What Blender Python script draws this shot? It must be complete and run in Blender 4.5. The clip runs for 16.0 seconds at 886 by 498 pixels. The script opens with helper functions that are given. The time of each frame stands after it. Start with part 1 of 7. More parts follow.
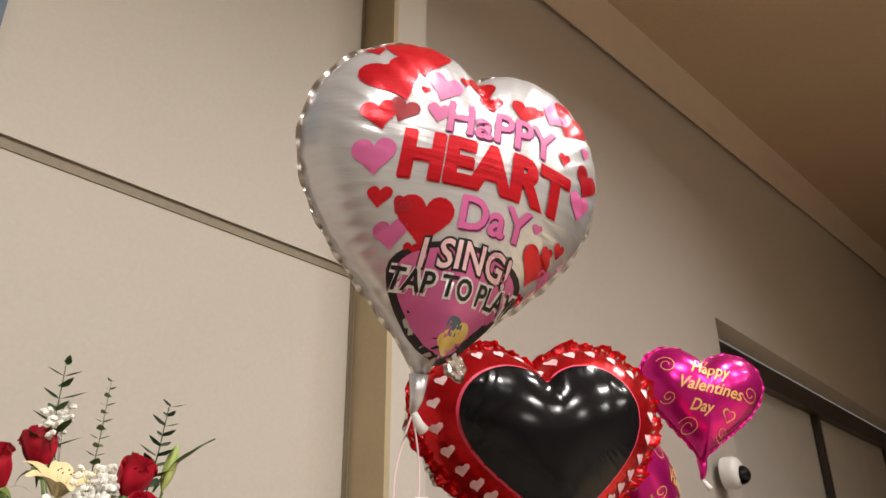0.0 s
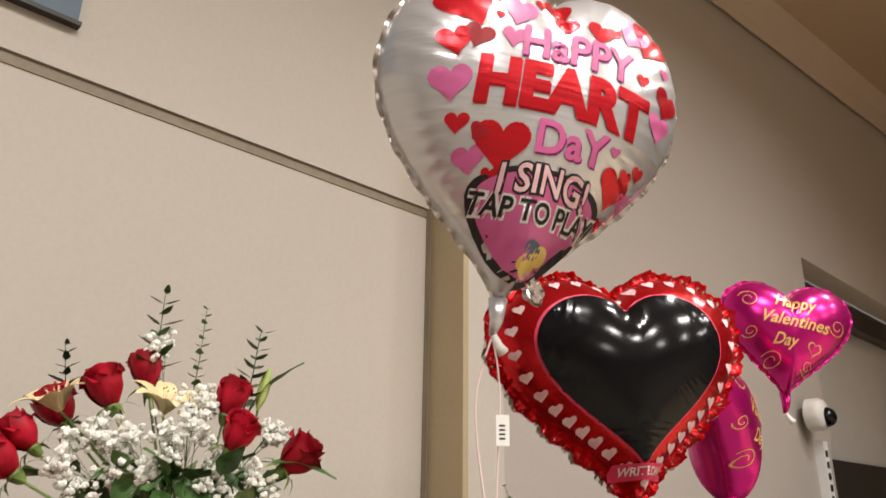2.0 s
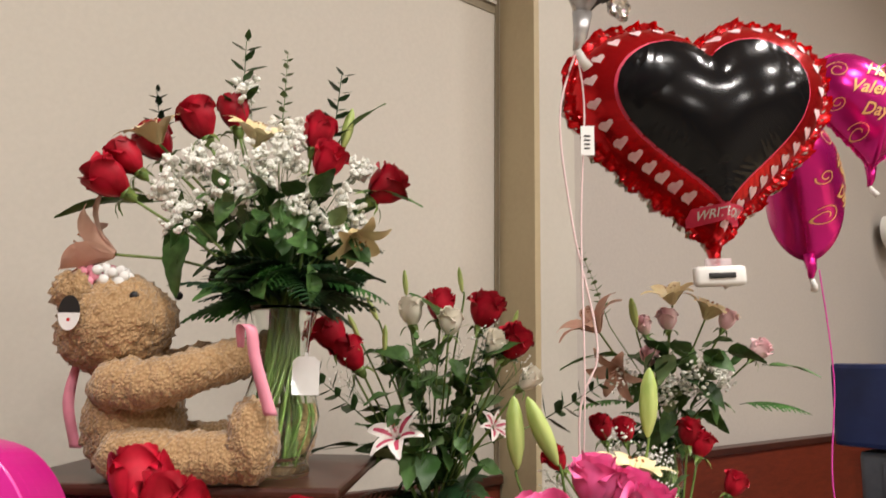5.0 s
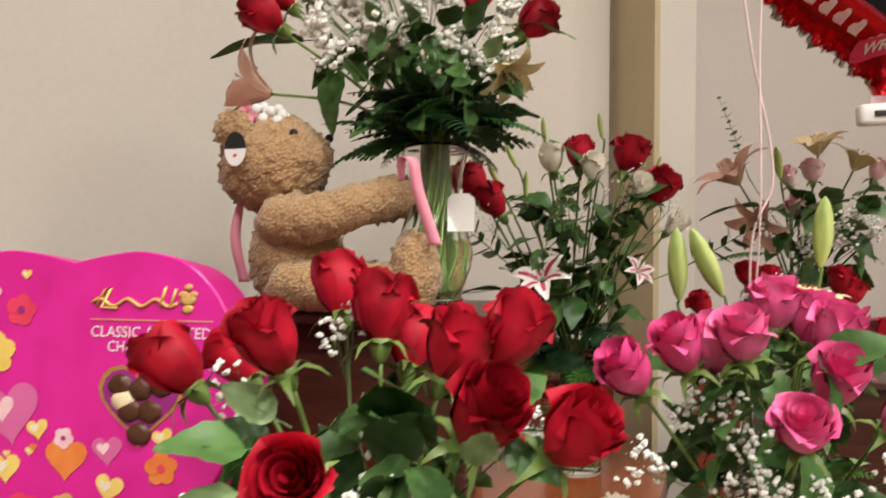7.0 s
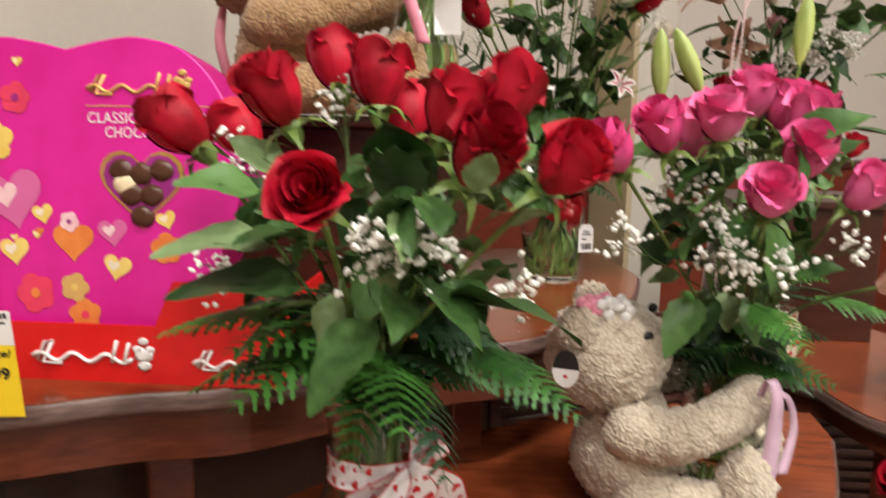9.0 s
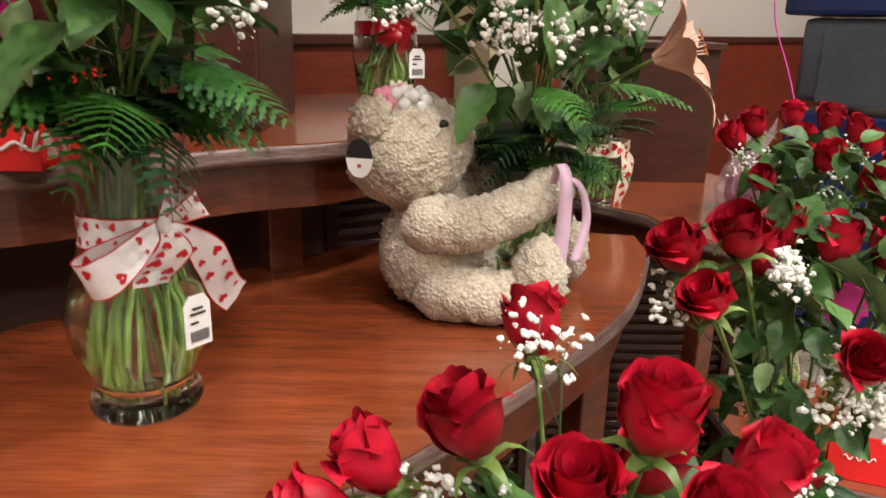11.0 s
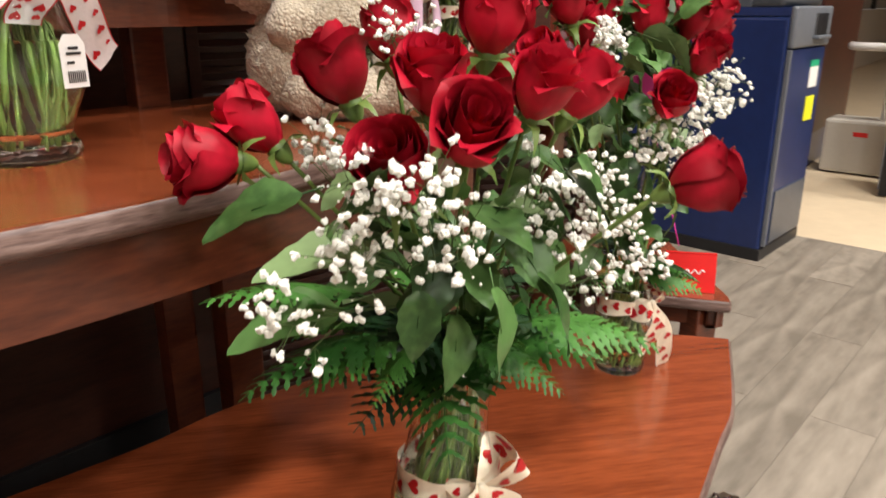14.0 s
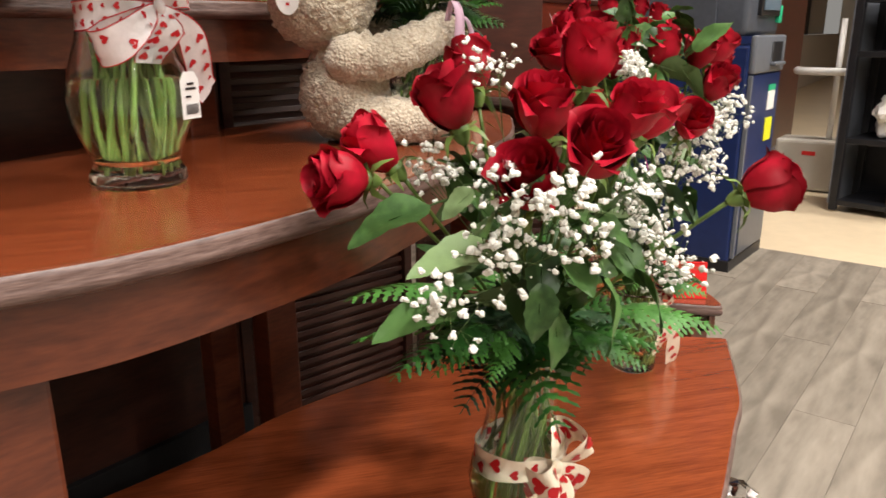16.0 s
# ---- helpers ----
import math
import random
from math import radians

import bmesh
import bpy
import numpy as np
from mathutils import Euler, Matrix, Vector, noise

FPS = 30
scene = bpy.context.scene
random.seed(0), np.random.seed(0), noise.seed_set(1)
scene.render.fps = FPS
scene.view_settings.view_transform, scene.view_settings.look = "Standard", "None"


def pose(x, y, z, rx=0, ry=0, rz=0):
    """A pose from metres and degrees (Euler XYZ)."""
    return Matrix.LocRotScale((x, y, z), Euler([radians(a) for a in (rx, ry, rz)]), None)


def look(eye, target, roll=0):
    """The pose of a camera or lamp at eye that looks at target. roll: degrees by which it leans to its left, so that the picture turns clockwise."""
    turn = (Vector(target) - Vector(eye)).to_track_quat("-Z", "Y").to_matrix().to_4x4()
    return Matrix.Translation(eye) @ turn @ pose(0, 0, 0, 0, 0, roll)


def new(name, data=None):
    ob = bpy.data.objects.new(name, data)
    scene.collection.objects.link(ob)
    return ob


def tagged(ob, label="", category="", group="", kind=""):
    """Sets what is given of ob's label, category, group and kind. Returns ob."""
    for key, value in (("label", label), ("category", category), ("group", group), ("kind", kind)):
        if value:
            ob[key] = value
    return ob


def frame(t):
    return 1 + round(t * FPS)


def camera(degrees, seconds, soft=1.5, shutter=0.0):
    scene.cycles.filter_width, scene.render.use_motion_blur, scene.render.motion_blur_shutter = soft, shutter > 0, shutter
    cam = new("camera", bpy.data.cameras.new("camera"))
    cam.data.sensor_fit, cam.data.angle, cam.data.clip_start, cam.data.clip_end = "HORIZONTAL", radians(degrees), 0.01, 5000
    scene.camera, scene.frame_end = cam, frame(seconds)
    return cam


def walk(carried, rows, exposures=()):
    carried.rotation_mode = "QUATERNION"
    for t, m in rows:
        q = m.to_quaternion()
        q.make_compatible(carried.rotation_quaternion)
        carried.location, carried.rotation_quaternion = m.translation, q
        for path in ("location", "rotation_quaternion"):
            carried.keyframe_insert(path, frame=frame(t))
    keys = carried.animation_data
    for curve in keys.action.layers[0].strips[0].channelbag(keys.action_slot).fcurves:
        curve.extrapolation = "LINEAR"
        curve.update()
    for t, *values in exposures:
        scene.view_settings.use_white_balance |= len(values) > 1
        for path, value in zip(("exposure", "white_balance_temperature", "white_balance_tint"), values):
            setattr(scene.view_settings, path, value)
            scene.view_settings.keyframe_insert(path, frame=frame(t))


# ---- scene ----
cam = camera(61.19, 16.0, 1.5, 0.5)
PATH = [
    (0, (-0.031, 0.013, 2.054), (0.223, 1.828, 2.854), -0.49),
    (0.5, (-0.017, -0.002, 2.051), (0.19, 1.828, 2.836), -0.12),
    (1, (-0.003, -0.017, 2.048), (0.139, 1.834, 2.792), 0.21),
    (1.5, (-0.031, -0.004, 2.036), (0.073, 1.863, 2.744), 0.64),
    (2, (-0.039, 0.009, 2.012), (0.025, 1.892, 2.682), 0.80),
    (2.5, (-0.038, 0.006, 1.984), (-0.015, 1.908, 2.604), 0.82),
    (3, (-0.048, 0.015, 1.950), (-0.045, 1.936, 2.507), 0.82),
    (3.5, (-0.051, 0.021, 1.903), (-0.066, 1.961, 2.390), 0.83),
    (6, (-0.127, 0.075, 1.721), (-0.304, 2.060, 1.889), 0.56),
    (6.5, (-0.169, 0.077, 1.695), (-0.401, 2.061, 1.793), 0.53),
    (7, (-0.213, 0.064, 1.676), (-0.511, 2.042, 1.689), 0.54),
    (7.5, (-0.250, 0.047, 1.646), (-0.587, 2.017, 1.572), 0.52),
    (8, (-0.264, 0.038, 1.621), (-0.604, 2.003, 1.465), 0.43),
    (8.5, (-0.266, 0.035, 1.600), (-0.565, 1.997, 1.352), 0.45),
    (9, (-0.231, 0.013, 1.571), (-0.451, 1.970, 1.222), 0.59),
    (9.5, (-0.165, 0.013, 1.520), (-0.287, 1.957, 1.066), 0.93),
    (9.7, (-0.147, 0.012, 1.495), (-0.235, 1.952, 1.014), 0.96),
    (11.8, (-0.024, 0.002, 1.315), (0.045, 1.912, 0.724), 1.20),
    (12, (-0.024, -0.008, 1.290), (0.063, 1.904, 0.710), 1.12),
    (12.5, (-0.016, -0.060, 1.237), (0.119, 1.851, 0.663), 0.75),
    (13, (0.003, -0.131, 1.197), (0.197, 1.773, 0.619), 0.63),
    (13.5, (-0.008, -0.160, 1.162), (0.263, 1.732, 0.571), 0.31),
    (14, (-0.059, -0.190, 1.116), (0.302, 1.676, 0.492), 0.02),
    (14.5, (-0.122, -0.230, 1.104), (0.408, 1.591, 0.470), -0.17),
    (15, (-0.179, -0.261, 1.127), (0.416, 1.552, 0.530), -0.49),
    (15.5, (-0.232, -0.278, 1.131), (0.322, 1.555, 0.555), -0.43),
    (16, (-0.259, -0.283, 1.133), (0.234, 1.573, 0.572), -0.26),
]
walk(cam, [(t, look(eye, target, roll)) for t, eye, target, roll in PATH], [(0, -0.1), (3.5, -0.08), (6, -0.03), (9, 0.03), (12, 0.18), (16, 0.22)])
LAMP_W = 112.0
# balloons: x, y, z, turn, lean, width
SING = (0.148, 1.22, 2.67, 11, -7, 0.575)
WO = (0.442, 1.77, 2.322, 5, 3, 0.605)
HVD = (1.18, 2.4, 2.59, -8, -8, 0.41)
HVD2 = (0.79, 2.05, 2.25, 62, -6, 0.39)

# ---- light ----
world = bpy.data.worlds.new("world")
scene.world = world
world.use_nodes = True
world.node_tree.nodes["Background"].inputs[0].default_value = (0.9, 0.86, 0.8, 1)
world.node_tree.nodes["Background"].inputs[1].default_value = 0.25
scene.view_settings.exposure = 0.0
scene.view_settings.use_white_balance = False

WALL_O = Vector((0.013, 3.097, 0.0))      # corner of the panelled wall, at the column
WALL_D = Vector((math.cos(radians(41.98)), math.sin(radians(41.98)), 0))
WALL_N = Vector((WALL_D.y, -WALL_D.x, 0))  # towards the shop


def wall_pt(s, z, off=0.0):
    return WALL_O + WALL_D * s + WALL_N * off + Vector((0, 0, z))


# ---- materials ----
def material(name, color, rough=0.5, metal=0.0, vary=0.12, scale=40.0, bump=0.0, big=4.0, spec=0.5, random_amount=0.0,
             transmission=0.0, alpha=1.0, sheen=0.0, emission=0.0, coat=0.0, stretch=(1, 1, 1), second=None, ior=1.45, relief=0.002):
    m = bpy.data.materials.new(name)
    m.use_nodes = True
    t = m.node_tree
    b = t.nodes["Principled BSDF"]
    L = t.links.new
    tc = t.nodes.new("ShaderNodeTexCoord")
    mp = t.nodes.new("ShaderNodeMapping")
    mp.inputs["Scale"].default_value = stretch
    L(tc.outputs["Object"], mp.inputs["Vector"])
    n1 = t.nodes.new("ShaderNodeTexNoise"); n1.inputs["Scale"].default_value = scale; n1.inputs["Detail"].default_value = 5
    n2 = t.nodes.new("ShaderNodeTexNoise"); n2.inputs["Scale"].default_value = big; n2.inputs["Detail"].default_value = 3
    L(mp.outputs[0], n1.inputs["Vector"]); L(mp.outputs[0], n2.inputs["Vector"])
    add = t.nodes.new("ShaderNodeMath"); add.operation = "ADD"
    L(n1.outputs["Fac"], add.inputs[0]); L(n2.outputs["Fac"], add.inputs[1])
    fac = add.outputs[0]
    if random_amount:
        oi = t.nodes.new("ShaderNodeObjectInfo")
        k = t.nodes.new("ShaderNodeMath"); k.operation = "MULTIPLY_ADD"
        L(oi.outputs["Random"], k.inputs[0]); k.inputs[1].default_value = random_amount; L(fac, k.inputs[2])
        k2 = t.nodes.new("ShaderNodeMath"); k2.operation = "SUBTRACT"
        L(k.outputs[0], k2.inputs[0]); k2.inputs[1].default_value = random_amount / 2
        fac = k2.outputs[0]
    r = t.nodes.new("ShaderNodeValToRGB")
    L(fac, r.inputs[0])
    half = t.nodes.new("ShaderNodeMath"); half.operation = "MULTIPLY"; half.inputs[1].default_value = 0.5
    L(fac, half.inputs[0]); L(half.outputs[0], r.inputs[0])
    c = Vector(color)
    lo = c * (1 - vary)
    hi = Vector(second) if second else c * (1 + vary)
    r.color_ramp.elements[0].position, r.color_ramp.elements[1].position = 0.35, 0.65
    r.color_ramp.elements[0].color = (*lo, 1)
    r.color_ramp.elements[1].color = (*[min(1, v) for v in hi], 1)
    L(r.outputs[0], b.inputs["Base Color"])
    b.inputs["Roughness"].default_value = rough
    b.inputs["Metallic"].default_value = metal
    b.inputs["Specular IOR Level"].default_value = spec
    b.inputs["Transmission Weight"].default_value = transmission
    b.inputs["Alpha"].default_value = alpha
    b.inputs["Sheen Weight"].default_value = sheen
    b.inputs["Coat Weight"].default_value = coat
    b.inputs["Coat Roughness"].default_value = 0.12
    b.inputs["IOR"].default_value = ior
    if emission:
        b.inputs["Emission Color"].default_value = (*color, 1)
        b.inputs["Emission Strength"].default_value = emission
    if bump:
        bp = t.nodes.new("ShaderNodeBump")
        bp.inputs["Strength"].default_value = bump
        bp.inputs["Distance"].default_value = relief
        L(n1.outputs["Fac"], bp.inputs["Height"]); L(bp.outputs[0], b.inputs["Normal"])
    return m


M = {}
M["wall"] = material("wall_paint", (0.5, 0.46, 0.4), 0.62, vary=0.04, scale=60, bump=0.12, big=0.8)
# wall paint again, darkened: the shade beyond the column is put into the colour
M["wall_east"] = material("wall_paint_shaded", (0.45, 0.405, 0.365), 0.62, vary=0.04, scale=60, bump=0.12, big=0.8)
# darker than the column's front: the side's shade is in this ochre
M["column"] = material("column_paint_shaded", (0.42, 0.34, 0.21), 0.55, vary=0.04, scale=50, bump=0.08)
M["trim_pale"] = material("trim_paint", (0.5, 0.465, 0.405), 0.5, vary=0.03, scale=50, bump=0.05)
# dark tone that paints in the shadow of the wall's groove and corner joint
M["groove"] = material("groove_shadow", (0.22, 0.18, 0.12), 0.5, vary=0.1)
M["ceiling"] = material("ceiling_paint", (0.42, 0.31, 0.22), 0.7, vary=0.05, scale=25, bump=0.1, big=0.6)
M["cornice"] = material("cornice_paint", (0.55, 0.45, 0.37), 0.55, vary=0.04)
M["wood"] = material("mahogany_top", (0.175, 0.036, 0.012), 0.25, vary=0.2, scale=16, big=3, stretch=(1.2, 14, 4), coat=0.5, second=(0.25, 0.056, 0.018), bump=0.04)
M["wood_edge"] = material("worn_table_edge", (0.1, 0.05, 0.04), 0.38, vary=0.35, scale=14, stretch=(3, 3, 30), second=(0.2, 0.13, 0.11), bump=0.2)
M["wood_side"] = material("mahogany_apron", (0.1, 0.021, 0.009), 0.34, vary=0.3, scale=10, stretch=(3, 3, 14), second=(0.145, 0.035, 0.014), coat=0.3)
M["wood_dark"] = material("dark_mahogany", (0.05, 0.014, 0.008), 0.4, vary=0.3, scale=12, stretch=(2, 2, 9), coat=0.15)
M["black"] = material("black_plastic", (0.012, 0.012, 0.014), 0.4, vary=0.2)
M["wainscot"] = material("wainscot_panel", (0.13, 0.022, 0.01), 0.4, vary=0.25, scale=12, stretch=(2, 2, 12))
M["navy"] = material("navy_steel", (0.012, 0.025, 0.1), 0.3, vary=0.15, scale=20, bump=0.03)
M["grey_plastic"] = material("grey_plastic", (0.12, 0.13, 0.15), 0.4, vary=0.1)
M["slate"] = material("slate_grey_plastic", (0.07, 0.08, 0.1), 0.32, vary=0.15)
M["white"] = material("white_card", (0.8, 0.79, 0.77), 0.5, vary=0.04)
M["white_plastic"] = material("white_plastic", (0.75, 0.73, 0.7), 0.3, vary=0.04)
M["red_rose"] = material("red_petal", (0.38, 0.004, 0.017), 0.48, vary=0.35, scale=30, big=30, second=(0.54, 0.009, 0.032), sheen=0.0, spec=0.25, random_amount=0.5, bump=0.1)
M["pink_rose"] = material("hot_pink_petal", (0.84, 0.08, 0.29), 0.45, vary=0.18, scale=30, big=25, second=(0.9, 0.22, 0.46), spec=0.3, random_amount=0.4, bump=0.1)
M["pale_rose"] = material("pale_pink_petal", (0.85, 0.46, 0.52), 0.5, vary=0.12, scale=30, big=25, second=(0.9, 0.68, 0.68), sheen=0.2)
M["white_rose"] = material("cream_petal", (0.86, 0.81, 0.68), 0.5, vary=0.08, scale=30, big=25, sheen=0.2)
M["leaf"] = material("rose_leaf", (0.034, 0.09, 0.02), 0.44, vary=0.3, scale=60, big=12, spec=0.4, second=(0.08, 0.17, 0.045), random_amount=0.9, bump=0.25)
M["leaf_pale"] = material("pale_leaf_underside", (0.16, 0.24, 0.1), 0.5, vary=0.2, scale=60, big=12, random_amount=0.6, bump=0.2)
M["fern"] = material("fern_green", (0.024, 0.1, 0.016), 0.48, vary=0.3, scale=50, big=10, spec=0.35, second=(0.06, 0.19, 0.03), random_amount=0.7)
M["dark_fern"] = material("dark_foliage", (0.012, 0.042, 0.016), 0.42, vary=0.35, scale=50, big=10, second=(0.03, 0.085, 0.03), random_amount=0.7)
M["stem"] = material("flower_stem", (0.09, 0.16, 0.03), 0.42, vary=0.3, scale=30, second=(0.19, 0.28, 0.07))
M["twig"] = material("thin_green_twig", (0.06, 0.1, 0.03), 0.6, vary=0.2)
M["breath"] = material("white_floret", (0.82, 0.82, 0.76), 0.6, vary=0.06, scale=120)
M["lily_bud"] = material("lily_bud", (0.3, 0.42, 0.09), 0.4, vary=0.2, scale=15, big=10, stretch=(6, 6, 1), second=(0.5, 0.58, 0.2))
M["lily_cream"] = material("cream_lily_petal", (0.76, 0.6, 0.3), 0.5, vary=0.12, scale=20, big=12, second=(0.82, 0.7, 0.44))
M["lily_peach"] = material("peach_lily_petal", (0.6, 0.3, 0.22), 0.5, vary=0.15, scale=20, big=12, second=(0.7, 0.45, 0.35))
M["lily_white"] = material("white_lily_petal", (0.8, 0.74, 0.7), 0.45, vary=0.1, scale=20, big=14)
M["lily_stripe"] = material("lily_stripe", (0.5, 0.06, 0.12), 0.5, vary=0.2)
M["anther"] = material("anther", (0.3, 0.1, 0.02), 0.8, vary=0.2)
M["ribbon_white"] = material("sheer_white_ribbon", (0.8, 0.74, 0.74), 0.45, vary=0.06, scale=200, bump=0.15, alpha=0.9)
M["ribbon_cream"] = material("cream_ribbon", (0.83, 0.74, 0.58), 0.5, vary=0.05, scale=300, bump=0.25)
M["ribbon_pink"] = material("pink_satin_ribbon", (0.8, 0.3, 0.4), 0.35, vary=0.1)
M["ribbon_lilac"] = material("lilac_satin_ribbon", (0.68, 0.47, 0.6), 0.35, vary=0.1)
M["red_ink"] = material("red_print", (0.5, 0.012, 0.018), 0.3, vary=0.12)
M["red_card"] = material("red_card", (0.66, 0.012, 0.012), 0.4, vary=0.08)
M["red_satin"] = material("red_satin", (0.34, 0.006, 0.014), 0.28, vary=0.15)
M["magenta"] = material("magenta_card", (0.66, 0.012, 0.27), 0.32, vary=0.08, scale=20, big=3, second=(0.72, 0.02, 0.33))
M["magenta_dark"] = material("magenta_box_side", (0.52, 0.008, 0.2), 0.35, vary=0.08)
M["gold"] = material("gold_foil", (0.72, 0.42, 0.12), 0.3, metal=0.75, vary=0.1)
M["gold_ink"] = material("gold_print", (0.75, 0.48, 0.16), 0.35, metal=0.3, vary=0.08)
M["choc"] = material("chocolate", (0.07, 0.025, 0.012), 0.35, vary=0.3, scale=40)
M["choc_pale"] = material("white_chocolate", (0.75, 0.62, 0.4), 0.5, vary=0.15, scale=120, bump=0.4)
M["yellow"] = material("yellow_card", (0.85, 0.62, 0.02), 0.5, vary=0.04)
M["ink"] = material("black_print", (0.015, 0.013, 0.013), 0.5, vary=0.1)
M["pink_ink"] = material("pink_print", (0.62, 0.13, 0.33), 0.35, vary=0.1, scale=12)
M["orange_ink"] = material("orange_print", (0.8, 0.16, 0.03), 0.4, vary=0.2, scale=25, second=(0.85, 0.32, 0.08))
M["yellow_ink"] = material("yellow_print", (0.85, 0.55, 0.06), 0.4, vary=0.15, scale=25, second=(0.9, 0.72, 0.25))
M["plum_ink"] = material("plum_print", (0.3, 0.02, 0.2), 0.45, vary=0.2)
M["coral_ink"] = material("coral_print", (0.75, 0.05, 0.12), 0.4, vary=0.15, scale=25)
M["foil_white"] = material("white_foil", (0.66, 0.66, 0.68), 0.24, metal=0.55, vary=0.05, scale=5, big=3, stretch=(1, 26, 1), bump=0.25, relief=0.003)
M["red_foil_ink"] = material("red_foil_print", (0.6, 0.012, 0.022), 0.24, metal=0.45, vary=0.12, scale=5, stretch=(1, 26, 1), bump=0.2, relief=0.003)
M["foil_red"] = material("red_foil", (0.62, 0.012, 0.018), 0.2, metal=0.75, vary=0.1, scale=6)
M["foil_black"] = material("black_foil", (0.005, 0.005, 0.006), 0.14, vary=0.1, scale=6, spec=0.32)
M["foil_pink"] = material("magenta_foil", (0.6, 0.012, 0.22), 0.22, metal=0.7, vary=0.1, scale=6)
M["foil_silver"] = material("silver_foil", (0.7, 0.69, 0.68), 0.16, metal=1.0, vary=0.1)
M["cord"] = material("pale_pink_cord", (0.8, 0.62, 0.62), 0.4, vary=0.05)
M["cord_pink"] = material("magenta_cord", (0.65, 0.05, 0.35), 0.4, vary=0.05)
M["floor"] = material("grey_oak_plank", (0.175, 0.148, 0.115), 0.45, vary=0.2, scale=5, big=3.5, stretch=(1, 5, 1), second=(0.29, 0.25, 0.2), random_amount=0.25, bump=0.06)
M["tile"] = material("beige_tile", (0.62, 0.5, 0.34), 0.35, vary=0.06, scale=12, big=2)
M["carton"] = material("brown_cardboard", (0.3, 0.17, 0.08), 0.8, vary=0.12, scale=30)
M["label_green"] = material("green_label", (0.02, 0.4, 0.2), 0.4)
M["label_yellow"] = material("yellow_label", (0.8, 0.8, 0.02), 0.4)
M["blue_panel"] = material("blue_grey_panel", (0.1, 0.15, 0.2), 0.5, vary=0.06)
M["shade"] = material("grey_roller_shade", (0.5, 0.48, 0.46), 0.6, vary=0.04, scale=120, bump=0.1)
M["dark_frame"] = material("dark_bronze_frame", (0.03, 0.025, 0.022), 0.4, vary=0.1)
M["lamp_glow"] = material("lamp_diffuser", (1.0, 0.93, 0.82), 0.5, emission=9.0, vary=0.0)
M["clear_wrap"] = material("cellophane", (0.85, 0.7, 0.75), 0.12, vary=0.05, alpha=0.35, spec=0.8)


def glass_material(name, color, rough=0.02):
    m = bpy.data.materials.new(name)
    m.use_nodes = True
    t = m.node_tree
    b = t.nodes["Principled BSDF"]
    b.inputs["Base Color"].default_value = (*color, 1)
    b.inputs["Roughness"].default_value = rough
    b.inputs["Transmission Weight"].default_value = 1.0
    b.inputs["IOR"].default_value = 1.42
    n = t.nodes.new("ShaderNodeTexNoise"); n.inputs["Scale"].default_value = 18
    bp = t.nodes.new("ShaderNodeBump"); bp.inputs["Strength"].default_value = 0.06; bp.inputs["Distance"].default_value = 0.004
    t.links.new(n.outputs["Fac"], bp.inputs["Height"]); t.links.new(bp.outputs[0], b.inputs["Normal"])
    return m


def plush_material(name, color, shade):
    """Curly pile: rounded curls a few millimetres wide, the shade between them painted in as a deeper colour."""
    m = bpy.data.materials.new(name)
    m.use_nodes = True
    t = m.node_tree
    L = t.links.new
    b = t.nodes["Principled BSDF"]
    b.inputs["Roughness"].default_value = 0.95
    b.inputs["Sheen Weight"].default_value = 0.3
    tc = t.nodes.new("ShaderNodeTexCoord")
    warp = t.nodes.new("ShaderNodeTexNoise"); warp.inputs["Scale"].default_value = 70
    mix = t.nodes.new("ShaderNodeVectorMath"); mix.operation = "MULTIPLY_ADD"
    L(tc.outputs["Object"], warp.inputs["Vector"])
    L(warp.outputs["Color"], mix.inputs[0]); mix.inputs[1].default_value = (0.008, 0.008, 0.008); L(tc.outputs["Object"], mix.inputs[2])
    v = t.nodes.new("ShaderNodeTexVoronoi"); v.inputs["Scale"].default_value = 165
    L(mix.outputs[0], v.inputs["Vector"])
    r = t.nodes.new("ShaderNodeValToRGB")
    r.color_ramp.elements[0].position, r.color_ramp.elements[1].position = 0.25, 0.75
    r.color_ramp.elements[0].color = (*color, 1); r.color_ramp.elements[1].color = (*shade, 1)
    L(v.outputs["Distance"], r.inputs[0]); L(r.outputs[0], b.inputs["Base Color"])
    inv = t.nodes.new("ShaderNodeMath"); inv.operation = "SUBTRACT"; inv.inputs[0].default_value = 1.0
    L(v.outputs["Distance"], inv.inputs[1])
    bp = t.nodes.new("ShaderNodeBump"); bp.inputs["Strength"].default_value = 1.0; bp.inputs["Distance"].default_value = 0.0035
    L(inv.outputs[0], bp.inputs["Height"]); L(bp.outputs[0], b.inputs["Normal"])
    return m


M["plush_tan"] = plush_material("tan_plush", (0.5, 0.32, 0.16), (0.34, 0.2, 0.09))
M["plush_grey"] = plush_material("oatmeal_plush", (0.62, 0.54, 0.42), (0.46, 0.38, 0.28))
M["glass"] = glass_material("clear_glass", (0.97, 1.0, 0.98))
M["water"] = glass_material("water", (0.86, 0.93, 0.78))
M["water"].node_tree.nodes["Principled BSDF"].inputs["IOR"].default_value = 1.3


# ---- mesh helpers ----
def mesh_of(name, bm, materials, smooth=True):
    me = bpy.data.meshes.new(name)
    bm.normal_update()
    bm.to_mesh(me)
    bm.free()
    for m in (materials if isinstance(materials, (list, tuple)) else [materials]):
        me.materials.append(M[m])
    if smooth:
        for p in me.polygons:
            p.use_smooth = True
    return me


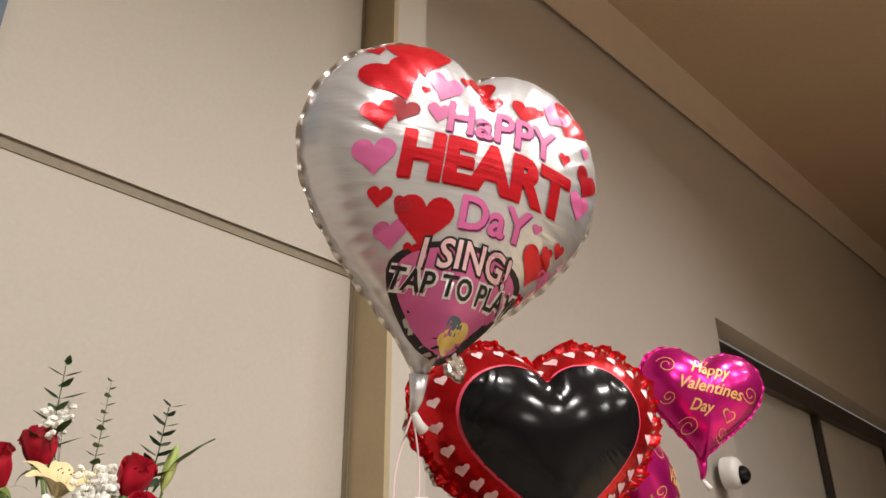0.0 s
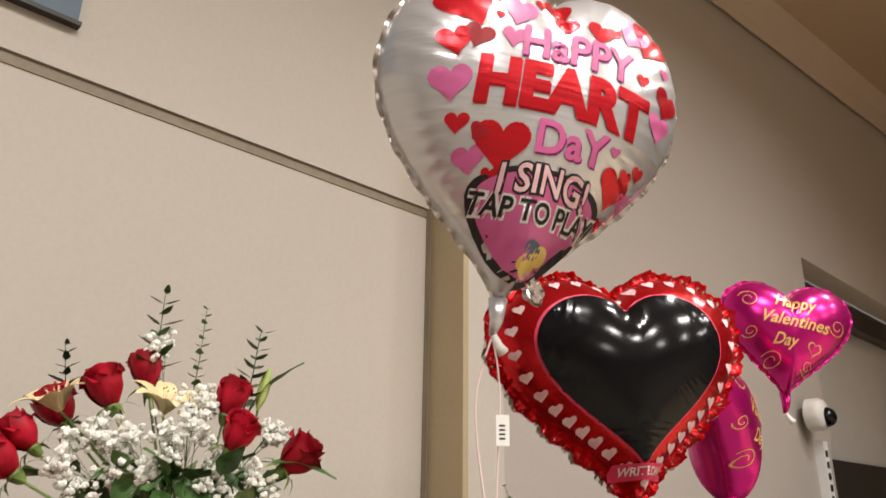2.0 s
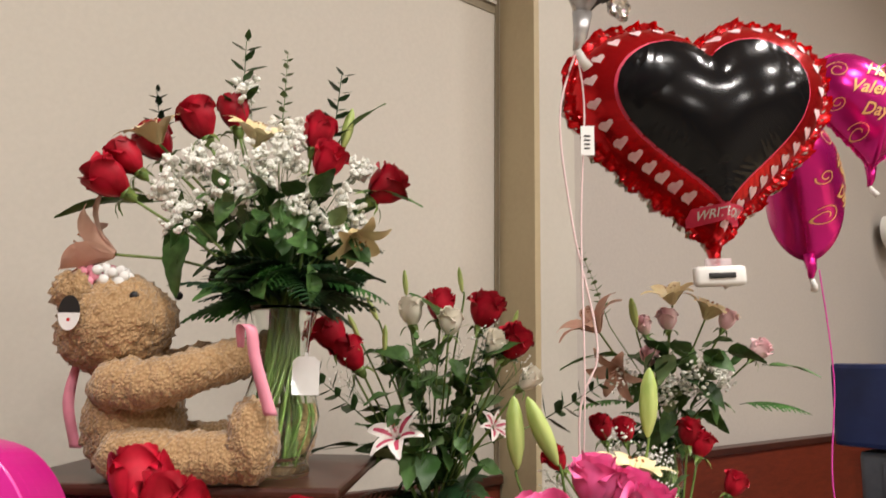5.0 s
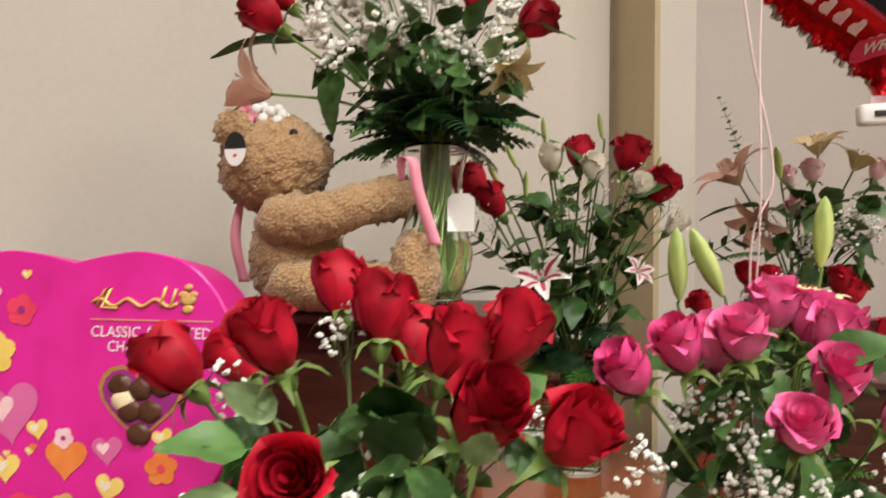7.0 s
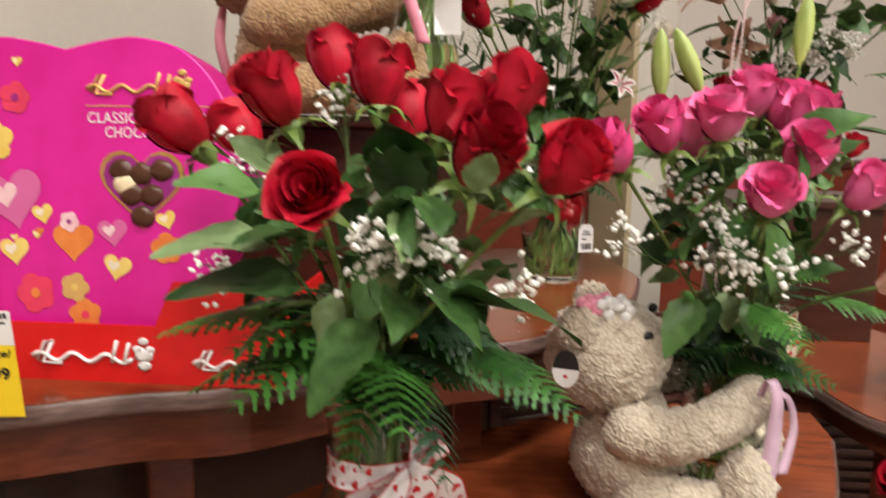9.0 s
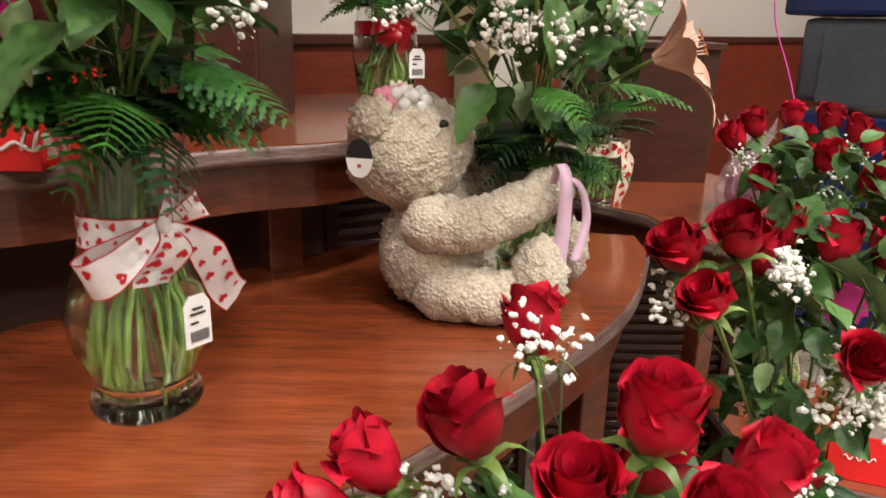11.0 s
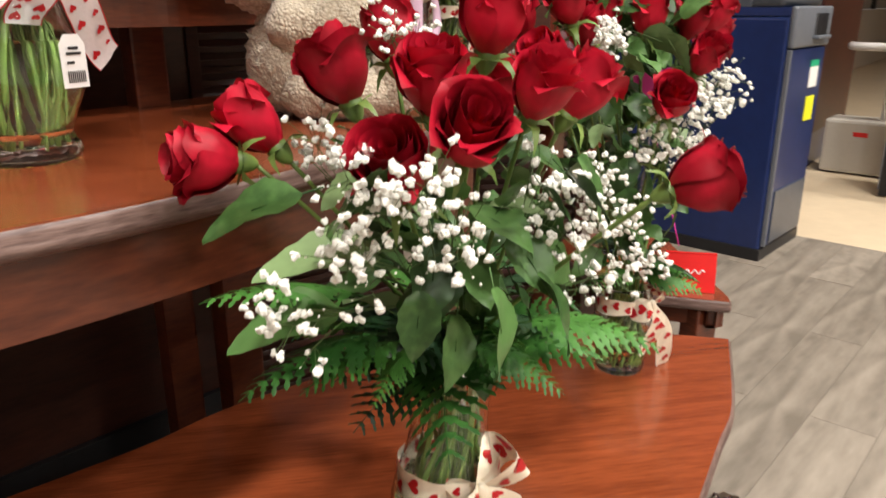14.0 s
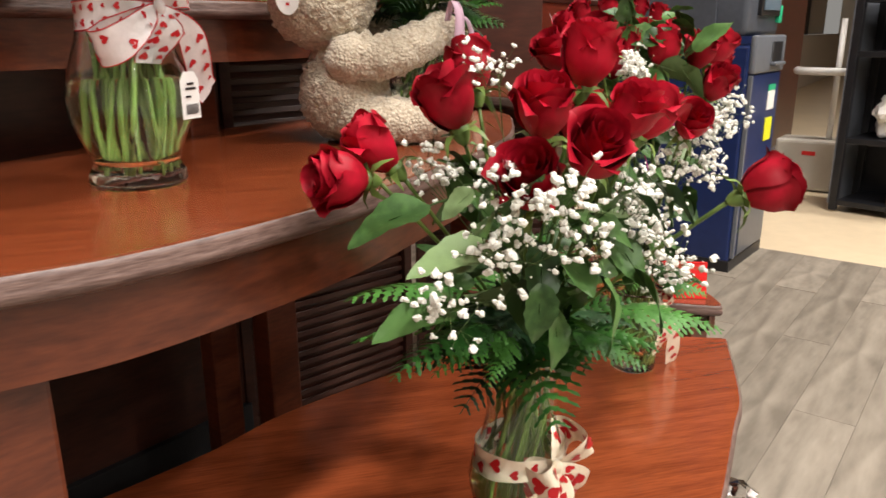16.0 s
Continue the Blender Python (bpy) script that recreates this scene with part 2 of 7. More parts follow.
def part(name, data, mat=None, parent=None, label="", at=None, smooth=True):
    """A bmesh or a shared mesh as one object under a thing."""
    me = data if isinstance(data, bpy.types.Mesh) else mesh_of(name, data, mat, smooth)
    ob = new(name, me)
    if at is not None:
        ob.matrix_basis = at
    ob.parent = parent
    if label:
        ob["label"] = label
    return ob


def thing(name, label, category, at=None, group="", kind=""):
    ob = new(name)
    ob.empty_display_size = 0.05
    if at is not None:
        ob.matrix_basis = at
    return tagged(ob, label, category, group, kind)


def box_bm(cx, cy, cz, sx, sy, sz, bevel=0.0, bm=None, rot=None):
    own = bm or bmesh.new()
    m = Matrix.Translation((cx, cy, cz)) @ (rot if rot else Matrix.Identity(4)) @ Matrix.Diagonal((sx, sy, sz, 1))
    r = bmesh.ops.create_cube(own, size=1, matrix=m)
    if bevel:
        edges = list({e for v in r["verts"] for e in v.link_edges})
        bmesh.ops.bevel(own, geom=edges, offset=bevel, segments=2, affect="EDGES", profile=0.6)
    return own


def ball(bm, c, rx, ry=None, rz=None, sub=2, rot=None, mat=0):
    m = Matrix.Translation(c) @ (rot if rot else Matrix.Identity(4)) @ Matrix.Diagonal((rx, ry or rx, rz or rx, 1))
    r = bmesh.ops.create_icosphere(bm, subdivisions=sub, radius=1, matrix=m)
    for f in {f for v in r["verts"] for f in v.link_faces}:
        f.material_index = mat
    return r["verts"]


def tube(bm, pts, radius, sides=6, taper=1.0, mat=0, cap=True):
    """A tube through points."""
    pts = [Vector(p) for p in pts]
    rings = []
    for i, p in enumerate(pts):
        d = (pts[min(i + 1, len(pts) - 1)] - pts[max(i - 1, 0)]).normalized()
        a = d.orthogonal().normalized() if abs(d.z) > 0.95 else d.cross(Vector((0, 0, 1))).normalized()
        b = d.cross(a)
        r = radius * (1 + (taper - 1) * i / max(1, len(pts) - 1))
        rings.append([bm.verts.new(p + (a * math.cos(k * 2 * math.pi / sides) + b * math.sin(k * 2 * math.pi / sides)) * r) for k in range(sides)])
    for r0, r1 in zip(rings, rings[1:]):
        for k in range(sides):
            bm.faces.new((r0[k], r0[(k + 1) % sides], r1[(k + 1) % sides], r1[k])).material_index = mat
    if cap:
        bm.faces.new(rings[0][::-1]).material_index = mat
        bm.faces.new(rings[-1]).material_index = mat


def lathe(bm, profile, sides=40, mat=0):
    """A turned form from (radius, height) pairs."""
    rings = [[bm.verts.new((r * math.cos(k * 2 * math.pi / sides), r * math.sin(k * 2 * math.pi / sides), z)) for k in range(sides)] for r, z in profile]
    for r0, r1 in zip(rings, rings[1:]):
        for k in range(sides):
            bm.faces.new((r0[k], r0[(k + 1) % sides], r1[(k + 1) % sides], r1[k])).material_index = mat
    return rings


def curve(p0, p1, sag=(0, 0, 0), n=8):
    p0, p1, s = Vector(p0), Vector(p1), Vector(sag)
    return [p0.lerp(p1, i / n) + s * (4 * (i / n) * (1 - i / n)) for i in range(n + 1)]


def spline(points, n=10, closed=False):
    """A smooth run of 2D points through control points."""
    P = [Vector((*p, 0)) if len(p) == 2 else Vector(p) for p in points]
    out, m = [], len(P)
    for i in range(m if closed else m - 1):
        a, b, c, d = (P[(i + k) % m] if closed else P[min(max(i + k, 0), m - 1)] for k in (-1, 0, 1, 2))
        for j in range(n):
            u = j / n
            out.append(0.5 * (2 * b + (c - a) * u + (2 * a - 5 * b + 4 * c - d) * u * u + (3 * b - a - 3 * c + d) * u ** 3))
    if not closed:
        out.append(P[-1])
    return out


def slab(outline, z0, z1, bm=None):
    """A plate with the outline (counter-clockwise) from z0 to z1; returns the bmesh."""
    bm = bm or bmesh.new()
    lo = [bm.verts.new((p.x, p.y, z0)) for p in outline]
    hi = [bm.verts.new((p.x, p.y, z1)) for p in outline]
    bm.faces.new(hi)
    bm.faces.new(lo[::-1])
    for i in range(len(lo)):
        j = (i + 1) % len(lo)
        bm.faces.new((lo[i], lo[j], hi[j], hi[i]))
    return bm


def inset_outline(outline, d):
    out, m = [], len(outline)
    for i, p in enumerate(outline):
        t = (outline[(i + 1) % m] - outline[i - 1]).normalized()
        out.append(p + Vector((-t.y, t.x, 0)) * d)
    return out


def quad(bm, a, b, c, d, mat=0):
    f = bm.faces.new([bm.verts.new(p) for p in (a, b, c, d)])
    f.material_index = mat
    return f


def text_mesh(body, size, align="CENTER", shear=0.0, bold=0.0, width=None):
    cu = bpy.data.curves.new("lettering", "FONT")
    cu.body, cu.size, cu.align_x, cu.align_y, cu.shear, cu.offset = body, size, align, "CENTER", shear, bold
    cu.resolution_u = 3
    ob = bpy.data.objects.new("lettering", cu)
    scene.collection.objects.link(ob)
    bpy.context.view_layer.update()
    me = bpy.data.meshes.new_from_object(ob.evaluated_get(bpy.context.evaluated_depsgraph_get()))
    bpy.data.objects.remove(ob)
    bm = bmesh.new()
    bm.from_mesh(me)
    bpy.data.meshes.remove(me)
    for f in bm.faces:
        f.material_index = 0
    if width and bm.verts:
        xs = [v.co.x for v in bm.verts]
        k = width / (max(xs) - min(xs))
        for v in bm.verts:
            v.co.x *= k
    return bm


def heart_outline(n=40):
    """A heart about one unit wide, dip up, centred."""
    out = []
    for i in range(n):
        t = 2 * math.pi * i / n
        x = 16 * math.sin(t) ** 3
        y = 13 * math.cos(t) - 5 * math.cos(2 * t) - 2 * math.cos(3 * t) - math.cos(4 * t)
        out.append(Vector((-x / 32, (y + 1.5) / 32, 0)))
    return out


# ---- structure ----
def wall_slab(name, s0, s1, z0, z1, off0, off1, mat, bevel=0.0):
    bm = bmesh.new()
    c = wall_pt((s0 + s1) / 2, (z0 + z1) / 2, (off0 + off1) / 2)
    rot = Matrix((( WALL_D.x, WALL_N.x, 0, 0), (WALL_D.y, WALL_N.y, 0, 0), (0, 0, 1, 0), (0, 0, 0, 1)))
    box_bm(c.x, c.y, c.z, abs(s1 - s0), abs(off1 - off0), z1 - z0, bevel, bm, rot)
    return mesh_of(name, bm, mat, smooth=False)


def structure(name, me, label):
    return tagged(new(name, me), label, name.split("_")[0], kind="structure")


structure("wall_north", wall_slab("wall_north", -9, 0.0, 0, 7.0, -0.3, 0, "wall"), "beige painted wall with a horizontal groove")
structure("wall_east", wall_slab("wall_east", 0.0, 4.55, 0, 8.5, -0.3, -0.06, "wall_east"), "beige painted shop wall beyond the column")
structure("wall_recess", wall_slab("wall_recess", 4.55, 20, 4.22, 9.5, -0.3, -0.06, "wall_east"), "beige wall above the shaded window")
structure("wall_recess_sill", wall_slab("wall_recess_sill", 4.55, 20, 0, 1.0, -0.3, -0.004, "wall"), "beige wall below the shaded window")
structure("wall_recess_back", wall_slab("wall_recess_back", 4.4, 20, 1.0, 4.3, -0.6, -0.45, "shade"), "grey roller shade closing the window")
# flat strip, no recess: its dark colour stands for the groove's shadow
structure("trim_groove", wall_slab("trim_groove", -9, -0.03, 3.245, 3.285, -0.001, 0.004, "groove"), "dark strip across the wall, painted as the shade in a groove")
structure("trim_groove_lip", wall_slab("trim_groove_lip", -9, -0.03, 3.285, 3.3, 0, 0.014, "wall"), "painted lip over the groove")
structure("trim_corner", wall_slab("trim_corner", -0.03, -0.008, 0, 7.0, -0.001, 0.006, "groove"), "dark vertical joint beside the column")
structure("column_side", wall_slab("column_side", 0.0, 0.03, 0, 8, -0.2, 0.2, "column"), "side of the column, its shade painted in as ochre")
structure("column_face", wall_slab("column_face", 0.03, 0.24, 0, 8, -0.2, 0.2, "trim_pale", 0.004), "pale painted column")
structure("baseboard", wall_slab("baseboard", -9, -0.01, 0, 1.31, 0.0, 0.015, "wainscot"), "dark red wood wainscot panelling")
structure("baseboard_east", wall_slab("baseboard_east", 0.24, 4.5, 0, 1.31, -0.059, 0.02, "wainscot"), "dark red wood wainscot panelling")
structure("trim_rail", wall_slab("trim_rail", 0.24, 4.5, 1.31, 1.345, -0.059, 0.035, "wood_dark", 0.006), "dark wood rail on the wainscot")
structure("trim_rail_north", wall_slab("trim_rail_north", -9, -0.01, 1.31, 1.345, 0.0, 0.035, "wood_dark", 0.006), "dark wood rail on the wainscot")
structure("window_1", wall_slab("window_1", 4.55, 20, 3.95, 4.2, -0.42, -0.3, "dark_frame"), "dark bronze head rail of the window")
for k in range(3):
    structure("window_mullion", wall_slab("window_mullion", 8.6 + 4 * k, 8.72 + 4 * k, 1.0, 3.95, -0.44, -0.36, "dark_frame"), "dark bronze mullion")
structure("window_sash", wall_slab("window_sash", 4.56, 20, 2.05, 2.55, -0.44, -0.38, "dark_frame"), "dark lower band of the window")

# sloping cornice and ceiling
bm = bmesh.new()
lo = [wall_pt(s, 5.82 + 0.118 * s, o) for s, o in ((0.24, 0.0), (20, 0.0))]
hi = [wall_pt(s, 6.2 + 0.13 * s, o) for s, o in ((0.24, 0.12), (20, 0.12))]
back = [wall_pt(s, 6.2 + 0.13 * s, -0.3) for s in (0.24, 20)]
quad(bm, lo[0], lo[1], hi[1], hi[0]); quad(bm, hi[0], hi[1], back[1], back[0]); quad(bm, lo[1], lo[0], back[0], back[1])
structure("trim_cornice", mesh_of("trim_cornice", bm, "cornice", False), "pale painted cornice along the wall head")
bm = bmesh.new()
pts = [wall_pt(s, 6.2 + 0.13 * s, o) for s, o in ((-9, -0.3), (22, -0.3), (22, 14), (-9, 14))]
top = [p + Vector((0, 0, 0.2)) for p in pts]
quad(bm, *pts[::-1]); quad(bm, *top)
for i in range(4):
    quad(bm, pts[i], pts[(i + 1) % 4], top[(i + 1) % 4], top[i])
structure("ceiling", mesh_of("ceiling", bm, "ceiling", False), "brown painted sloping ceiling")
structure("wall_south", wall_slab("wall_south", -9, 22, 0, 9.5, 13.7, 14, "wall"), "beige painted wall across the shop")
for nm, s in (("wall_west", -9), ("wall_far", 21.8)):
    structure(nm, wall_slab(nm, s, s + 0.2, 0, 9.5, -0.3, 14, "wall"), "beige painted end wall of the shop")

# blue-grey panel high on the wall
bp = thing("wall_panel", "blue-grey flat panel hung high on the beige wall", "panel")
part("panel", wall_slab("panel", -3.6, -1.56, 3.46, 4.6, 0.002, 0.03, "blue_panel"), None, bp)
part("panel_edge", wall_slab("panel_edge", -3.6, -1.55, 3.445, 3.46, 0.002, 0.034, "dark_frame"), None, bp)

# floor: planks near, tile beyond
PLANK = pose(0, 0, 0, 0, 0, 38)
bm = box_bm(5, 5, -0.06, 44, 44, 0.1)
floor = structure("floor", mesh_of("floor", bm, "tile", False), "beige tiled shop floor")

bm = box_bm(-1.64, 0.0, -0.004, 10.7, 16.0, 0.012)
field = structure("floor_field", mesh_of("floor_field", bm, "floor", False), "grey wood-look floor beyond the laid planks")
field.matrix_basis = PLANK

# lamps in the ceiling, behind and over the camera
for s in (-4.6, -2.0, 0.6, 3.2):
    for o in (3.4, 6.2, 9.4):
        p = wall_pt(s, 6.2 + 0.13 * s - 0.03, o)
        lt = thing("ceiling_light", "round white recessed ceiling light, switched on", "lamp", Matrix.Translation(p), "ceiling lights")
        bm = bmesh.new(); lathe(bm, [(0.0001, 0.0), (0.2, 0.0)], 24)
        part("diffuser", bm, "lamp_glow", lt)
        bm = bmesh.new(); lathe(bm, [(0.2, 0.03), (0.2, -0.01), (0.235, -0.014), (0.24, 0.03)], 24)
        part("lamp_ring", bm, "white_plastic", lt)
        ld = bpy.data.lights.new("ceiling_lamp", "AREA")
        ld.shape, ld.size, ld.energy, ld.color = "DISK", 0.4, LAMP_W, (1.0, 0.95, 0.9)
        ld.spread = radians(150)
        lo_ = new("ceiling_lamp", ld)
        lo_.matrix_basis = Matrix.Translation(p - Vector((0, 0, 0.05)))


# ---- tiered display tables ----
def tier(name, label, front, back, z, thick=0.035, apron=0.09):
    """A crescent table top with a moulded edge and an apron under it."""
    ob = thing(name, label, "table", group="tiered display tables")
    outline = spline(front, 8) + spline(back, 8)
    # counter-clockwise from front
    prof = [(0.012, z - thick), (0.002, z - thick + 0.006), (0.0, z - thick * 0.55), (0.004, z - thick * 0.45), (0.001, z - 0.008), (0.008, z - 0.002)]
    bm = bmesh.new()
    rings = [[bm.verts.new((q.x, q.y, h)) for q in inset_outline(outline, d)] for d, h in prof]
    n = len(outline)
    for r0, r1 in zip(rings, rings[1:]):
        for i in range(n):
            bm.faces.new((r0[i], r0[(i + 1) % n], r1[(i + 1) % n], r1[i]))
    bm.faces.new(rings[0][::-1])
    part("edge", bm, "wood_edge", ob, "worn moulded edge")
    part("tabletop", slab(inset_outline(outline, 0.0075), z - thick * 0.6, z), "wood", ob, "reddish mahogany veneer", smooth=False)
    inn, inn2 = inset_outline(outline, 0.035), inset_outline(outline, 0.06)
    bm = bmesh.new()
    a = [bm.verts.new((q.x, q.y, z - thick - 0.001)) for q in inn]; b = [bm.verts.new((q.x, q.y, z - thick - apron)) for q in inn]
    c = [bm.verts.new((q.x, q.y, z - thick - 0.001)) for q in inn2]; d = [bm.verts.new((q.x, q.y, z - thick - apron)) for q in inn2]
    for i in range(n):
        j = (i + 1) % n
        bm.faces.new((b[i], b[j], a[j], a[i])); bm.faces.new((c[i], c[j], d[j], d[i])); bm.faces.new((d[i], d[j], b[j], b[i]))
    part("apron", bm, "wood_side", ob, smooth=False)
    return ob


def leg(parent, x, y, z1, w=0.07, turn=35, z0=0.0):
    return part("leg", box_bm(0, 0, (z0 + z1) / 2, w, w * 0.75, z1 - z0, 0.006), "wood_side", parent, at=pose(x, y, 0, 0, 0, turn), smooth=False)


Z_LOW, Z_MID, Z_TOP, Z_RISER, Z_SIDE = 0.36, 0.92, 1.19, 1.57, 0.95
t_low = tier("display_table", "low crescent mahogany display table with a moulded edge",
             [(-0.62, 0.8), (-0.52, 0.55), (-0.3, 0.36), (0.0, 0.33), (0.28, 0.44), (0.474, 0.646), (0.66, 0.868), (0.76, 0.99), (0.92, 1.27)],
             [(0.905, 1.285), (0.6, 1.39), (0.25, 1.385), (0.04, 1.31), (-0.22, 1.18), (-0.37, 1.065), (-0.56, 0.95)], Z_LOW)
for x, y in ((-0.45, 0.75), (0.0, 0.5), (0.72, 1.14), (0.1, 1.2)):
    leg(t_low, x, y, Z_LOW - 0.035)
t_mid = tier("display_table", "crescent mahogany display table with worn moulded edge",
             [(-1.05, 0.38), (-0.75, 0.37), (-0.481, 0.444), (-0.341, 0.511), (-0.15, 0.664), (0.0, 0.825), (0.28, 1.2), (0.42, 1.56)],
             [(0.425, 1.7), (0.18, 1.73), (-0.15, 1.62), (-0.49, 1.35), (-0.8, 0.99), (-1.1, 0.8)], Z_MID)
for x, y in ((-0.53, 0.53), (-0.22, 1.42), (0.3, 1.55), (-0.95, 0.5)):
    leg(t_mid, x, y, Z_MID - 0.035, 0.085)
t_top = tier("display_table", "upper crescent mahogany display table, dark moulded edge",
             [(-1.25, 0.76), (-0.95, 0.845), (-0.77, 0.934), (-0.61, 0.995), (-0.366, 1.2), (-0.2, 1.3), (-0.02, 1.55), (0.05, 1.85)],
             [(0.0, 2.12), (-0.3, 2.2), (-0.75, 1.85), (-1.3, 1.3)], Z_TOP, apron=0.08)
for x, y in ((-0.8, 1.1), (-0.35, 1.42), (-0.1, 1.9), (-1.15, 1.1)):
    leg(t_top, x, y, Z_TOP - 0.035, 0.07)
t_side = tier("display_table", "second mahogany display table with a dark edge",
              [(0.46, 1.78), (0.5, 1.62), (0.6, 1.52), (0.74, 1.56), (0.82, 1.85), (0.84, 2.3)],
              [(0.7, 2.62), (0.4, 2.6), (0.27, 2.3), (0.3, 1.95)], Z_SIDE, apron=0.05)
for x, y in ((0.6, 1.7), (0.72, 2.2), (0.45, 2.3)):
    leg(t_side, x, y, Z_SIDE - 0.035, 0.06)
t_card = tier("display_table", "small low mahogany table with a squared edge",
              [(0.74, 1.6), (0.86, 1.53), (0.99, 1.46), (1.035, 1.46), (1.06, 1.6)],
              [(1.12, 2.0), (1.06, 2.08), (0.8, 2.08), (0.72, 1.9)], 0.375, apron=0.05)
for x, y in ((0.985, 1.53), (1.03, 1.95), (0.82, 1.95), (0.82, 1.66)):
    leg(t_card, x, y, 0.34, 0.08, 20)

# dark riser under the tan bear
riser = thing("display_riser", "dark mahogany riser box standing on the upper table", "riser")
part("body", box_bm(-0.6, 1.56, (Z_TOP + Z_RISER - 0.02) / 2, 0.46, 0.34, Z_RISER - 0.02 - Z_TOP, 0.006), "wood_dark", riser, smooth=False)
part("top", box_bm(-0.6, 1.56, Z_RISER - 0.01, 0.6, 0.46, 0.02, 0.007), "wood_dark", riser, smooth=False)
crate = thing("display_crate", "plain dark brown wooden display box on the side table", "box")
for nm, c, sz in (("front_panel", (0.55, 2.2, 1.14), (0.4, 0.02, 0.38)), ("side_panel", (0.74, 2.35, 1.14), (0.02, 0.28, 0.38)),
                  ("side_panel", (0.36, 2.35, 1.14), (0.02, 0.28, 0.38)), ("top", (0.55, 2.34, 1.34), (0.42, 0.34, 0.02))):
    part(nm, box_bm(*c, *sz, 0.003), "wood_dark", crate, smooth=False)


def louvre_panel(x0, y0, x1, y1, z0, z1, n, parent_label):
    """A dark slatted screen between two plan points."""
    a, b = Vector((x0, y0, 0)), Vector((x1, y1, 0))
    w, ang = (b - a).length, math.degrees(math.atan2(y1 - y0, x1 - x0))
    ob = thing("slatted_screen", parent_label, "screen", pose((x0 + x1) / 2, (y0 + y1) / 2, 0, 0, 0, ang))
    part("backing", box_bm(0, 0.02, (z0 + z1) / 2, w, 0.012, z1 - z0), "wood_dark", ob, smooth=False)
    slat = mesh_of("slat", box_bm(0, 0, 0, w - 0.02, 0.008, (z1 - z0) / n * 0.5, 0.002), "wood_dark", False)
    for k in range(n):
        part("slat", slat, None, ob, at=pose(0, 0.004, z0 + (k + 0.5) * (z1 - z0) / n, -14, 0, 0))
    for x in (-w / 2, w / 2):
        part("stile", box_bm(x, 0.0, (z0 + z1) / 2, 0.03, 0.03, z1 - z0, 0.003), "wood_dark", ob, smooth=False)
    return ob


louvre_panel(-0.298, 1.734, 0.22, 2.0, 0.0, 1.07, 34, "dark slatted wooden screen behind the display tables")
louvre_panel(0.3, 2.12, 0.85, 2.12, 0.0, 0.86, 26, "dark slatted wooden screen under the side table")
plain = thing("back_panel", "plain dark red wooden panel behind the display tables", "panel", pose(-0.78, 1.378, 0, 0, 0, 37.0))
part("board", box_bm(0, 0, 0.535, 1.18, 0.02, 1.07, 0.002), "wood_dark", plain, smooth=False)
part("kickboard", box_bm(0, -0.02, 0.06, 1.18, 0.02, 0.12, 0.002), "black", plain, smooth=False)


# ---- flowers: shared meshes ----
def petal(bm, a0, w, h, R, flare, point, nu=8, nv=8):
    """One cupped rose petal round the z axis: full at the waist, rolled back along its rim, pointed in the middle."""
    grid = []
    for j in range(nv + 1):
        v = j / nv
        prof = math.sin(min(1, v / 0.62) * math.pi / 2) ** 0.85 * (1 - 0.1 * max(0, (v - 0.62) / 0.38))
        roll = max(0, (v - 0.55) / 0.45)
        wid = w * (0.5 + 0.5 * math.sin(min(1, v * 1.6) * math.pi / 2)) * (1 - 0.3 * max(0, (v - 0.7) / 0.3) ** 2)
        row = []
        for i in range(nu + 1):
            u = 2 * i / nu - 1
            side = u * u
            az = a0 + u * wid
            r = 0.003 + (R - 0.003) * prof + 0.0016 * u + flare * roll ** 2 * (0.55 + (0.15 + 2.0 * point) * side)
            z = h * v * (1 - point * abs(u) ** 2.4 * v) - flare * 0.75 * roll ** 3 * (0.4 + (0.1 + 2.0 * point) * side)
            n = noise.noise(Vector((az * 2.6 + a0 * 5, v * 2.6, a0 * 7)))
            r += n * 0.0016 * v
            row.append(bm.verts.new((r * math.cos(az), r * math.sin(az), z + n * 0.002 * v)))
        grid.append(row)
    for j in range(nv):
        for i in range(nu):
            bm.faces.new((grid[j][i], grid[j][i + 1], grid[j + 1][i + 1], grid[j + 1][i]))


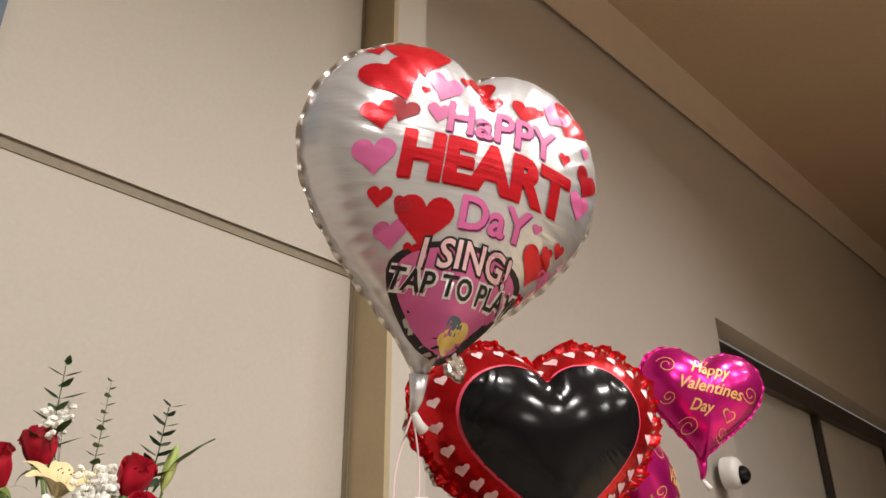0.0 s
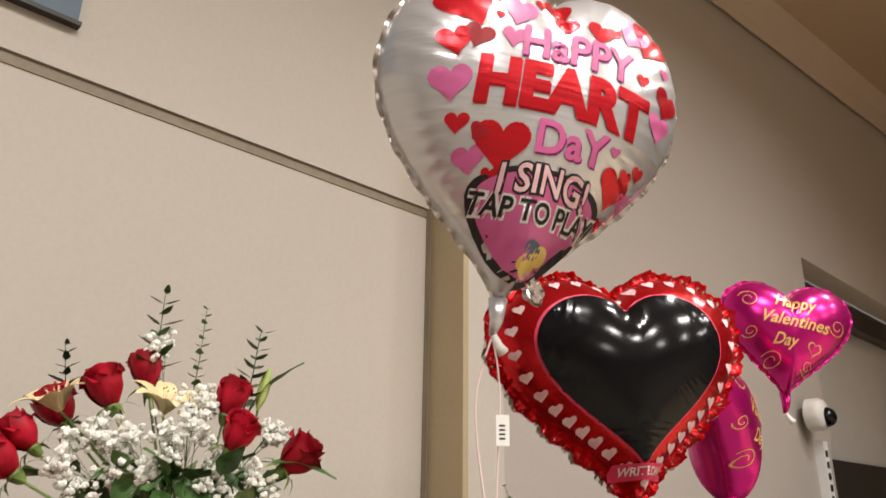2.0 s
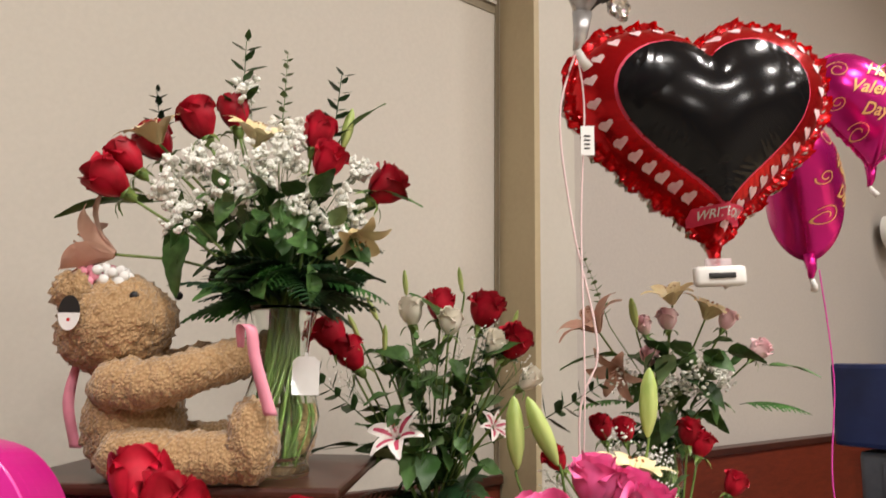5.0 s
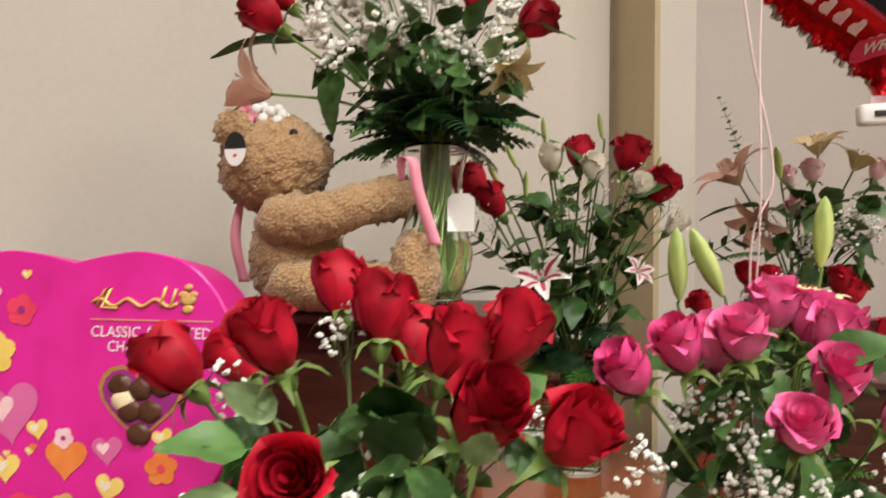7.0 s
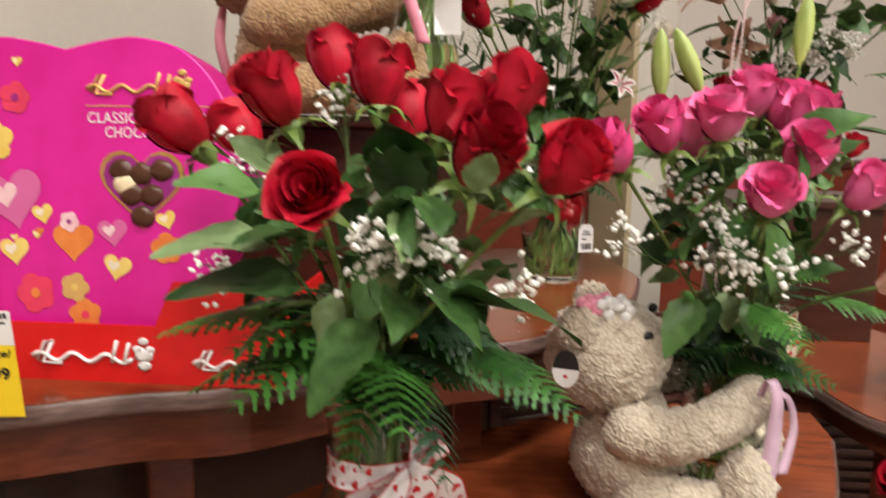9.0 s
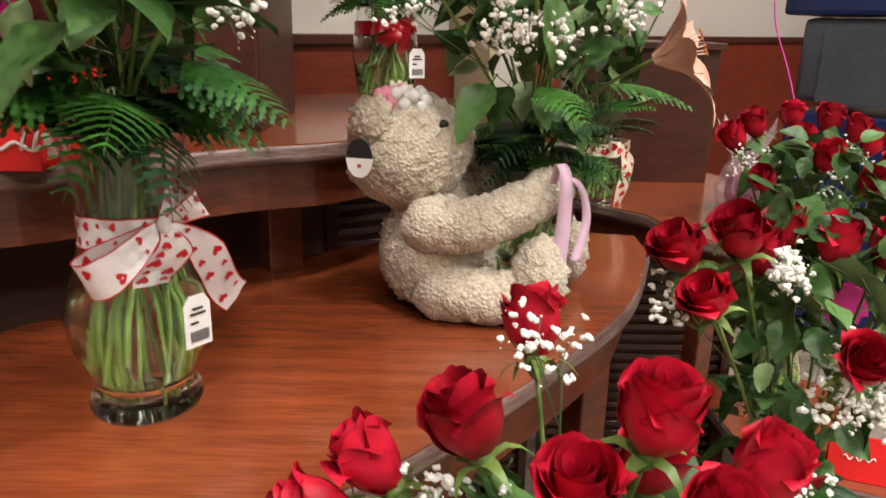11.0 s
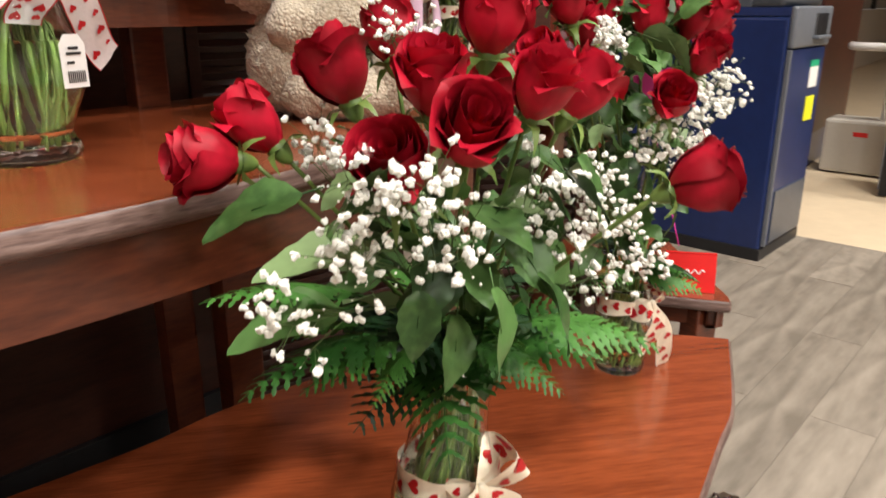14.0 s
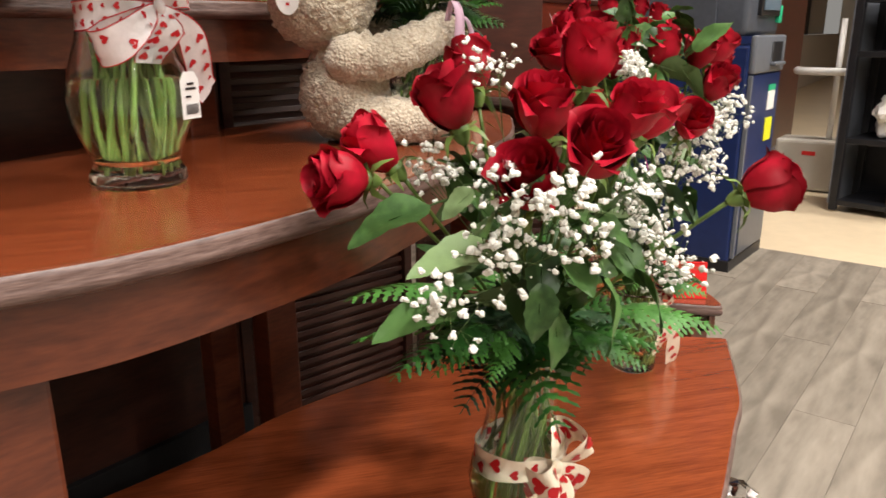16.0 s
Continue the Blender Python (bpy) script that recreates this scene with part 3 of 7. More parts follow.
def rose_mesh(seed, openness, mat):
    """A rose: a rolled heart, a whorl of upright petals and an outer whorl with rolled rims."""
    rng = random.Random(seed)
    bm = bmesh.new()
    turns, n, nv = 2.7, 54, 6
    prev = None
    for i in range(n + 1):
        f = i / n
        a = f * turns * 2 * math.pi + seed
        r = 0.0012 + (0.0125 + 0.004 * openness) * f ** 0.9 * (1 + 0.07 * math.sin(a * 1.7))
        top = 0.0565 - 0.004 * f - 0.009 * openness * (1 - f) + 0.0018 * math.sin(a * 2.3)
        cur = []
        for j in range(nv + 1):
            v = j / nv
            rr = r * (0.45 + 0.55 * math.sin(min(1, v * 1.5) * math.pi / 2)) + 0.0022 * max(0, (v - 0.7) / 0.3) ** 2 * (0.5 + openness)
            cur.append(bm.verts.new((rr * math.cos(a), rr * math.sin(a), top * v)))
        if prev:
            for j in range(nv):
                bm.faces.new((prev[j], cur[j], cur[j + 1], prev[j + 1]))
        prev = cur
    for count, R, h, w, flare, point in ((3, 0.0152, 0.0575, 1.25, 0.002 + 0.004 * openness, 0.08),
                                         (4, 0.018 + 0.003 * openness, 0.0565 - 0.002 * openness, 1.1, 0.004 + 0.008 * openness, 0.16 - 0.1 * openness),
                                         (5, 0.0198 + 0.006 * openness, 0.0525 - 0.005 * openness, 0.98, 0.006 + 0.01 * openness, 0.26 - 0.24 * openness)):
        a0 = rng.uniform(0, 6.28)
        for k in range(count):
            petal(bm, a0 + k * 2 * math.pi / count + rng.uniform(-0.22, 0.22), w * rng.uniform(0.9, 1.1), h * rng.uniform(0.93, 1.04),
                  R * rng.uniform(0.96, 1.05), flare * rng.uniform(0.5, 1.4), point * rng.uniform(0.6, 1.3))
    return mesh_of("rose", bm, mat)


def calyx_mesh():
    bm = bmesh.new()
    lathe(bm, [(0.0025, -0.012), (0.006, -0.008), (0.0085, -0.002), (0.0095, 0.004), (0.006, 0.006)], 10)
    for k in range(5):
        a = k * 2 * math.pi / 5
        pts = [(0.008, 0.0), (0.018, 0.002), (0.026, -0.003), (0.032, -0.012)]
        prev = None
        for i, (r, z) in enumerate(pts):
            w = 0.3 * (1 - i / 3.2) * 0.02 / r
            cur = [bm.verts.new((r * math.cos(a + s * w), r * math.sin(a + s * w), z)) for s in (-1, 1)]
            if prev:
                bm.faces.new((prev[0], prev[1], cur[1], cur[0]))
            prev = cur
    return mesh_of("calyx", bm, "stem")


def leaf_mesh(mat, length=0.075, width=0.042, droop=0.25, seed=0, serr=0.05):
    bm = bmesh.new()
    nv, nu = 10, 4
    rng = random.Random(seed)
    grid = []
    for j in range(nv + 1):
        v = j / nv
        wid = width / 2 * (math.sin(math.pi * min(1, v * 0.98 + 0.02) ** 0.75)) ** 0.9 + 0.0006
        wid *= 1 + serr * (1 if j % 2 else -1)
        row = []
        for i in range(nu + 1):
            u = 2 * i / nu - 1
            x = v * length
            z = -droop * length * v * v + 0.22 * wid * abs(u) + 0.0025 * math.sin(v * 9 + u * 2 + seed)
            row.append(bm.verts.new((x, u * wid, z)))
        grid.append(row)
    for j in range(nv):
        for i in range(nu):
            bm.faces.new((grid[j][i], grid[j][i + 1], grid[j + 1][i + 1], grid[j + 1][i]))
    tube(bm, [(-0.02, 0, 0.004), (0, 0, 0.0), (length * 0.5, 0, -droop * length * 0.25 - 0.0005)], 0.0011, 5, 0.5)
    return mesh_of("leaf", bm, mat)


def fern_mesh(mat, length=0.18, pairs=15, droop=0.45, width=0.05, seed=0):
    """A triangular frond: a rib with two rows of tapering, deeply toothed side blades."""
    bm = bmesh.new()
    rng = random.Random(seed)
    arc = lambda v: Vector((length * v, 0, length * (0.18 * v - droop * v * v)))
    tube(bm, [arc(v) for v in np.linspace(0, 1, 9)], 0.0012, 5, 0.4)
    for k in range(pairs):
        v = 0.12 + 0.88 * k / pairs
        p = arc(v)
        ln = (width * 1.45 * (1 - v) ** 0.8 * min(1, 0.6 + 3 * (v - 0.12)) + 0.006) * rng.uniform(0.88, 1.08)
        for side in (-1, 1):
            d = Vector((0.5 + rng.uniform(-0.08, 0.08), side * 0.86, 0.05 - 0.3 * v)).normalized()
            across = Vector((0.86, -side * 0.5, 0))
            teeth = max(3, int(ln / 0.0105))
            prev = None
            for i in range(2 * teeth + 1):
                f = i / (2 * teeth)
                w = 0.15 * ln * (1 - f) ** 0.7 + 0.0006
                w *= rng.uniform(1.2, 1.6) if i % 2 else 0.6
                c = p + d * ln * f + Vector((0, 0, -0.28 * ln * f * f))
                lead = d * w * 0.7 * (i % 2)
                cur = [bm.verts.new(c - across * w + lead + Vector((0, 0, -0.15 * w))), bm.verts.new(c + Vector((0, 0, 0.0008))), bm.verts.new(c + across * w + lead + Vector((0, 0, -0.15 * w)))]
                if prev:
                    bm.faces.new((prev[0], prev[1], cur[1], cur[0])); bm.faces.new((prev[1], prev[2], cur[2], cur[1]))
                prev = cur
    return mesh_of("fern_frond", bm, mat)


def sprig_mesh(mat, length=0.14, pairs=7, size=0.014, shape=0.55, seed=0):
    """An upright twig with paired small leaves."""
    bm = bmesh.new()
    rng = random.Random(seed)
    tube(bm, [(0, 0, 0), (0.002, 0, length * 0.5), (0, 0.003, length)], 0.0014, 5, 0.5)
    for k in range(pairs):
        z = length * (0.15 + 0.85 * k / (pairs - 1))
        for side in (0, 1):
            a = k * 1.5 + side * math.pi + rng.uniform(-0.3, 0.3)
            s = size * (1 - 0.5 * k / pairs) * rng.uniform(0.85, 1.2)
            d = Vector((math.cos(a), math.sin(a), 0.45)).normalized()
            t = Vector((-math.sin(a), math.cos(a), 0))
            c = Vector((0, 0, z))
            ring = [c, c + d * s * 0.6 + t * s * shape, c + d * s * 1.5 + t * s * shape * 0.6, c + d * s * 2.0, c + d * s * 1.5 - t * s * shape * 0.6, c + d * s * 0.6 - t * s * shape]
            mid = bm.verts.new(c + d * s + Vector((0, 0, -0.12 * s)))
            vs = [bm.verts.new(p) for p in ring]
            for i in range(6):
                bm.faces.new((vs[i], vs[(i + 1) % 6], mid))
    return mesh_of("sprig", bm, mat)


def lily_mesh(mat, spread=0.9, length=0.085, seed=0, stripe=None):
    """An open lily with six curling petals and stamens."""
    bm = bmesh.new()
    for k in range(6):
        a = k * math.pi / 3
        prev = None
        for i in range(9):
            v = i / 8
            r = 0.006 + length * spread * v ** 1.25
            z = length * (0.95 * v - 0.62 * spread * v ** 2.6)
            wid = (0.004 + 0.017 * math.sin(math.pi * v ** 0.8)) * (0.8 if k % 2 else 1.0)
            ca, sa = math.cos(a), math.sin(a)
            cur = [bm.verts.new((r * ca - s * wid * sa, r * sa + s * wid * ca, z + 0.25 * wid * abs(s))) for s in (-1, -0.3, 0.3, 1)]
            if prev:
                for q in range(3):
                    f = bm.faces.new((prev[q], prev[q + 1], cur[q + 1], cur[q]))
                    f.material_index = 2 if stripe and q == 1 and 1 < i < 7 else 0
            prev = cur
    for k in range(6):
        a = k * math.pi / 3 + 0.5
        e = Vector((0.013 * math.cos(a), 0.013 * math.sin(a), length * 0.55))
        tube(bm, [(0, 0, 0), e * 0.6, e], 0.0008, 4)
        ball(bm, e, 0.0016, 0.0035, 0.0016, 1, mat=1)
    return mesh_of("lily", bm, [mat, "anther", stripe or mat])


def bud_mesh(mat, length=0.085, r=0.012):
    bm = bmesh.new()
    prof = [(0.002, 0), (0.006, 0.008), (r * 0.9, length * 0.3), (r, length * 0.5), (r * 0.85, length * 0.75), (r * 0.45, length * 0.93), (0.001, length)]
    rings = lathe(bm, prof, 12)
    for ring in rings:
        for k, v in enumerate(ring):
            if k % 4 == 0:
                v.co.x *= 0.86; v.co.y *= 0.86
    return mesh_of("lily_bud", bm, mat)


ROSES = {m: [rose_mesh(k + 7, o, m) for k, o in enumerate((0.1, 0.35, 0.5, 0.2, 0.72))] for m in ("red_rose", "pink_rose", "pale_rose", "white_rose")}
CALYX = calyx_mesh()
LEAVES = {m: [leaf_mesh(m, l, w, d, k) for k, (l, w, d) in enumerate(((0.078, 0.05, 0.2), (0.088, 0.054, 0.4), (0.062, 0.042, 0.1)))] for m in ("leaf", "leaf_pale")}
LONG_LEAF = leaf_mesh("leaf", 0.13, 0.034, 0.35, 5, 0.0)
FERNS = [fern_mesh("fern", 0.19, 11, 0.4, 0.058, 1), fern_mesh("fern", 0.16, 12, 0.6, 0.056, 2), fern_mesh("dark_fern", 0.17, 12, 0.5, 0.056, 3)]
SPRIGS = [sprig_mesh("leaf", 0.15, 8, 0.024, 0.42, 1), sprig_mesh("dark_fern", 0.13, 9, 0.018, 0.5, 2), sprig_mesh("leaf", 0.13, 7, 0.026, 0.42, 3)]
EUCALYPTUS = sprig_mesh("leaf_pale", 0.2, 12, 0.012, 0.75, 4)
LILIES = {"cream": lily_mesh("lily_cream", 0.8), "peach": lily_mesh("lily_peach", 0.86, 0.1), "white": lily_mesh("lily_white", 1.05, 0.07, 0, "lily_stripe")}
BUD = bud_mesh("lily_bud")
BUD_SLIM = bud_mesh("lily_bud", 0.075, 0.0085)


def up_to(d, spin=0.0):
    """A turn that takes z to the direction d."""
    return Vector((0, 0, 1)).rotation_difference(Vector(d).normalized()).to_matrix().to_4x4() @ Matrix.Rotation(spin, 4, "Z")


def along(d, roll=0.0):
    """A turn that takes x to the direction d, keeping z upward."""
    d = Vector(d).normalized()
    y = Vector((0, 0, 1)).cross(d)
    y = y.normalized() if y.length > 1e-3 else Vector((0, 1, 0))
    z = d.cross(y)
    return Matrix((( d.x, y.x, z.x, 0), (d.y, y.y, z.y, 0), (d.z, y.z, z.z, 0), (0, 0, 0, 1))) @ Matrix.Rotation(roll, 4, "X")


def breath_mesh(centres, rng, per=26, size=0.0042, spread=0.03):
    """Sprays of crumpled white florets and small buds on branching twigs."""
    bm = bmesh.new()
    t = bmesh.new()
    bmesh.ops.create_icosphere(t, subdivisions=1, radius=1)
    base = [v.co.copy() for v in t.verts]; faces = [[v.index for v in f.verts] for f in t.faces]
    t.free()
    for c, root in centres:
        c, root = Vector(c), Vector(root)
        hub = root.lerp(c, 0.72)
        tube(bm, [root, root.lerp(hub, 0.5) + Vector((rng.uniform(-1, 1), rng.uniform(-1, 1), 0)) * 0.006, hub], 0.0009, 4, mat=1, cap=False)
        forks = []
        for k in range(5):
            e = c + Vector((rng.gauss(0, 1), rng.gauss(0, 1), rng.gauss(0, 1))).normalized() * spread * 1.1 * rng.random() ** 0.5
            tube(bm, [hub, hub.lerp(e, 0.8)], 0.0006, 3, mat=1, cap=False)
            forks.append((e, hub.lerp(e, 0.8)))
        for k in range(per):
            e, fork = rng.choice(forks)
            p = e + Vector((rng.gauss(0, 1), rng.gauss(0, 1), rng.gauss(0, 1))).normalized() * spread * 0.95 * rng.random() ** 0.5
            s = size * rng.choice((0.3, 0.4, 0.75, 0.9, 1.0, 1.1, 1.2))
            if k % 2 == 0:
                tube(bm, [fork, p], 0.0004, 3, mat=1, cap=False)
            for q in range(4 if s > size * 0.6 else 1):
                o = p + Vector((rng.uniform(-1, 1), rng.uniform(-1, 1), rng.uniform(-0.7, 0.7))) * s * 0.6 * (q > 0)
                vs = [bm.verts.new(o + b * s * rng.uniform(0.5, 1.0) * 0.8) for b in base]
                for f in faces:
                    bm.faces.new([vs[i] for i in f])
    return mesh_of("babys_breath", bm, ["breath", "twig"], smooth=False)


VASE_A = [(0.045, 0.0), (0.047, 0.006), (0.045, 0.014), (0.04, 0.022), (0.044, 0.034), (0.056, 0.062), (0.059, 0.085), (0.053, 0.11), (0.043, 0.14), (0.038, 0.165), (0.041, 0.2), (0.05, 0.235), (0.054, 0.245)]
VASE_B = [(0.04, 0.0), (0.042, 0.006), (0.041, 0.02), (0.046, 0.05), (0.05, 0.08), (0.048, 0.11), (0.043, 0.135), (0.044, 0.15), (0.046, 0.155)]


def vase(parent, profile, k=1.0, fill=0.42):
    """A turned glass vase with a thick foot, part filled with water."""
    bm = bmesh.new()
    outer = [(r * k, z * k) for r, z in profile]
    inner = [(max(0.001, r * k - 0.003), z * k) for r, z in profile[::-1] if z > 0.02]
    lathe(bm, [(0.001, 0.0)] + outer + inner + [(0.001, 0.022 * k)], 44)
    bmesh.ops.recalc_face_normals(bm, faces=bm.faces)
    v = part("vase", bm, "glass", parent, "clear glass vase", at=Matrix.Translation((0, 0, 0.002)))
    v.visible_shadow = False
    top = profile[-1][1] * k
    level = top * fill
    rs = lambda h: float(np.interp(h, [q[1] for q in outer], [q[0] for q in outer])) - 0.0036
    zs = [0.0235 * k] + [z for r, z in outer if 0.03 * k < z < level - 0.004] + [level]
    bm = bmesh.new()
    lathe(bm, [(0.001, zs[0])] + [(rs(h), h) for h in zs] + [(0.001, level)], 44)
    bmesh.ops.recalc_face_normals(bm, faces=bm.faces)
    w = part("water", bm, "water", parent, "clear water", at=Matrix.Translation((0, 0, 0.002)))
    w.visible_shadow = False
    return top


def bow(parent, z, r, mat, face=-1.2, size=1.0, loops=((160, 0.075), (35, 0.05)), tails=((-50, 0.11), (-100, 0.05)), band=0.032):
    """A printed ribbon round a vase, tied in a bow: loops and tails given as direction (degrees) and length."""
    out = Vector((math.cos(face), math.sin(face), 0)); side = Vector((-math.sin(face), math.cos(face), 0)); up = Vector((0, 0, 1))
    knot = out * (r + 0.009) + up * z
    sheer = mat == "ribbon_white"
    hearts, edges = bmesh.new(), bmesh.new()
    rng = random.Random(int(size * 100) + len(mat))

    def put_heart(c, tdir, wdir, s):
        nrm = tdir.cross(wdir).normalized()
        for e in (1, -1):
            hearts.faces.new([hearts.verts.new(c + nrm * e * 0.0014 + wdir * p.x * s + tdir * p.y * s) for p in heart_outline(16)])

    def strip(name, cs, step):
        """A ribbon along (centre, across, width) stations."""
        bm, rows = bmesh.new(), []
        for c, wd, w in cs:
            nrm = up.cross(wd).normalized() if abs(wd.z) < 0.9 else out
            rows.append([c + wd * w * (q / 4 - 0.5) + nrm * 0.0018 * math.sin(q * 1.9 + len(rows)) for q in range(5)])
        vs = [[bm.verts.new(p) for p in row] for row in rows]
        for r0, r1 in zip(vs, vs[1:]):
            for q in range(4):
                bm.faces.new((r0[q], r0[q + 1], r1[q + 1], r1[q]))
        part(name, bm, mat, parent)
        if sheer:
            for q in (0, 4):
                tube(edges, [row[q] for row in rows], 0.0009, 4, cap=False)
        for i in range(2, len(cs) - 2, step):
            c, wd, w = cs[i]
            if w > 0.016:
                t = (cs[i + 1][0] - cs[i - 1][0]).normalized()
                off = 0.25 * (1 if (i // step) % 2 else -1)
                put_heart(c + wd * w * off * (1 if sheer else 0.6), t, wd, w * (rng.uniform(0.26, 0.36) if sheer else rng.uniform(0.42, 0.55)))
                if rng.random() < 0.6 and sheer:
                    put_heart(c - wd * w * off * 1.1, t, wd, w * rng.uniform(0.16, 0.24))

    n = 44
    cs = []
    for i in range(n + 1):
        a = face + 2 * math.pi * i / n
        rr = r + 0.0025
        cs.append((Vector((rr * math.cos(a), rr * math.sin(a), z - 0.3 * band * (1 - math.cos(a - face - 0.7)) / 2)), up, band * (0.5 + 0.5 * min(1, 5 * min(i, n - i) / n))))
    strip("ribbon_band", cs, 2 if sheer else 3)
    wide = 0.036 * size
    for ang, ln in loops:
        d = side * math.cos(radians(ang)) + up * math.sin(radians(ang))
        across = (up * math.cos(radians(ang)) - side * math.sin(radians(ang)))
        cs = []
        for i in range(21):
            u = i / 20
            k = math.sin(math.pi * u)
            c = knot + d * ln * size * k ** 0.85 + out * (0.016 * size * math.sin(2 * math.pi * u) - 0.25 * ln * size * k * k) - up * 0.012 * size * k * k
            cs.append((c, (across + out * 0.35 * math.cos(math.pi * u)).normalized(), wide * (0.28 + 0.72 * k ** 0.7)))
        strip("bow_loop", cs, 3)
    for ang, ln in tails:
        d = side * math.cos(radians(ang)) + up * math.sin(radians(ang))
        across = (up * math.cos(radians(ang)) - side * math.sin(radians(ang)))
        cs = []
        for i in range(15):
            u = i / 14
            c = knot + d * ln * size * u + out * (0.006 + 0.01 * math.sin(u * 4.2) - 0.01 * u) + across * 0.006 * size * math.sin(u * 5.5)
            cs.append((c, (across + out * 0.45 * math.sin(u * 3.1)).normalized(), wide * (0.3 + 0.65 * min(1, u * 2.4))))
        strip("bow_tail", cs, 2)
    if mat != "red_satin":
        part("ribbon_print", hearts, "red_ink", parent, "small red hearts")["kind"] = "stuff"
    if sheer:
        part("ribbon_hem", edges, "red_ink", parent, "red stitched hem")
    bm = bmesh.new(); ball(bm, knot + out * 0.004, 0.0085, 0.0085, 0.012, 2)
    part("bow_knot", bm, mat, parent)
    return knot, out, side


def hang_tag(parent, p, out, side, w=0.036, h=0.064):
    bm = bmesh.new()
    up = Vector((0.0, 0, 1))
    prof = [(-0.5, -0.5), (0.5, -0.5), (0.5, 0.32), (0.28, 0.5), (-0.28, 0.5), (-0.5, 0.32)]
    f1 = [bm.verts.new(p + side * x * w + up * y * h + out * 0.0) for x, y in prof]
    f2 = [bm.verts.new(p + side * x * w + up * y * h - out * 0.001) for x, y in prof]
    bm.faces.new(f1); bm.faces.new(f2[::-1])
    for i in range(6):
        bm.faces.new((f1[i], f2[i], f2[(i + 1) % 6], f1[(i + 1) % 6]))
    tg = part("price_tag", bm, "white", parent, "white card price tag", smooth=False)
    bm = bmesh.new()
    for k in range(9):
        x = -0.32 + 0.08 * k
        q = [p + side * (x + dx) * w + up * (dy) * h + out * 0.0012 for dx, dy in ((0, -0.4), (0.045, -0.4), (0.045, -0.18), (0, -0.18))]
        quad(bm, *q)
    for y, x0, x1 in ((0.22, -0.2, 0.2), (0.12, -0.3, 0.3), (-0.05, -0.3, 0.0)):
        quad(bm, *[p + side * x * w + up * yy * h + out * 0.0012 for x, yy in ((x0, y), (x1, y), (x1, y + 0.05), (x0, y + 0.05))])
    part("print", bm, "ink", tg, smooth=False)


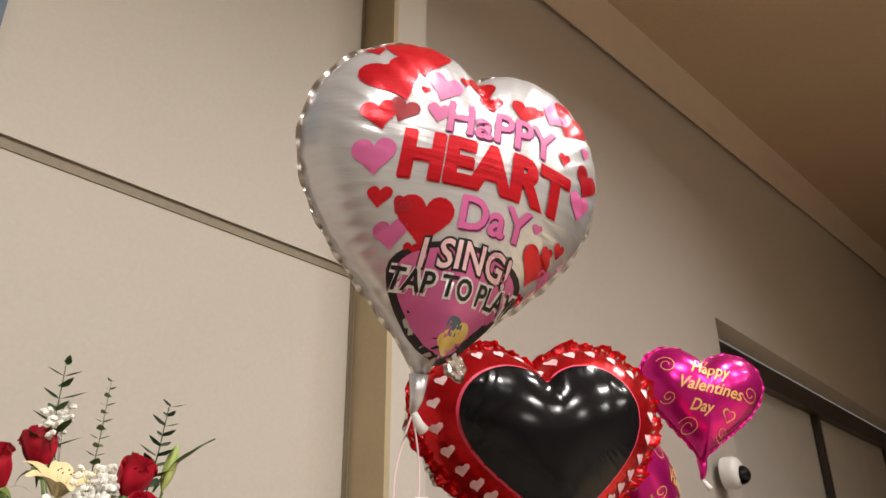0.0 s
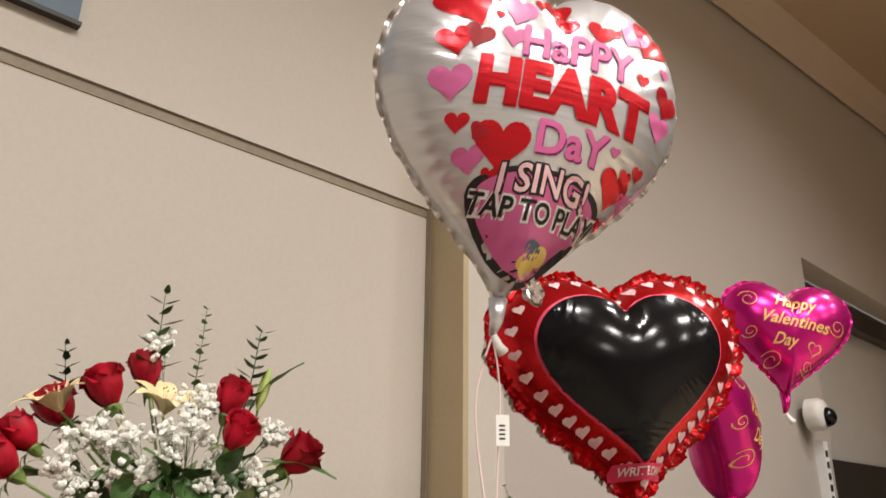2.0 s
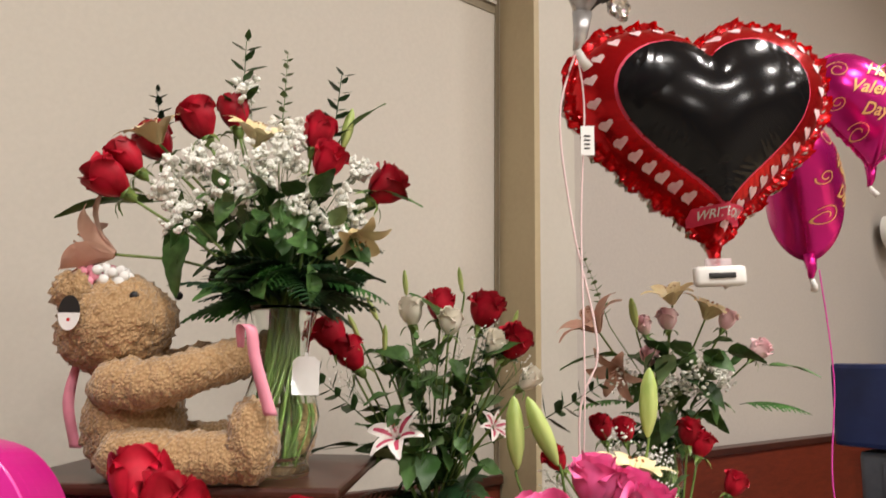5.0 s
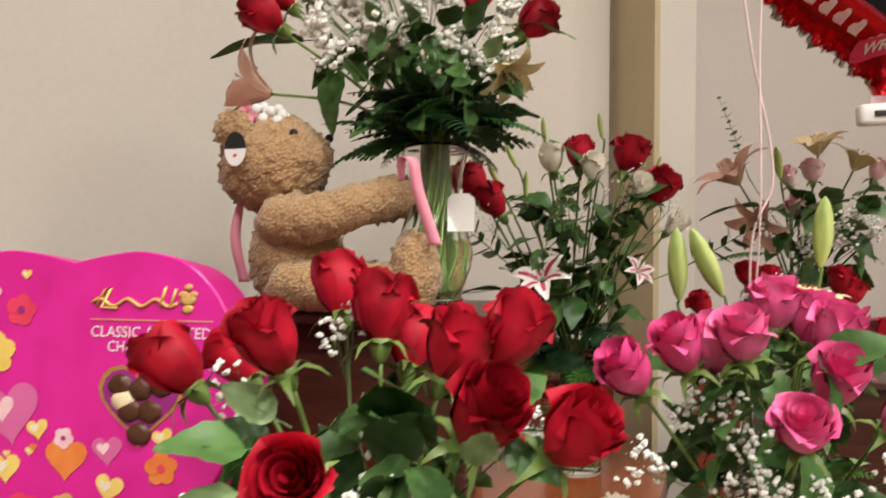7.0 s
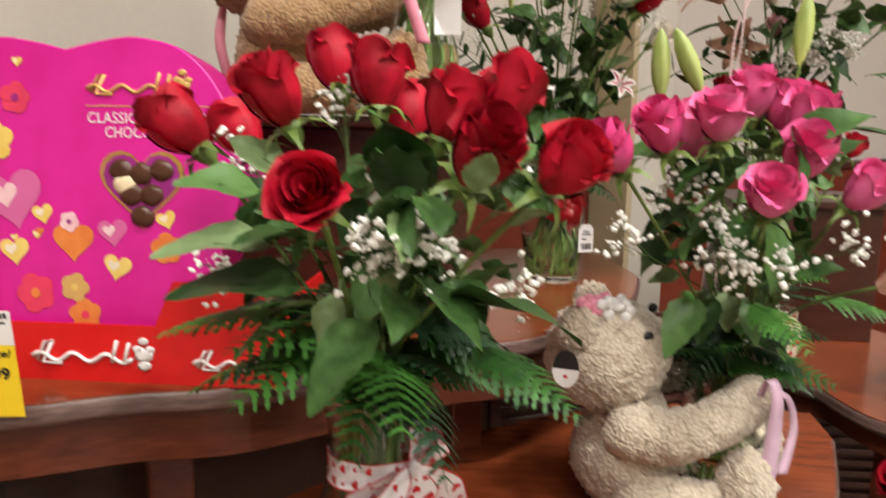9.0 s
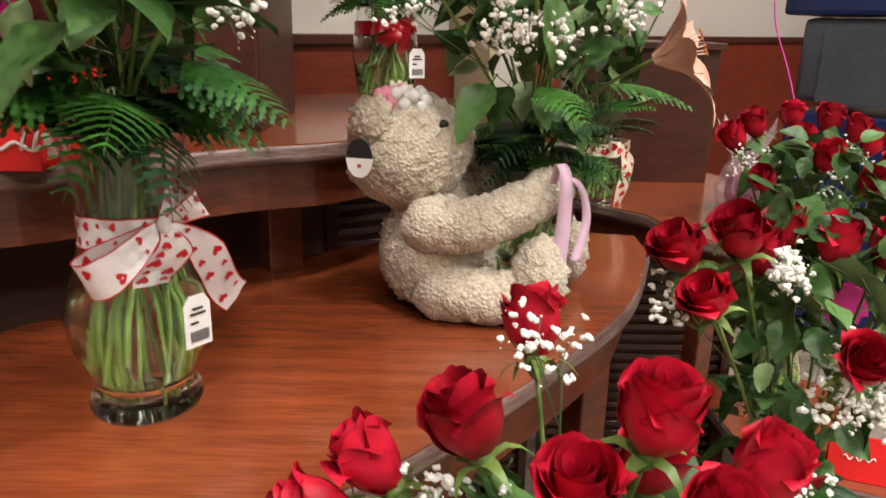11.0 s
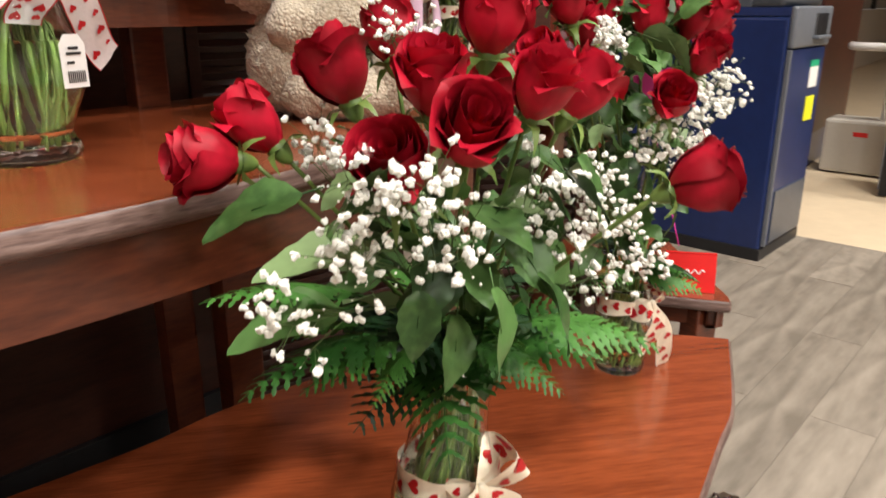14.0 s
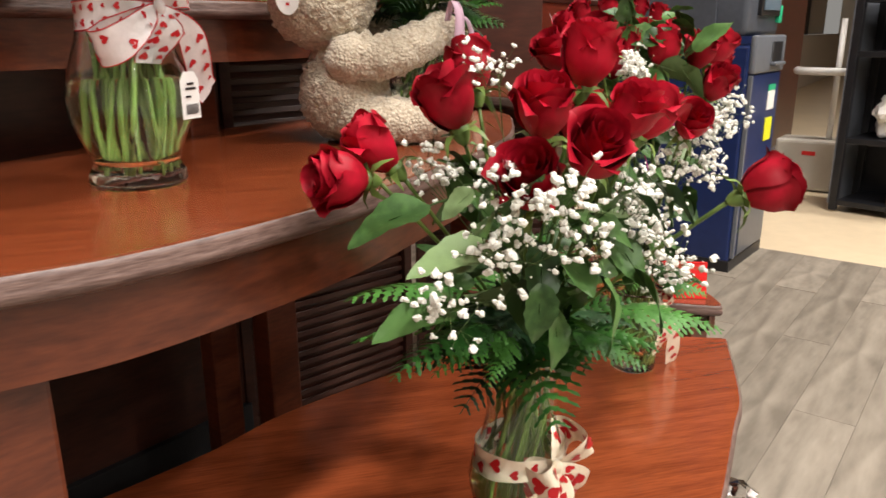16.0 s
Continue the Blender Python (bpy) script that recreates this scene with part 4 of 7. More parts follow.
def bouquet(name, label, base, profile, roses, seed, vase_k=1.0, rose_mat="red_rose", leaves=26, ferns=14, sprays=12, lilies=(), buds=(), extra=(),
            ribbon=None, tag=None, leaf_r=0.12, spray_at=None, rose_size=1.0, spray_per=26, pale=0.1, fern_drop=0.0, spray_spread=0.03, dark=False, stems=26, crown=None, per_rose=None, size=0.0042, fern_k=1.0):
    """A glass vase with stems, roses, leaves, ferns and white sprays. Flower places are in world metres."""
    rng = random.Random(seed)
    base = Vector(base)
    ob = thing(name, label, "bouquet", Matrix.Translation(base))
    top = vase(ob, profile, vase_k)
    neck = Vector((0, 0, top))
    rloc = [Vector(r[:3]) - base for r in roses]
    zc = sum((p.z for p in rloc), 0.0) / max(1, len(rloc))
    cxy = sum((Vector((p.x, p.y, 0)) for p in rloc), Vector()) / max(1, len(rloc))
    head = Vector(crown) - base if crown else Vector((cxy.x * 0.6, cxy.y * 0.6, top + (zc - top) * 0.45))
    # stems in the vase and up to the flowers
    for i, p in enumerate(rloc):
        d = (p - head * 0.9 - Vector((0, 0, top * 0.25)))
        d = (d.normalized() + Vector((0, 0, 0.55))).normalized()
        if len(roses[i]) > 3:
            d = Vector(roses[i][3:6]).normalized()
        mat = (per_rose or {}).get(i, rose_mat)
        spin = rng.uniform(0, 6.28)
        k = rose_size * rng.uniform(0.92, 1.1)
        v = 4 if len(roses[i]) > 3 else rng.choice((0, 1, 2, 3, 1))
        k *= 0.74 if mat == "white_rose" else 0.9 if mat == "pale_rose" else 1.0
        k *= roses[i][6] if len(roses[i]) > 6 else 0.92 if v == 4 else 1.0
        at = Matrix.Translation(p - d * 0.026 * k) @ up_to(d, spin) @ Matrix.Diagonal((k * rng.uniform(0.92, 1.04), k * rng.uniform(0.92, 1.04), k * 1.06, 1))
        r = part("rose", ROSES[mat][v], None, ob, "hot pink rose" if mat == "pink_rose" else "cream rose" if mat == "white_rose" else "pale pink rose" if mat == "pale_rose" else "red rose", at=at)
        part("calyx", CALYX, None, r)
        foot = p - d * 0.036 * k
        a = rng.uniform(0, 6.28)
        rr = profile[0][0] * vase_k * 0.55
        bot = Vector((rr * math.cos(a), rr * math.sin(a), 0.02))
        mid = Vector((0.015 * math.cos(a + 2.5), 0.015 * math.sin(a + 2.5), top * 0.9))
        bm = bmesh.new()
        tube(bm, spline([bot, mid, mid.lerp(foot, 0.5) + Vector((0, 0, 0.02)), foot], 4), 0.0027, 6)
        part("stem", bm, "stem", ob)
    bm = bmesh.new()
    for k in range(stems):
        a = rng.uniform(0, 6.28)
        rr = profile[0][0] * vase_k * rng.uniform(0.2, 0.85)
        rb = max(q[0] for q in profile) * vase_k * rng.uniform(0.25, 0.84)
        rn = min(q[0] for q in profile) * vase_k * rng.uniform(0.2, 0.8)
        tube(bm, spline([(rr * math.cos(a), rr * math.sin(a), 0.018), (rb * math.cos(a + 0.3), rb * math.sin(a + 0.3), top * 0.36), (rn * math.cos(a + 0.9), rn * math.sin(a + 0.9), top * 0.68), (rn * math.cos(a + 1.4), rn * math.sin(a + 1.4), top * 1.1)], 3), rng.uniform(0.0022, 0.0045), 6)
    part("stem", bm, "stem", ob)
    # foliage
    for k in range(int(leaves * 3.0)):
        a = k * 2.4 + rng.uniform(-0.4, 0.4)
        f = rng.random() ** 0.8
        lo = neck + Vector((0, 0, 0.01))
        c = lo.lerp(head, 0.2 + 1.6 * f) + Vector((math.cos(a), math.sin(a), 0)) * leaf_r * (0.1 + 0.75 * rng.random()) * (0.6 + 0.4 * f)
        d = Vector((math.cos(a) * 0.6, math.sin(a) * 0.6, rng.uniform(-1.0, 0.9)))
        m = "leaf_pale" if rng.random() < pale else "leaf"
        s = rng.uniform(0.62, 1.08)
        part("leaf", rng.choice(LEAVES[m]), None, ob, at=Matrix.Translation(c) @ along(d, rng.uniform(-0.9, 0.9)) @ Matrix.Scale(s, 4))
    for k in range(ferns):
        a = k * 2.4 + 0.7 + rng.uniform(-0.3, 0.3)
        c = neck + Vector((math.cos(a), math.sin(a), 0)) * 0.02 + Vector((0, 0, rng.uniform(0.0, 0.08)))
        d = Vector((math.cos(a), math.sin(a), rng.uniform(-0.1, 0.6) - fern_drop))
        fm = FERNS[2] if dark and rng.random() < 0.7 else rng.choice(FERNS[:2] + [FERNS[2]])
        part("fern_frond", fm, None, ob, at=Matrix.Translation(c) @ along(d, rng.uniform(-0.5, 0.5)) @ Matrix.Scale(fern_k * rng.uniform(0.55, 0.9), 4))
    # white sprays
    cs = []
    if spray_at:
        cs = [(Vector(p) - base, neck.lerp(head, 0.5)) for p in spray_at]
    else:
        for k in range(sprays):
            q = rng.choice(rloc)
            q2 = rng.choice(rloc)
            cs.append((q.lerp(q2, rng.uniform(0.3, 0.7)) + Vector((rng.uniform(-1, 1), rng.uniform(-1, 1), rng.uniform(-1.5, 0.2))) * 0.035, neck.lerp(head, 0.5)))
    if cs:
        bb = part("babys_breath", breath_mesh(cs, rng, int(spray_per * 1.5), size * 0.82, spray_spread), None, ob, "sprays of tiny white florets")
        bb["kind"] = "stuff"
    for kind, x, y, z, dx, dy, dz, s in lilies:
        p = Vector((x, y, z)) - base
        d = Vector((dx, dy, dz))
        part("lily", LILIES[kind], None, ob, kind + " lily", at=Matrix.Translation(p) @ up_to(d, rng.uniform(0, 1)) @ Matrix.Scale(s, 4))
        bm = bmesh.new(); tube(bm, spline([neck, neck.lerp(p, 0.5) + Vector((0, 0, 0.03)), p], 5), 0.0028, 6); part("stem", bm, "stem", ob)
    for x, y, z, dx, dy, dz, s in buds:
        p = Vector((x, y, z)) - base
        d = Vector((dx, dy, dz))
        part("lily_bud", BUD if s > 0.85 else BUD_SLIM, None, ob, "green lily bud", at=Matrix.Translation(p) @ up_to(d, 0) @ Matrix.Scale(s, 4))
        bm = bmesh.new(); tube(bm, spline([neck, neck.lerp(p, 0.6) + Vector((0, 0, 0.02)), p - d.normalized() * 0.02, p], 5), 0.0025, 6); part("stem", bm, "stem", ob)
    for kind, x, y, z, dx, dy, dz, s in extra:
        p = Vector((x, y, z)) - base
        d = Vector((dx, dy, dz)).normalized()
        if kind == "sprig":
            part("sprig", rng.choice(SPRIGS), None, ob, at=Matrix.Translation(p) @ up_to(d, rng.uniform(0, 6)) @ Matrix.Scale(s, 4))
            bm = bmesh.new(); tube(bm, [neck.lerp(head, 0.6), p], 0.0015, 5); part("stem", bm, "stem", ob)
        elif kind == "eucalyptus":
            part("sprig", EUCALYPTUS, None, ob, "grey-green eucalyptus sprig", at=Matrix.Translation(p) @ up_to(d, 0.4) @ Matrix.Scale(s, 4))
            bm = bmesh.new(); tube(bm, [neck.lerp(head, 0.6), p], 0.0015, 5); part("stem", bm, "stem", ob)
        elif kind == "fern":
            part("fern_frond", FERNS[0], None, ob, at=Matrix.Translation(p) @ along(d, 0.1) @ Matrix.Scale(s * 0.72, 4))
        elif kind == "leaf":
            part("leaf", LEAVES["leaf"][1], None, ob, at=Matrix.Translation(p) @ along(d, -0.3) @ Matrix.Scale(s, 4))
        elif kind == "pale":
            part("leaf", LEAVES["leaf_pale"][1], None, ob, at=Matrix.Translation(p) @ along(d, -0.3) @ Matrix.Scale(s, 4))
        else:
            part("leaf", LONG_LEAF, None, ob, at=Matrix.Translation(p) @ along(d, 0.2) @ Matrix.Scale(s, 4))
    if ribbon:
        z, mat, face, loops, tails, size_ = ribbon
        r = np.interp(z, [q[1] * vase_k for q in profile], [q[0] * vase_k for q in profile])
        knot, out, side = bow(ob, z, float(r), mat, face, size_, loops, tails, 0.032 * size_ ** 0.5)
        if tag:
            hang_tag(ob, knot + side * tag[0] + Vector((0, 0, tag[1])) + out * tag[2], out, side)
    return ob


# ---- bouquets on the tables ----
bouquet("red_rose_bouquet", "red roses in a clear glass vase with white heart-print bow", (-0.408, 0.865, Z_MID), VASE_A,
        [(-0.609, 0.8, 1.556), (-0.484, 0.75, 1.589), (-0.406, 0.88, 1.611), (-0.404, 0.6, 1.506, 0.1, -1, 0.5, 0.74), (-0.274, 0.71, 1.536), (-0.315, 0.83, 1.577),
         (-0.259, 0.85, 1.59), (-0.197, 0.69, 1.527), (-0.473, 0.95, 1.631), (-0.385, 0.95, 1.57), (-0.58, 0.9, 1.548)], 11, 1.45, leaves=34, ferns=30, rose_size=1.38,
        spray_at=[(-0.462, 0.9, 1.597), (-0.363, 0.66, 1.468), (-0.341, 0.68, 1.444), (-0.378, 0.66, 1.442), (-0.585, 0.8, 1.405), (-0.233, 0.75, 1.399),
                  (-0.563, 0.85, 1.519), (-0.227, 0.85, 1.502), (-0.362, 0.72, 1.493), (-0.317, 0.7, 1.451)], spray_per=26, spray_spread=0.026, size=0.0058, pale=0.2, leaf_r=0.2, fern_k=1.2, crown=(-0.385, 0.82, 1.42),
        extra=[("leaf", -0.44, 0.68, 1.41, -1, -0.4, 0.35, 1.3), ("leaf", -0.3, 0.7, 1.4, 1, -0.3, 0.2, 1.4), ("leaf", -0.34, 0.7, 1.42, 0.7, -0.5, -0.1, 1.2), ("pale", -0.47, 0.68, 1.45, -0.8, -0.5, 0.3, 1.1),
               ("pale", -0.41, 0.7, 1.4, -0.3, -0.3, -1, 0.8), ("leaf", -0.33, 0.75, 1.5, -0.2, -0.3, 0.9, 1.1), ("leaf", -0.37, 0.68, 1.38, -0.6, -0.6, -0.5, 1.1), ("fern", -0.45, 0.74, 1.37, -1, -0.3, 0.1, 1.1), ("fern", -0.29, 0.72, 1.35, 1, -0.5, -0.2, 1.0)],
        ribbon=(0.243, "ribbon_white", -0.65, ((203, 0.07), (32, 0.05)), ((-46, 0.12), (-95, 0.055)), 1.32), tag=(0.02, -0.115, 0.025), fern_drop=0.25)
bouquet("pink_rose_bouquet", "hot pink roses and lilies in glass vase held by bear", (0.125, 1.32, Z_MID), VASE_B,
        [(-0.12, 1.05, 1.526), (-0.052, 1.08, 1.555), (0.026, 1.08, 1.571), (0.099, 1.2, 1.605), (0.13, 1.05, 1.523), (0.07, 0.98, 1.477, -0.1, -0.6, 0.8, 0.85), (0.163, 1.15, 1.57),
         (0.147, 1.2, 1.585), (0.005, 1.15, 1.548), (0.22, 1.08, 1.476)], 12, 1.5, "pink_rose", leaves=26, ferns=26, rose_size=1.35, leaf_r=0.15, crown=(0.08, 1.2, 1.38),
        spray_at=[(-0.108, 1.05, 1.413), (0.037, 1.02, 1.388), (0.058, 1.02, 1.374), (0.042, 1.1, 1.448), (-0.028, 1.12, 1.467), (0.016, 1.12, 1.476), (0.115, 1.05, 1.377), (0.2, 1.05, 1.411), (0.04, 1.1, 1.39)], spray_per=26, spray_spread=0.028, size=0.0062,
        lilies=[("cream", 0.171, 1.3, 1.59, 0.2, -0.1, 1, 0.9), ("peach", 0.25, 1.08, 1.345, 0.95, -0.35, 0.4, 1.25)], buds=[(-0.005, 1.38, 1.6, -0.05, 0, 1, 1.45), (0.062, 1.37, 1.61, -0.45, 0, 1, 1.45), (0.21, 1.35, 1.66, 0.05, 0, 1, 1.35)],
        extra=[("fern", 0.1, 1.15, 1.3, 0.4, -0.9, -0.1, 1.0), ("fern", 0.2, 1.2, 1.3, 1, -0.3, 0.0, 1.1), ("long", 0.2, 1.25, 1.55, 1, -0.2, 0.3, 1.0), ("leaf", 0.03, 1.16, 1.3, -0.6, -0.6, -0.6, 1.1)], fern_drop=0.05)
bouquet("mixed_lily_bouquet", "red roses, pale lilies and white florets in tall glass vase", (-0.44, 1.46, Z_RISER), VASE_A,
        [(-0.593, 1.38, 2.217), (-0.701, 1.33, 2.131), (-0.715, 1.3, 2.086), (-0.257, 1.47, 2.112), (-0.355, 1.4, 2.143), (-0.386, 1.45, 2.213), (-0.691, 1.42, 2.186), (-0.568, 1.5, 2.269)],
        13, 1.25, leaves=44, ferns=34, rose_size=1.34, leaf_r=0.23, fern_k=1.25, dark=True, crown=(-0.46, 1.45, 2.0), pale=0.05, fern_drop=-0.05,
        spray_at=[(-0.598, 1.36, 2.138), (-0.533, 1.35, 2.147), (-0.473, 1.36, 2.124), (-0.55, 1.36, 2.077), (-0.427, 1.4, 2.191), (-0.616, 1.36, 2.026), (-0.356, 1.42, 2.025),
                  (-0.318, 1.43, 2.058), (-0.555, 1.5, 2.317), (-0.315, 1.5, 2.167), (-0.508, 1.36, 2.057), (-0.439, 1.38, 2.144), (-0.392, 1.42, 2.077), (-0.645, 1.36, 2.106)], spray_per=40, spray_spread=0.028, size=0.0098,
        lilies=[("cream", -0.676, 1.4, 2.18, -0.3, -0.4, 0.9, 1.0), ("cream", -0.5, 1.42, 2.18, 0.3, -0.3, 0.9, 1.0), ("peach", -0.73, 1.37, 1.965, -1, -0.3, 0.3, 1.25), ("cream", -0.31, 1.42, 2.02, 0.4, -0.3, -0.6, 0.9)],
        buds=[(-0.345, 1.5, 2.2, 0.2, 0, 1, 1.0)],
        extra=[("sprig", -0.71, 1.5, 2.18, -0.15, 0, 1, 1.1), ("sprig", -0.56, 1.5, 2.25, 0.05, 0, 1, 1.2), ("eucalyptus", -0.475, 1.5, 2.2, 0.05, 0, 1, 1.0), ("sprig", -0.375, 1.5, 2.18, 0.15, 0, 1, 1.35), ("long", -0.36, 1.5, 2.2, 0.5, 0, 1, 1.0),
               ("long", -0.68, 1.4, 2.07, -1, -0.2, 0.1, 1.25), ("long", -0.3, 1.45, 2.1, 1, 0, 0.1, 0.9), ("fern", -0.36, 1.4, 1.92, 1, -0.2, -0.1, 1.0), ("leaf", -0.6, 1.36, 2.0, -0.3, -0.3, -1, 1.2)])
bouquet("red_white_bouquet", "red and cream roses with lilies, red ribbon on the vase", (-0.17, 1.78, Z_TOP), VASE_B,
        [(-0.395, 1.7, 1.832), (-0.058, 1.72, 1.889), (0.003, 1.68, 1.818), (-0.161, 1.8, 1.905), (-0.351, 1.7, 1.789), (-0.224, 1.74, 1.886), (-0.134, 1.7, 1.862), (-0.039, 1.66, 1.817), (0.035, 1.7, 1.742)],
        14, 1.5, per_rose={5: "white_rose", 6: "white_rose", 7: "white_rose", 8: "white_rose"}, leaves=44, ferns=26, rose_size=1.45, leaf_r=0.17, dark=True, pale=0.08, crown=(-0.17, 1.75, 1.64), sprays=5, spray_per=12, size=0.003,
        lilies=[("white", -0.24, 1.66, 1.62, -0.3, -0.8, 0.7, 0.85), ("white", -0.04, 1.72, 1.64, 0.5, -0.8, 0.5, 0.5)],
        buds=[(-0.239, 1.78, 1.93, -0.1, 0, 1, 0.8), (-0.11, 1.8, 1.94, -0.15, 0, 1, 0.8), (-0.3, 1.75, 1.87, -0.5, 0, 1, 0.8), (-0.34, 1.74, 1.83, -0.5, 0, 1, 0.8), (-0.279, 1.72, 1.8, 0, 0, 1, 0.8), (0.004, 1.8, 1.85, 0.3, 0, 1, 0.7)],
        extra=[("leaf", -0.14, 1.74, 1.85, -0.5, 0, 1, 1.3), ("sprig", -0.32, 1.7, 1.66, -0.7, -0.1, 0.6, 1.2), ("sprig", 0.05, 1.7, 1.65, 0.8, 0, 0.5, 1.2), ("sprig", -0.2, 1.66, 1.7, 0, -0.3, 1, 1.0), ("sprig", -0.08, 1.66, 1.7, 0.2, -0.2, 1, 1.0), ("long", -0.33, 1.7, 1.6, -1, 0, 0.05, 1.2)],
        ribbon=(0.19, "red_satin", -1.2, ((170, 0.05), (20, 0.05)), ((-60, 0.06), (-120, 0.05)), 1.0), tag=(0.05, -0.08, 0.0))
bouquet("pale_lily_bouquet", "pale pink roses and peach lilies with white sprays and fern", (0.46, 2.3, 1.35), VASE_B,
        [(0.36, 2.05, 1.875), (0.435, 2.1, 1.895), (0.365, 2.0, 1.795), (0.59, 2.1, 1.895), (0.635, 2.0, 1.815)], 15, 1.2, "pale_rose", leaves=22, ferns=22, rose_size=1.15, leaf_r=0.16, crown=(0.45, 2.1, 1.7),
        spray_at=[(0.495, 2.0, 1.779), (0.43, 2.0, 1.738), (0.559, 2.0, 1.739), (0.298, 2.0, 1.737), (0.39, 2.0, 1.71), (0.47, 2.0, 1.73), (0.53, 2.0, 1.77)], spray_per=46, size=0.0062, spray_spread=0.032,
        lilies=[("peach", 0.245, 2.05, 1.86, -0.6, -0.2, 0.8, 1.2), ("cream", 0.455, 2.12, 1.94, -0.2, -0.3, 1, 1.1), ("cream", 0.54, 2.12, 1.9, 0.4, -0.3, 1, 1.1), ("peach", 0.29, 2.0, 1.77, -0.5, -0.5, -0.4, 0.9)],
        buds=[(0.335, 2.02, 1.87, -0.15, 0, 1, 0.95)], extra=[("long", 0.28, 2.0, 1.8, -1, -0.3, 0.1, 1.2), ("long", 0.66, 2.0, 1.78, 1, -0.2, 0.1, 0.9), ("eucalyptus", 0.28, 2.1, 1.88, -0.35, 0, 1, 1.1), ("fern", 0.32, 2.05, 1.68, -1, -0.4, 0.1, 1.2), ("fern", 0.6, 2.05, 1.68, 1, -0.4, 0.1, 1.2)])
bouquet("small_rose_bouquet", "red roses in slim glass vase with cream heart-print ribbon", (0.36, 1.9, Z_SIDE), VASE_B,
        [(0.207, 1.8, 1.633), (0.267, 1.85, 1.625), (0.415, 1.85, 1.621), (0.1, 1.75, 1.57), (0.51, 1.85, 1.509), (0.439, 1.85, 1.596)], 16, 1.15, leaves=22, ferns=12, rose_size=1.1, leaf_r=0.13, sprays=6,
        ribbon=(0.15, "ribbon_cream", -0.7, ((20, 0.035), (160, 0.03)), ((-75, 0.15), (-60, 0.12)), 1.15))
bouquet("red_rose_bouquet", "dozen red roses in flared glass vase with cream heart-print bow", (0.115, 0.67, Z_LOW), VASE_A,
        [(-0.15, 0.585, 0.965, -1, -0.25, 0.15), (-0.103, 0.62, 0.994), (-0.017, 0.6, 1.048), (0.064, 0.5, 1.046), (0.079, 0.4, 1.017, 0.05, -0.75, 0.7), (0.018, 0.42, 0.983), (0.125, 0.52, 1.101), (0.162, 0.48, 1.04),
         (0.235, 0.56, 1.03), (0.144, 0.58, 1.025), (0.285, 0.4, 0.967, 0.9, -0.2, 0.35), (0.057, 0.75, 1.078)], 17, 1.35, leaves=26, ferns=20, rose_size=1.32, leaf_r=0.2, fern_k=1.4, crown=(0.09, 0.58, 0.86), fern_drop=0.0, pale=0.12,
        spray_at=[(-0.01, 0.4, 0.977), (-0.03, 0.4, 0.915), (-0.064, 0.4, 0.868), (0.027, 0.36, 0.984), (0.006, 0.4, 0.918), (0.056, 0.36, 0.942), (-0.045, 0.6, 0.96), (0.0, 0.57, 0.97), (0.073, 0.7, 1.083),
                  (0.168, 0.45, 0.947), (0.185, 0.45, 0.92), (0.227, 0.45, 0.856)], spray_per=27, spray_spread=0.036, size=0.0064,
        extra=[("leaf", -0.06, 0.53, 0.94, -1, -0.2, -0.05, 1.1), ("pale", 0.0, 0.46, 0.9, -1, -0.3, 0.25, 1.15), ("leaf", 0.1, 0.4, 0.88, 0.35, -0.4, -1, 0.9), ("leaf", 0.04, 0.43, 0.87, -0.1, -0.4, -1, 0.75), ("leaf", 0.15, 0.43, 0.88, 0.6, -0.5, -0.7, 0.85),
               ("fern", 0.1, 0.5, 0.78, 0.9, -0.6, -0.15, 0.8), ("fern", 0.04, 0.52, 0.78, -1, -0.4, 0.0, 0.9), ("fern", 0.05, 0.53, 0.77, -0.7, -0.6, -0.35, 0.6), ("fern", 0.0, 0.55, 0.82, -1, -0.2, 0.35, 1.2), ("fern", 0.02, 0.52, 0.79, -1, -0.5, 0.1, 1.2), ("fern", 0.16, 0.52, 0.79, 1, -0.4, 0.1, 1.1), ("leaf", -0.03, 0.5, 0.83, -1, -0.3, 0.1, 1.2)],
        ribbon=(0.165, "ribbon_cream", -1.2, ((33, 0.045), (190, 0.02)), ((-62, 0.05), (-112, 0.055)), 1.8))
bouquet("red_rose_bouquet", "red roses and white sprays in glass jar with cream ribbon", (0.6, 1.19, Z_LOW), VASE_B,
        [(0.29, 1.0, 1.091), (0.319, 0.95, 1.038), (0.371, 1.0, 1.114), (0.423, 1.05, 1.072), (0.534, 1.05, 1.094), (0.512, 0.9, 0.972), (0.592, 0.95, 1.032), (0.615, 1.05, 1.087), (0.652, 1.05, 1.095), (0.482, 1.1, 1.097), (0.684, 1.1, 1.06)],
        18, 1.25, leaves=40, ferns=12, rose_size=1.32, leaf_r=0.17, crown=(0.52, 1.1, 0.9),
        spray_at=[(0.279, 1.0, 1.037), (0.451, 1.0, 1.079), (0.461, 1.0, 1.063), (0.68, 1.0, 0.955), (0.66, 1.02, 0.985), (0.543, 0.95, 0.953), (0.595, 0.95, 0.92), (0.526, 0.95, 0.891), (0.6, 0.97, 0.96),
                  (0.575, 0.95, 0.878), (0.37, 0.8, 0.83), (0.355, 0.8, 0.87), (0.489, 0.9, 0.72), (0.56, 0.93, 0.99), (0.44, 0.85, 0.8)], spray_per=36, spray_spread=0.035, size=0.0072,
        ribbon=(0.165, "ribbon_cream", -1.0, ((40, 0.04), (170, 0.03)), ((-62, 0.19), (-80, 0.1)), 1.2))
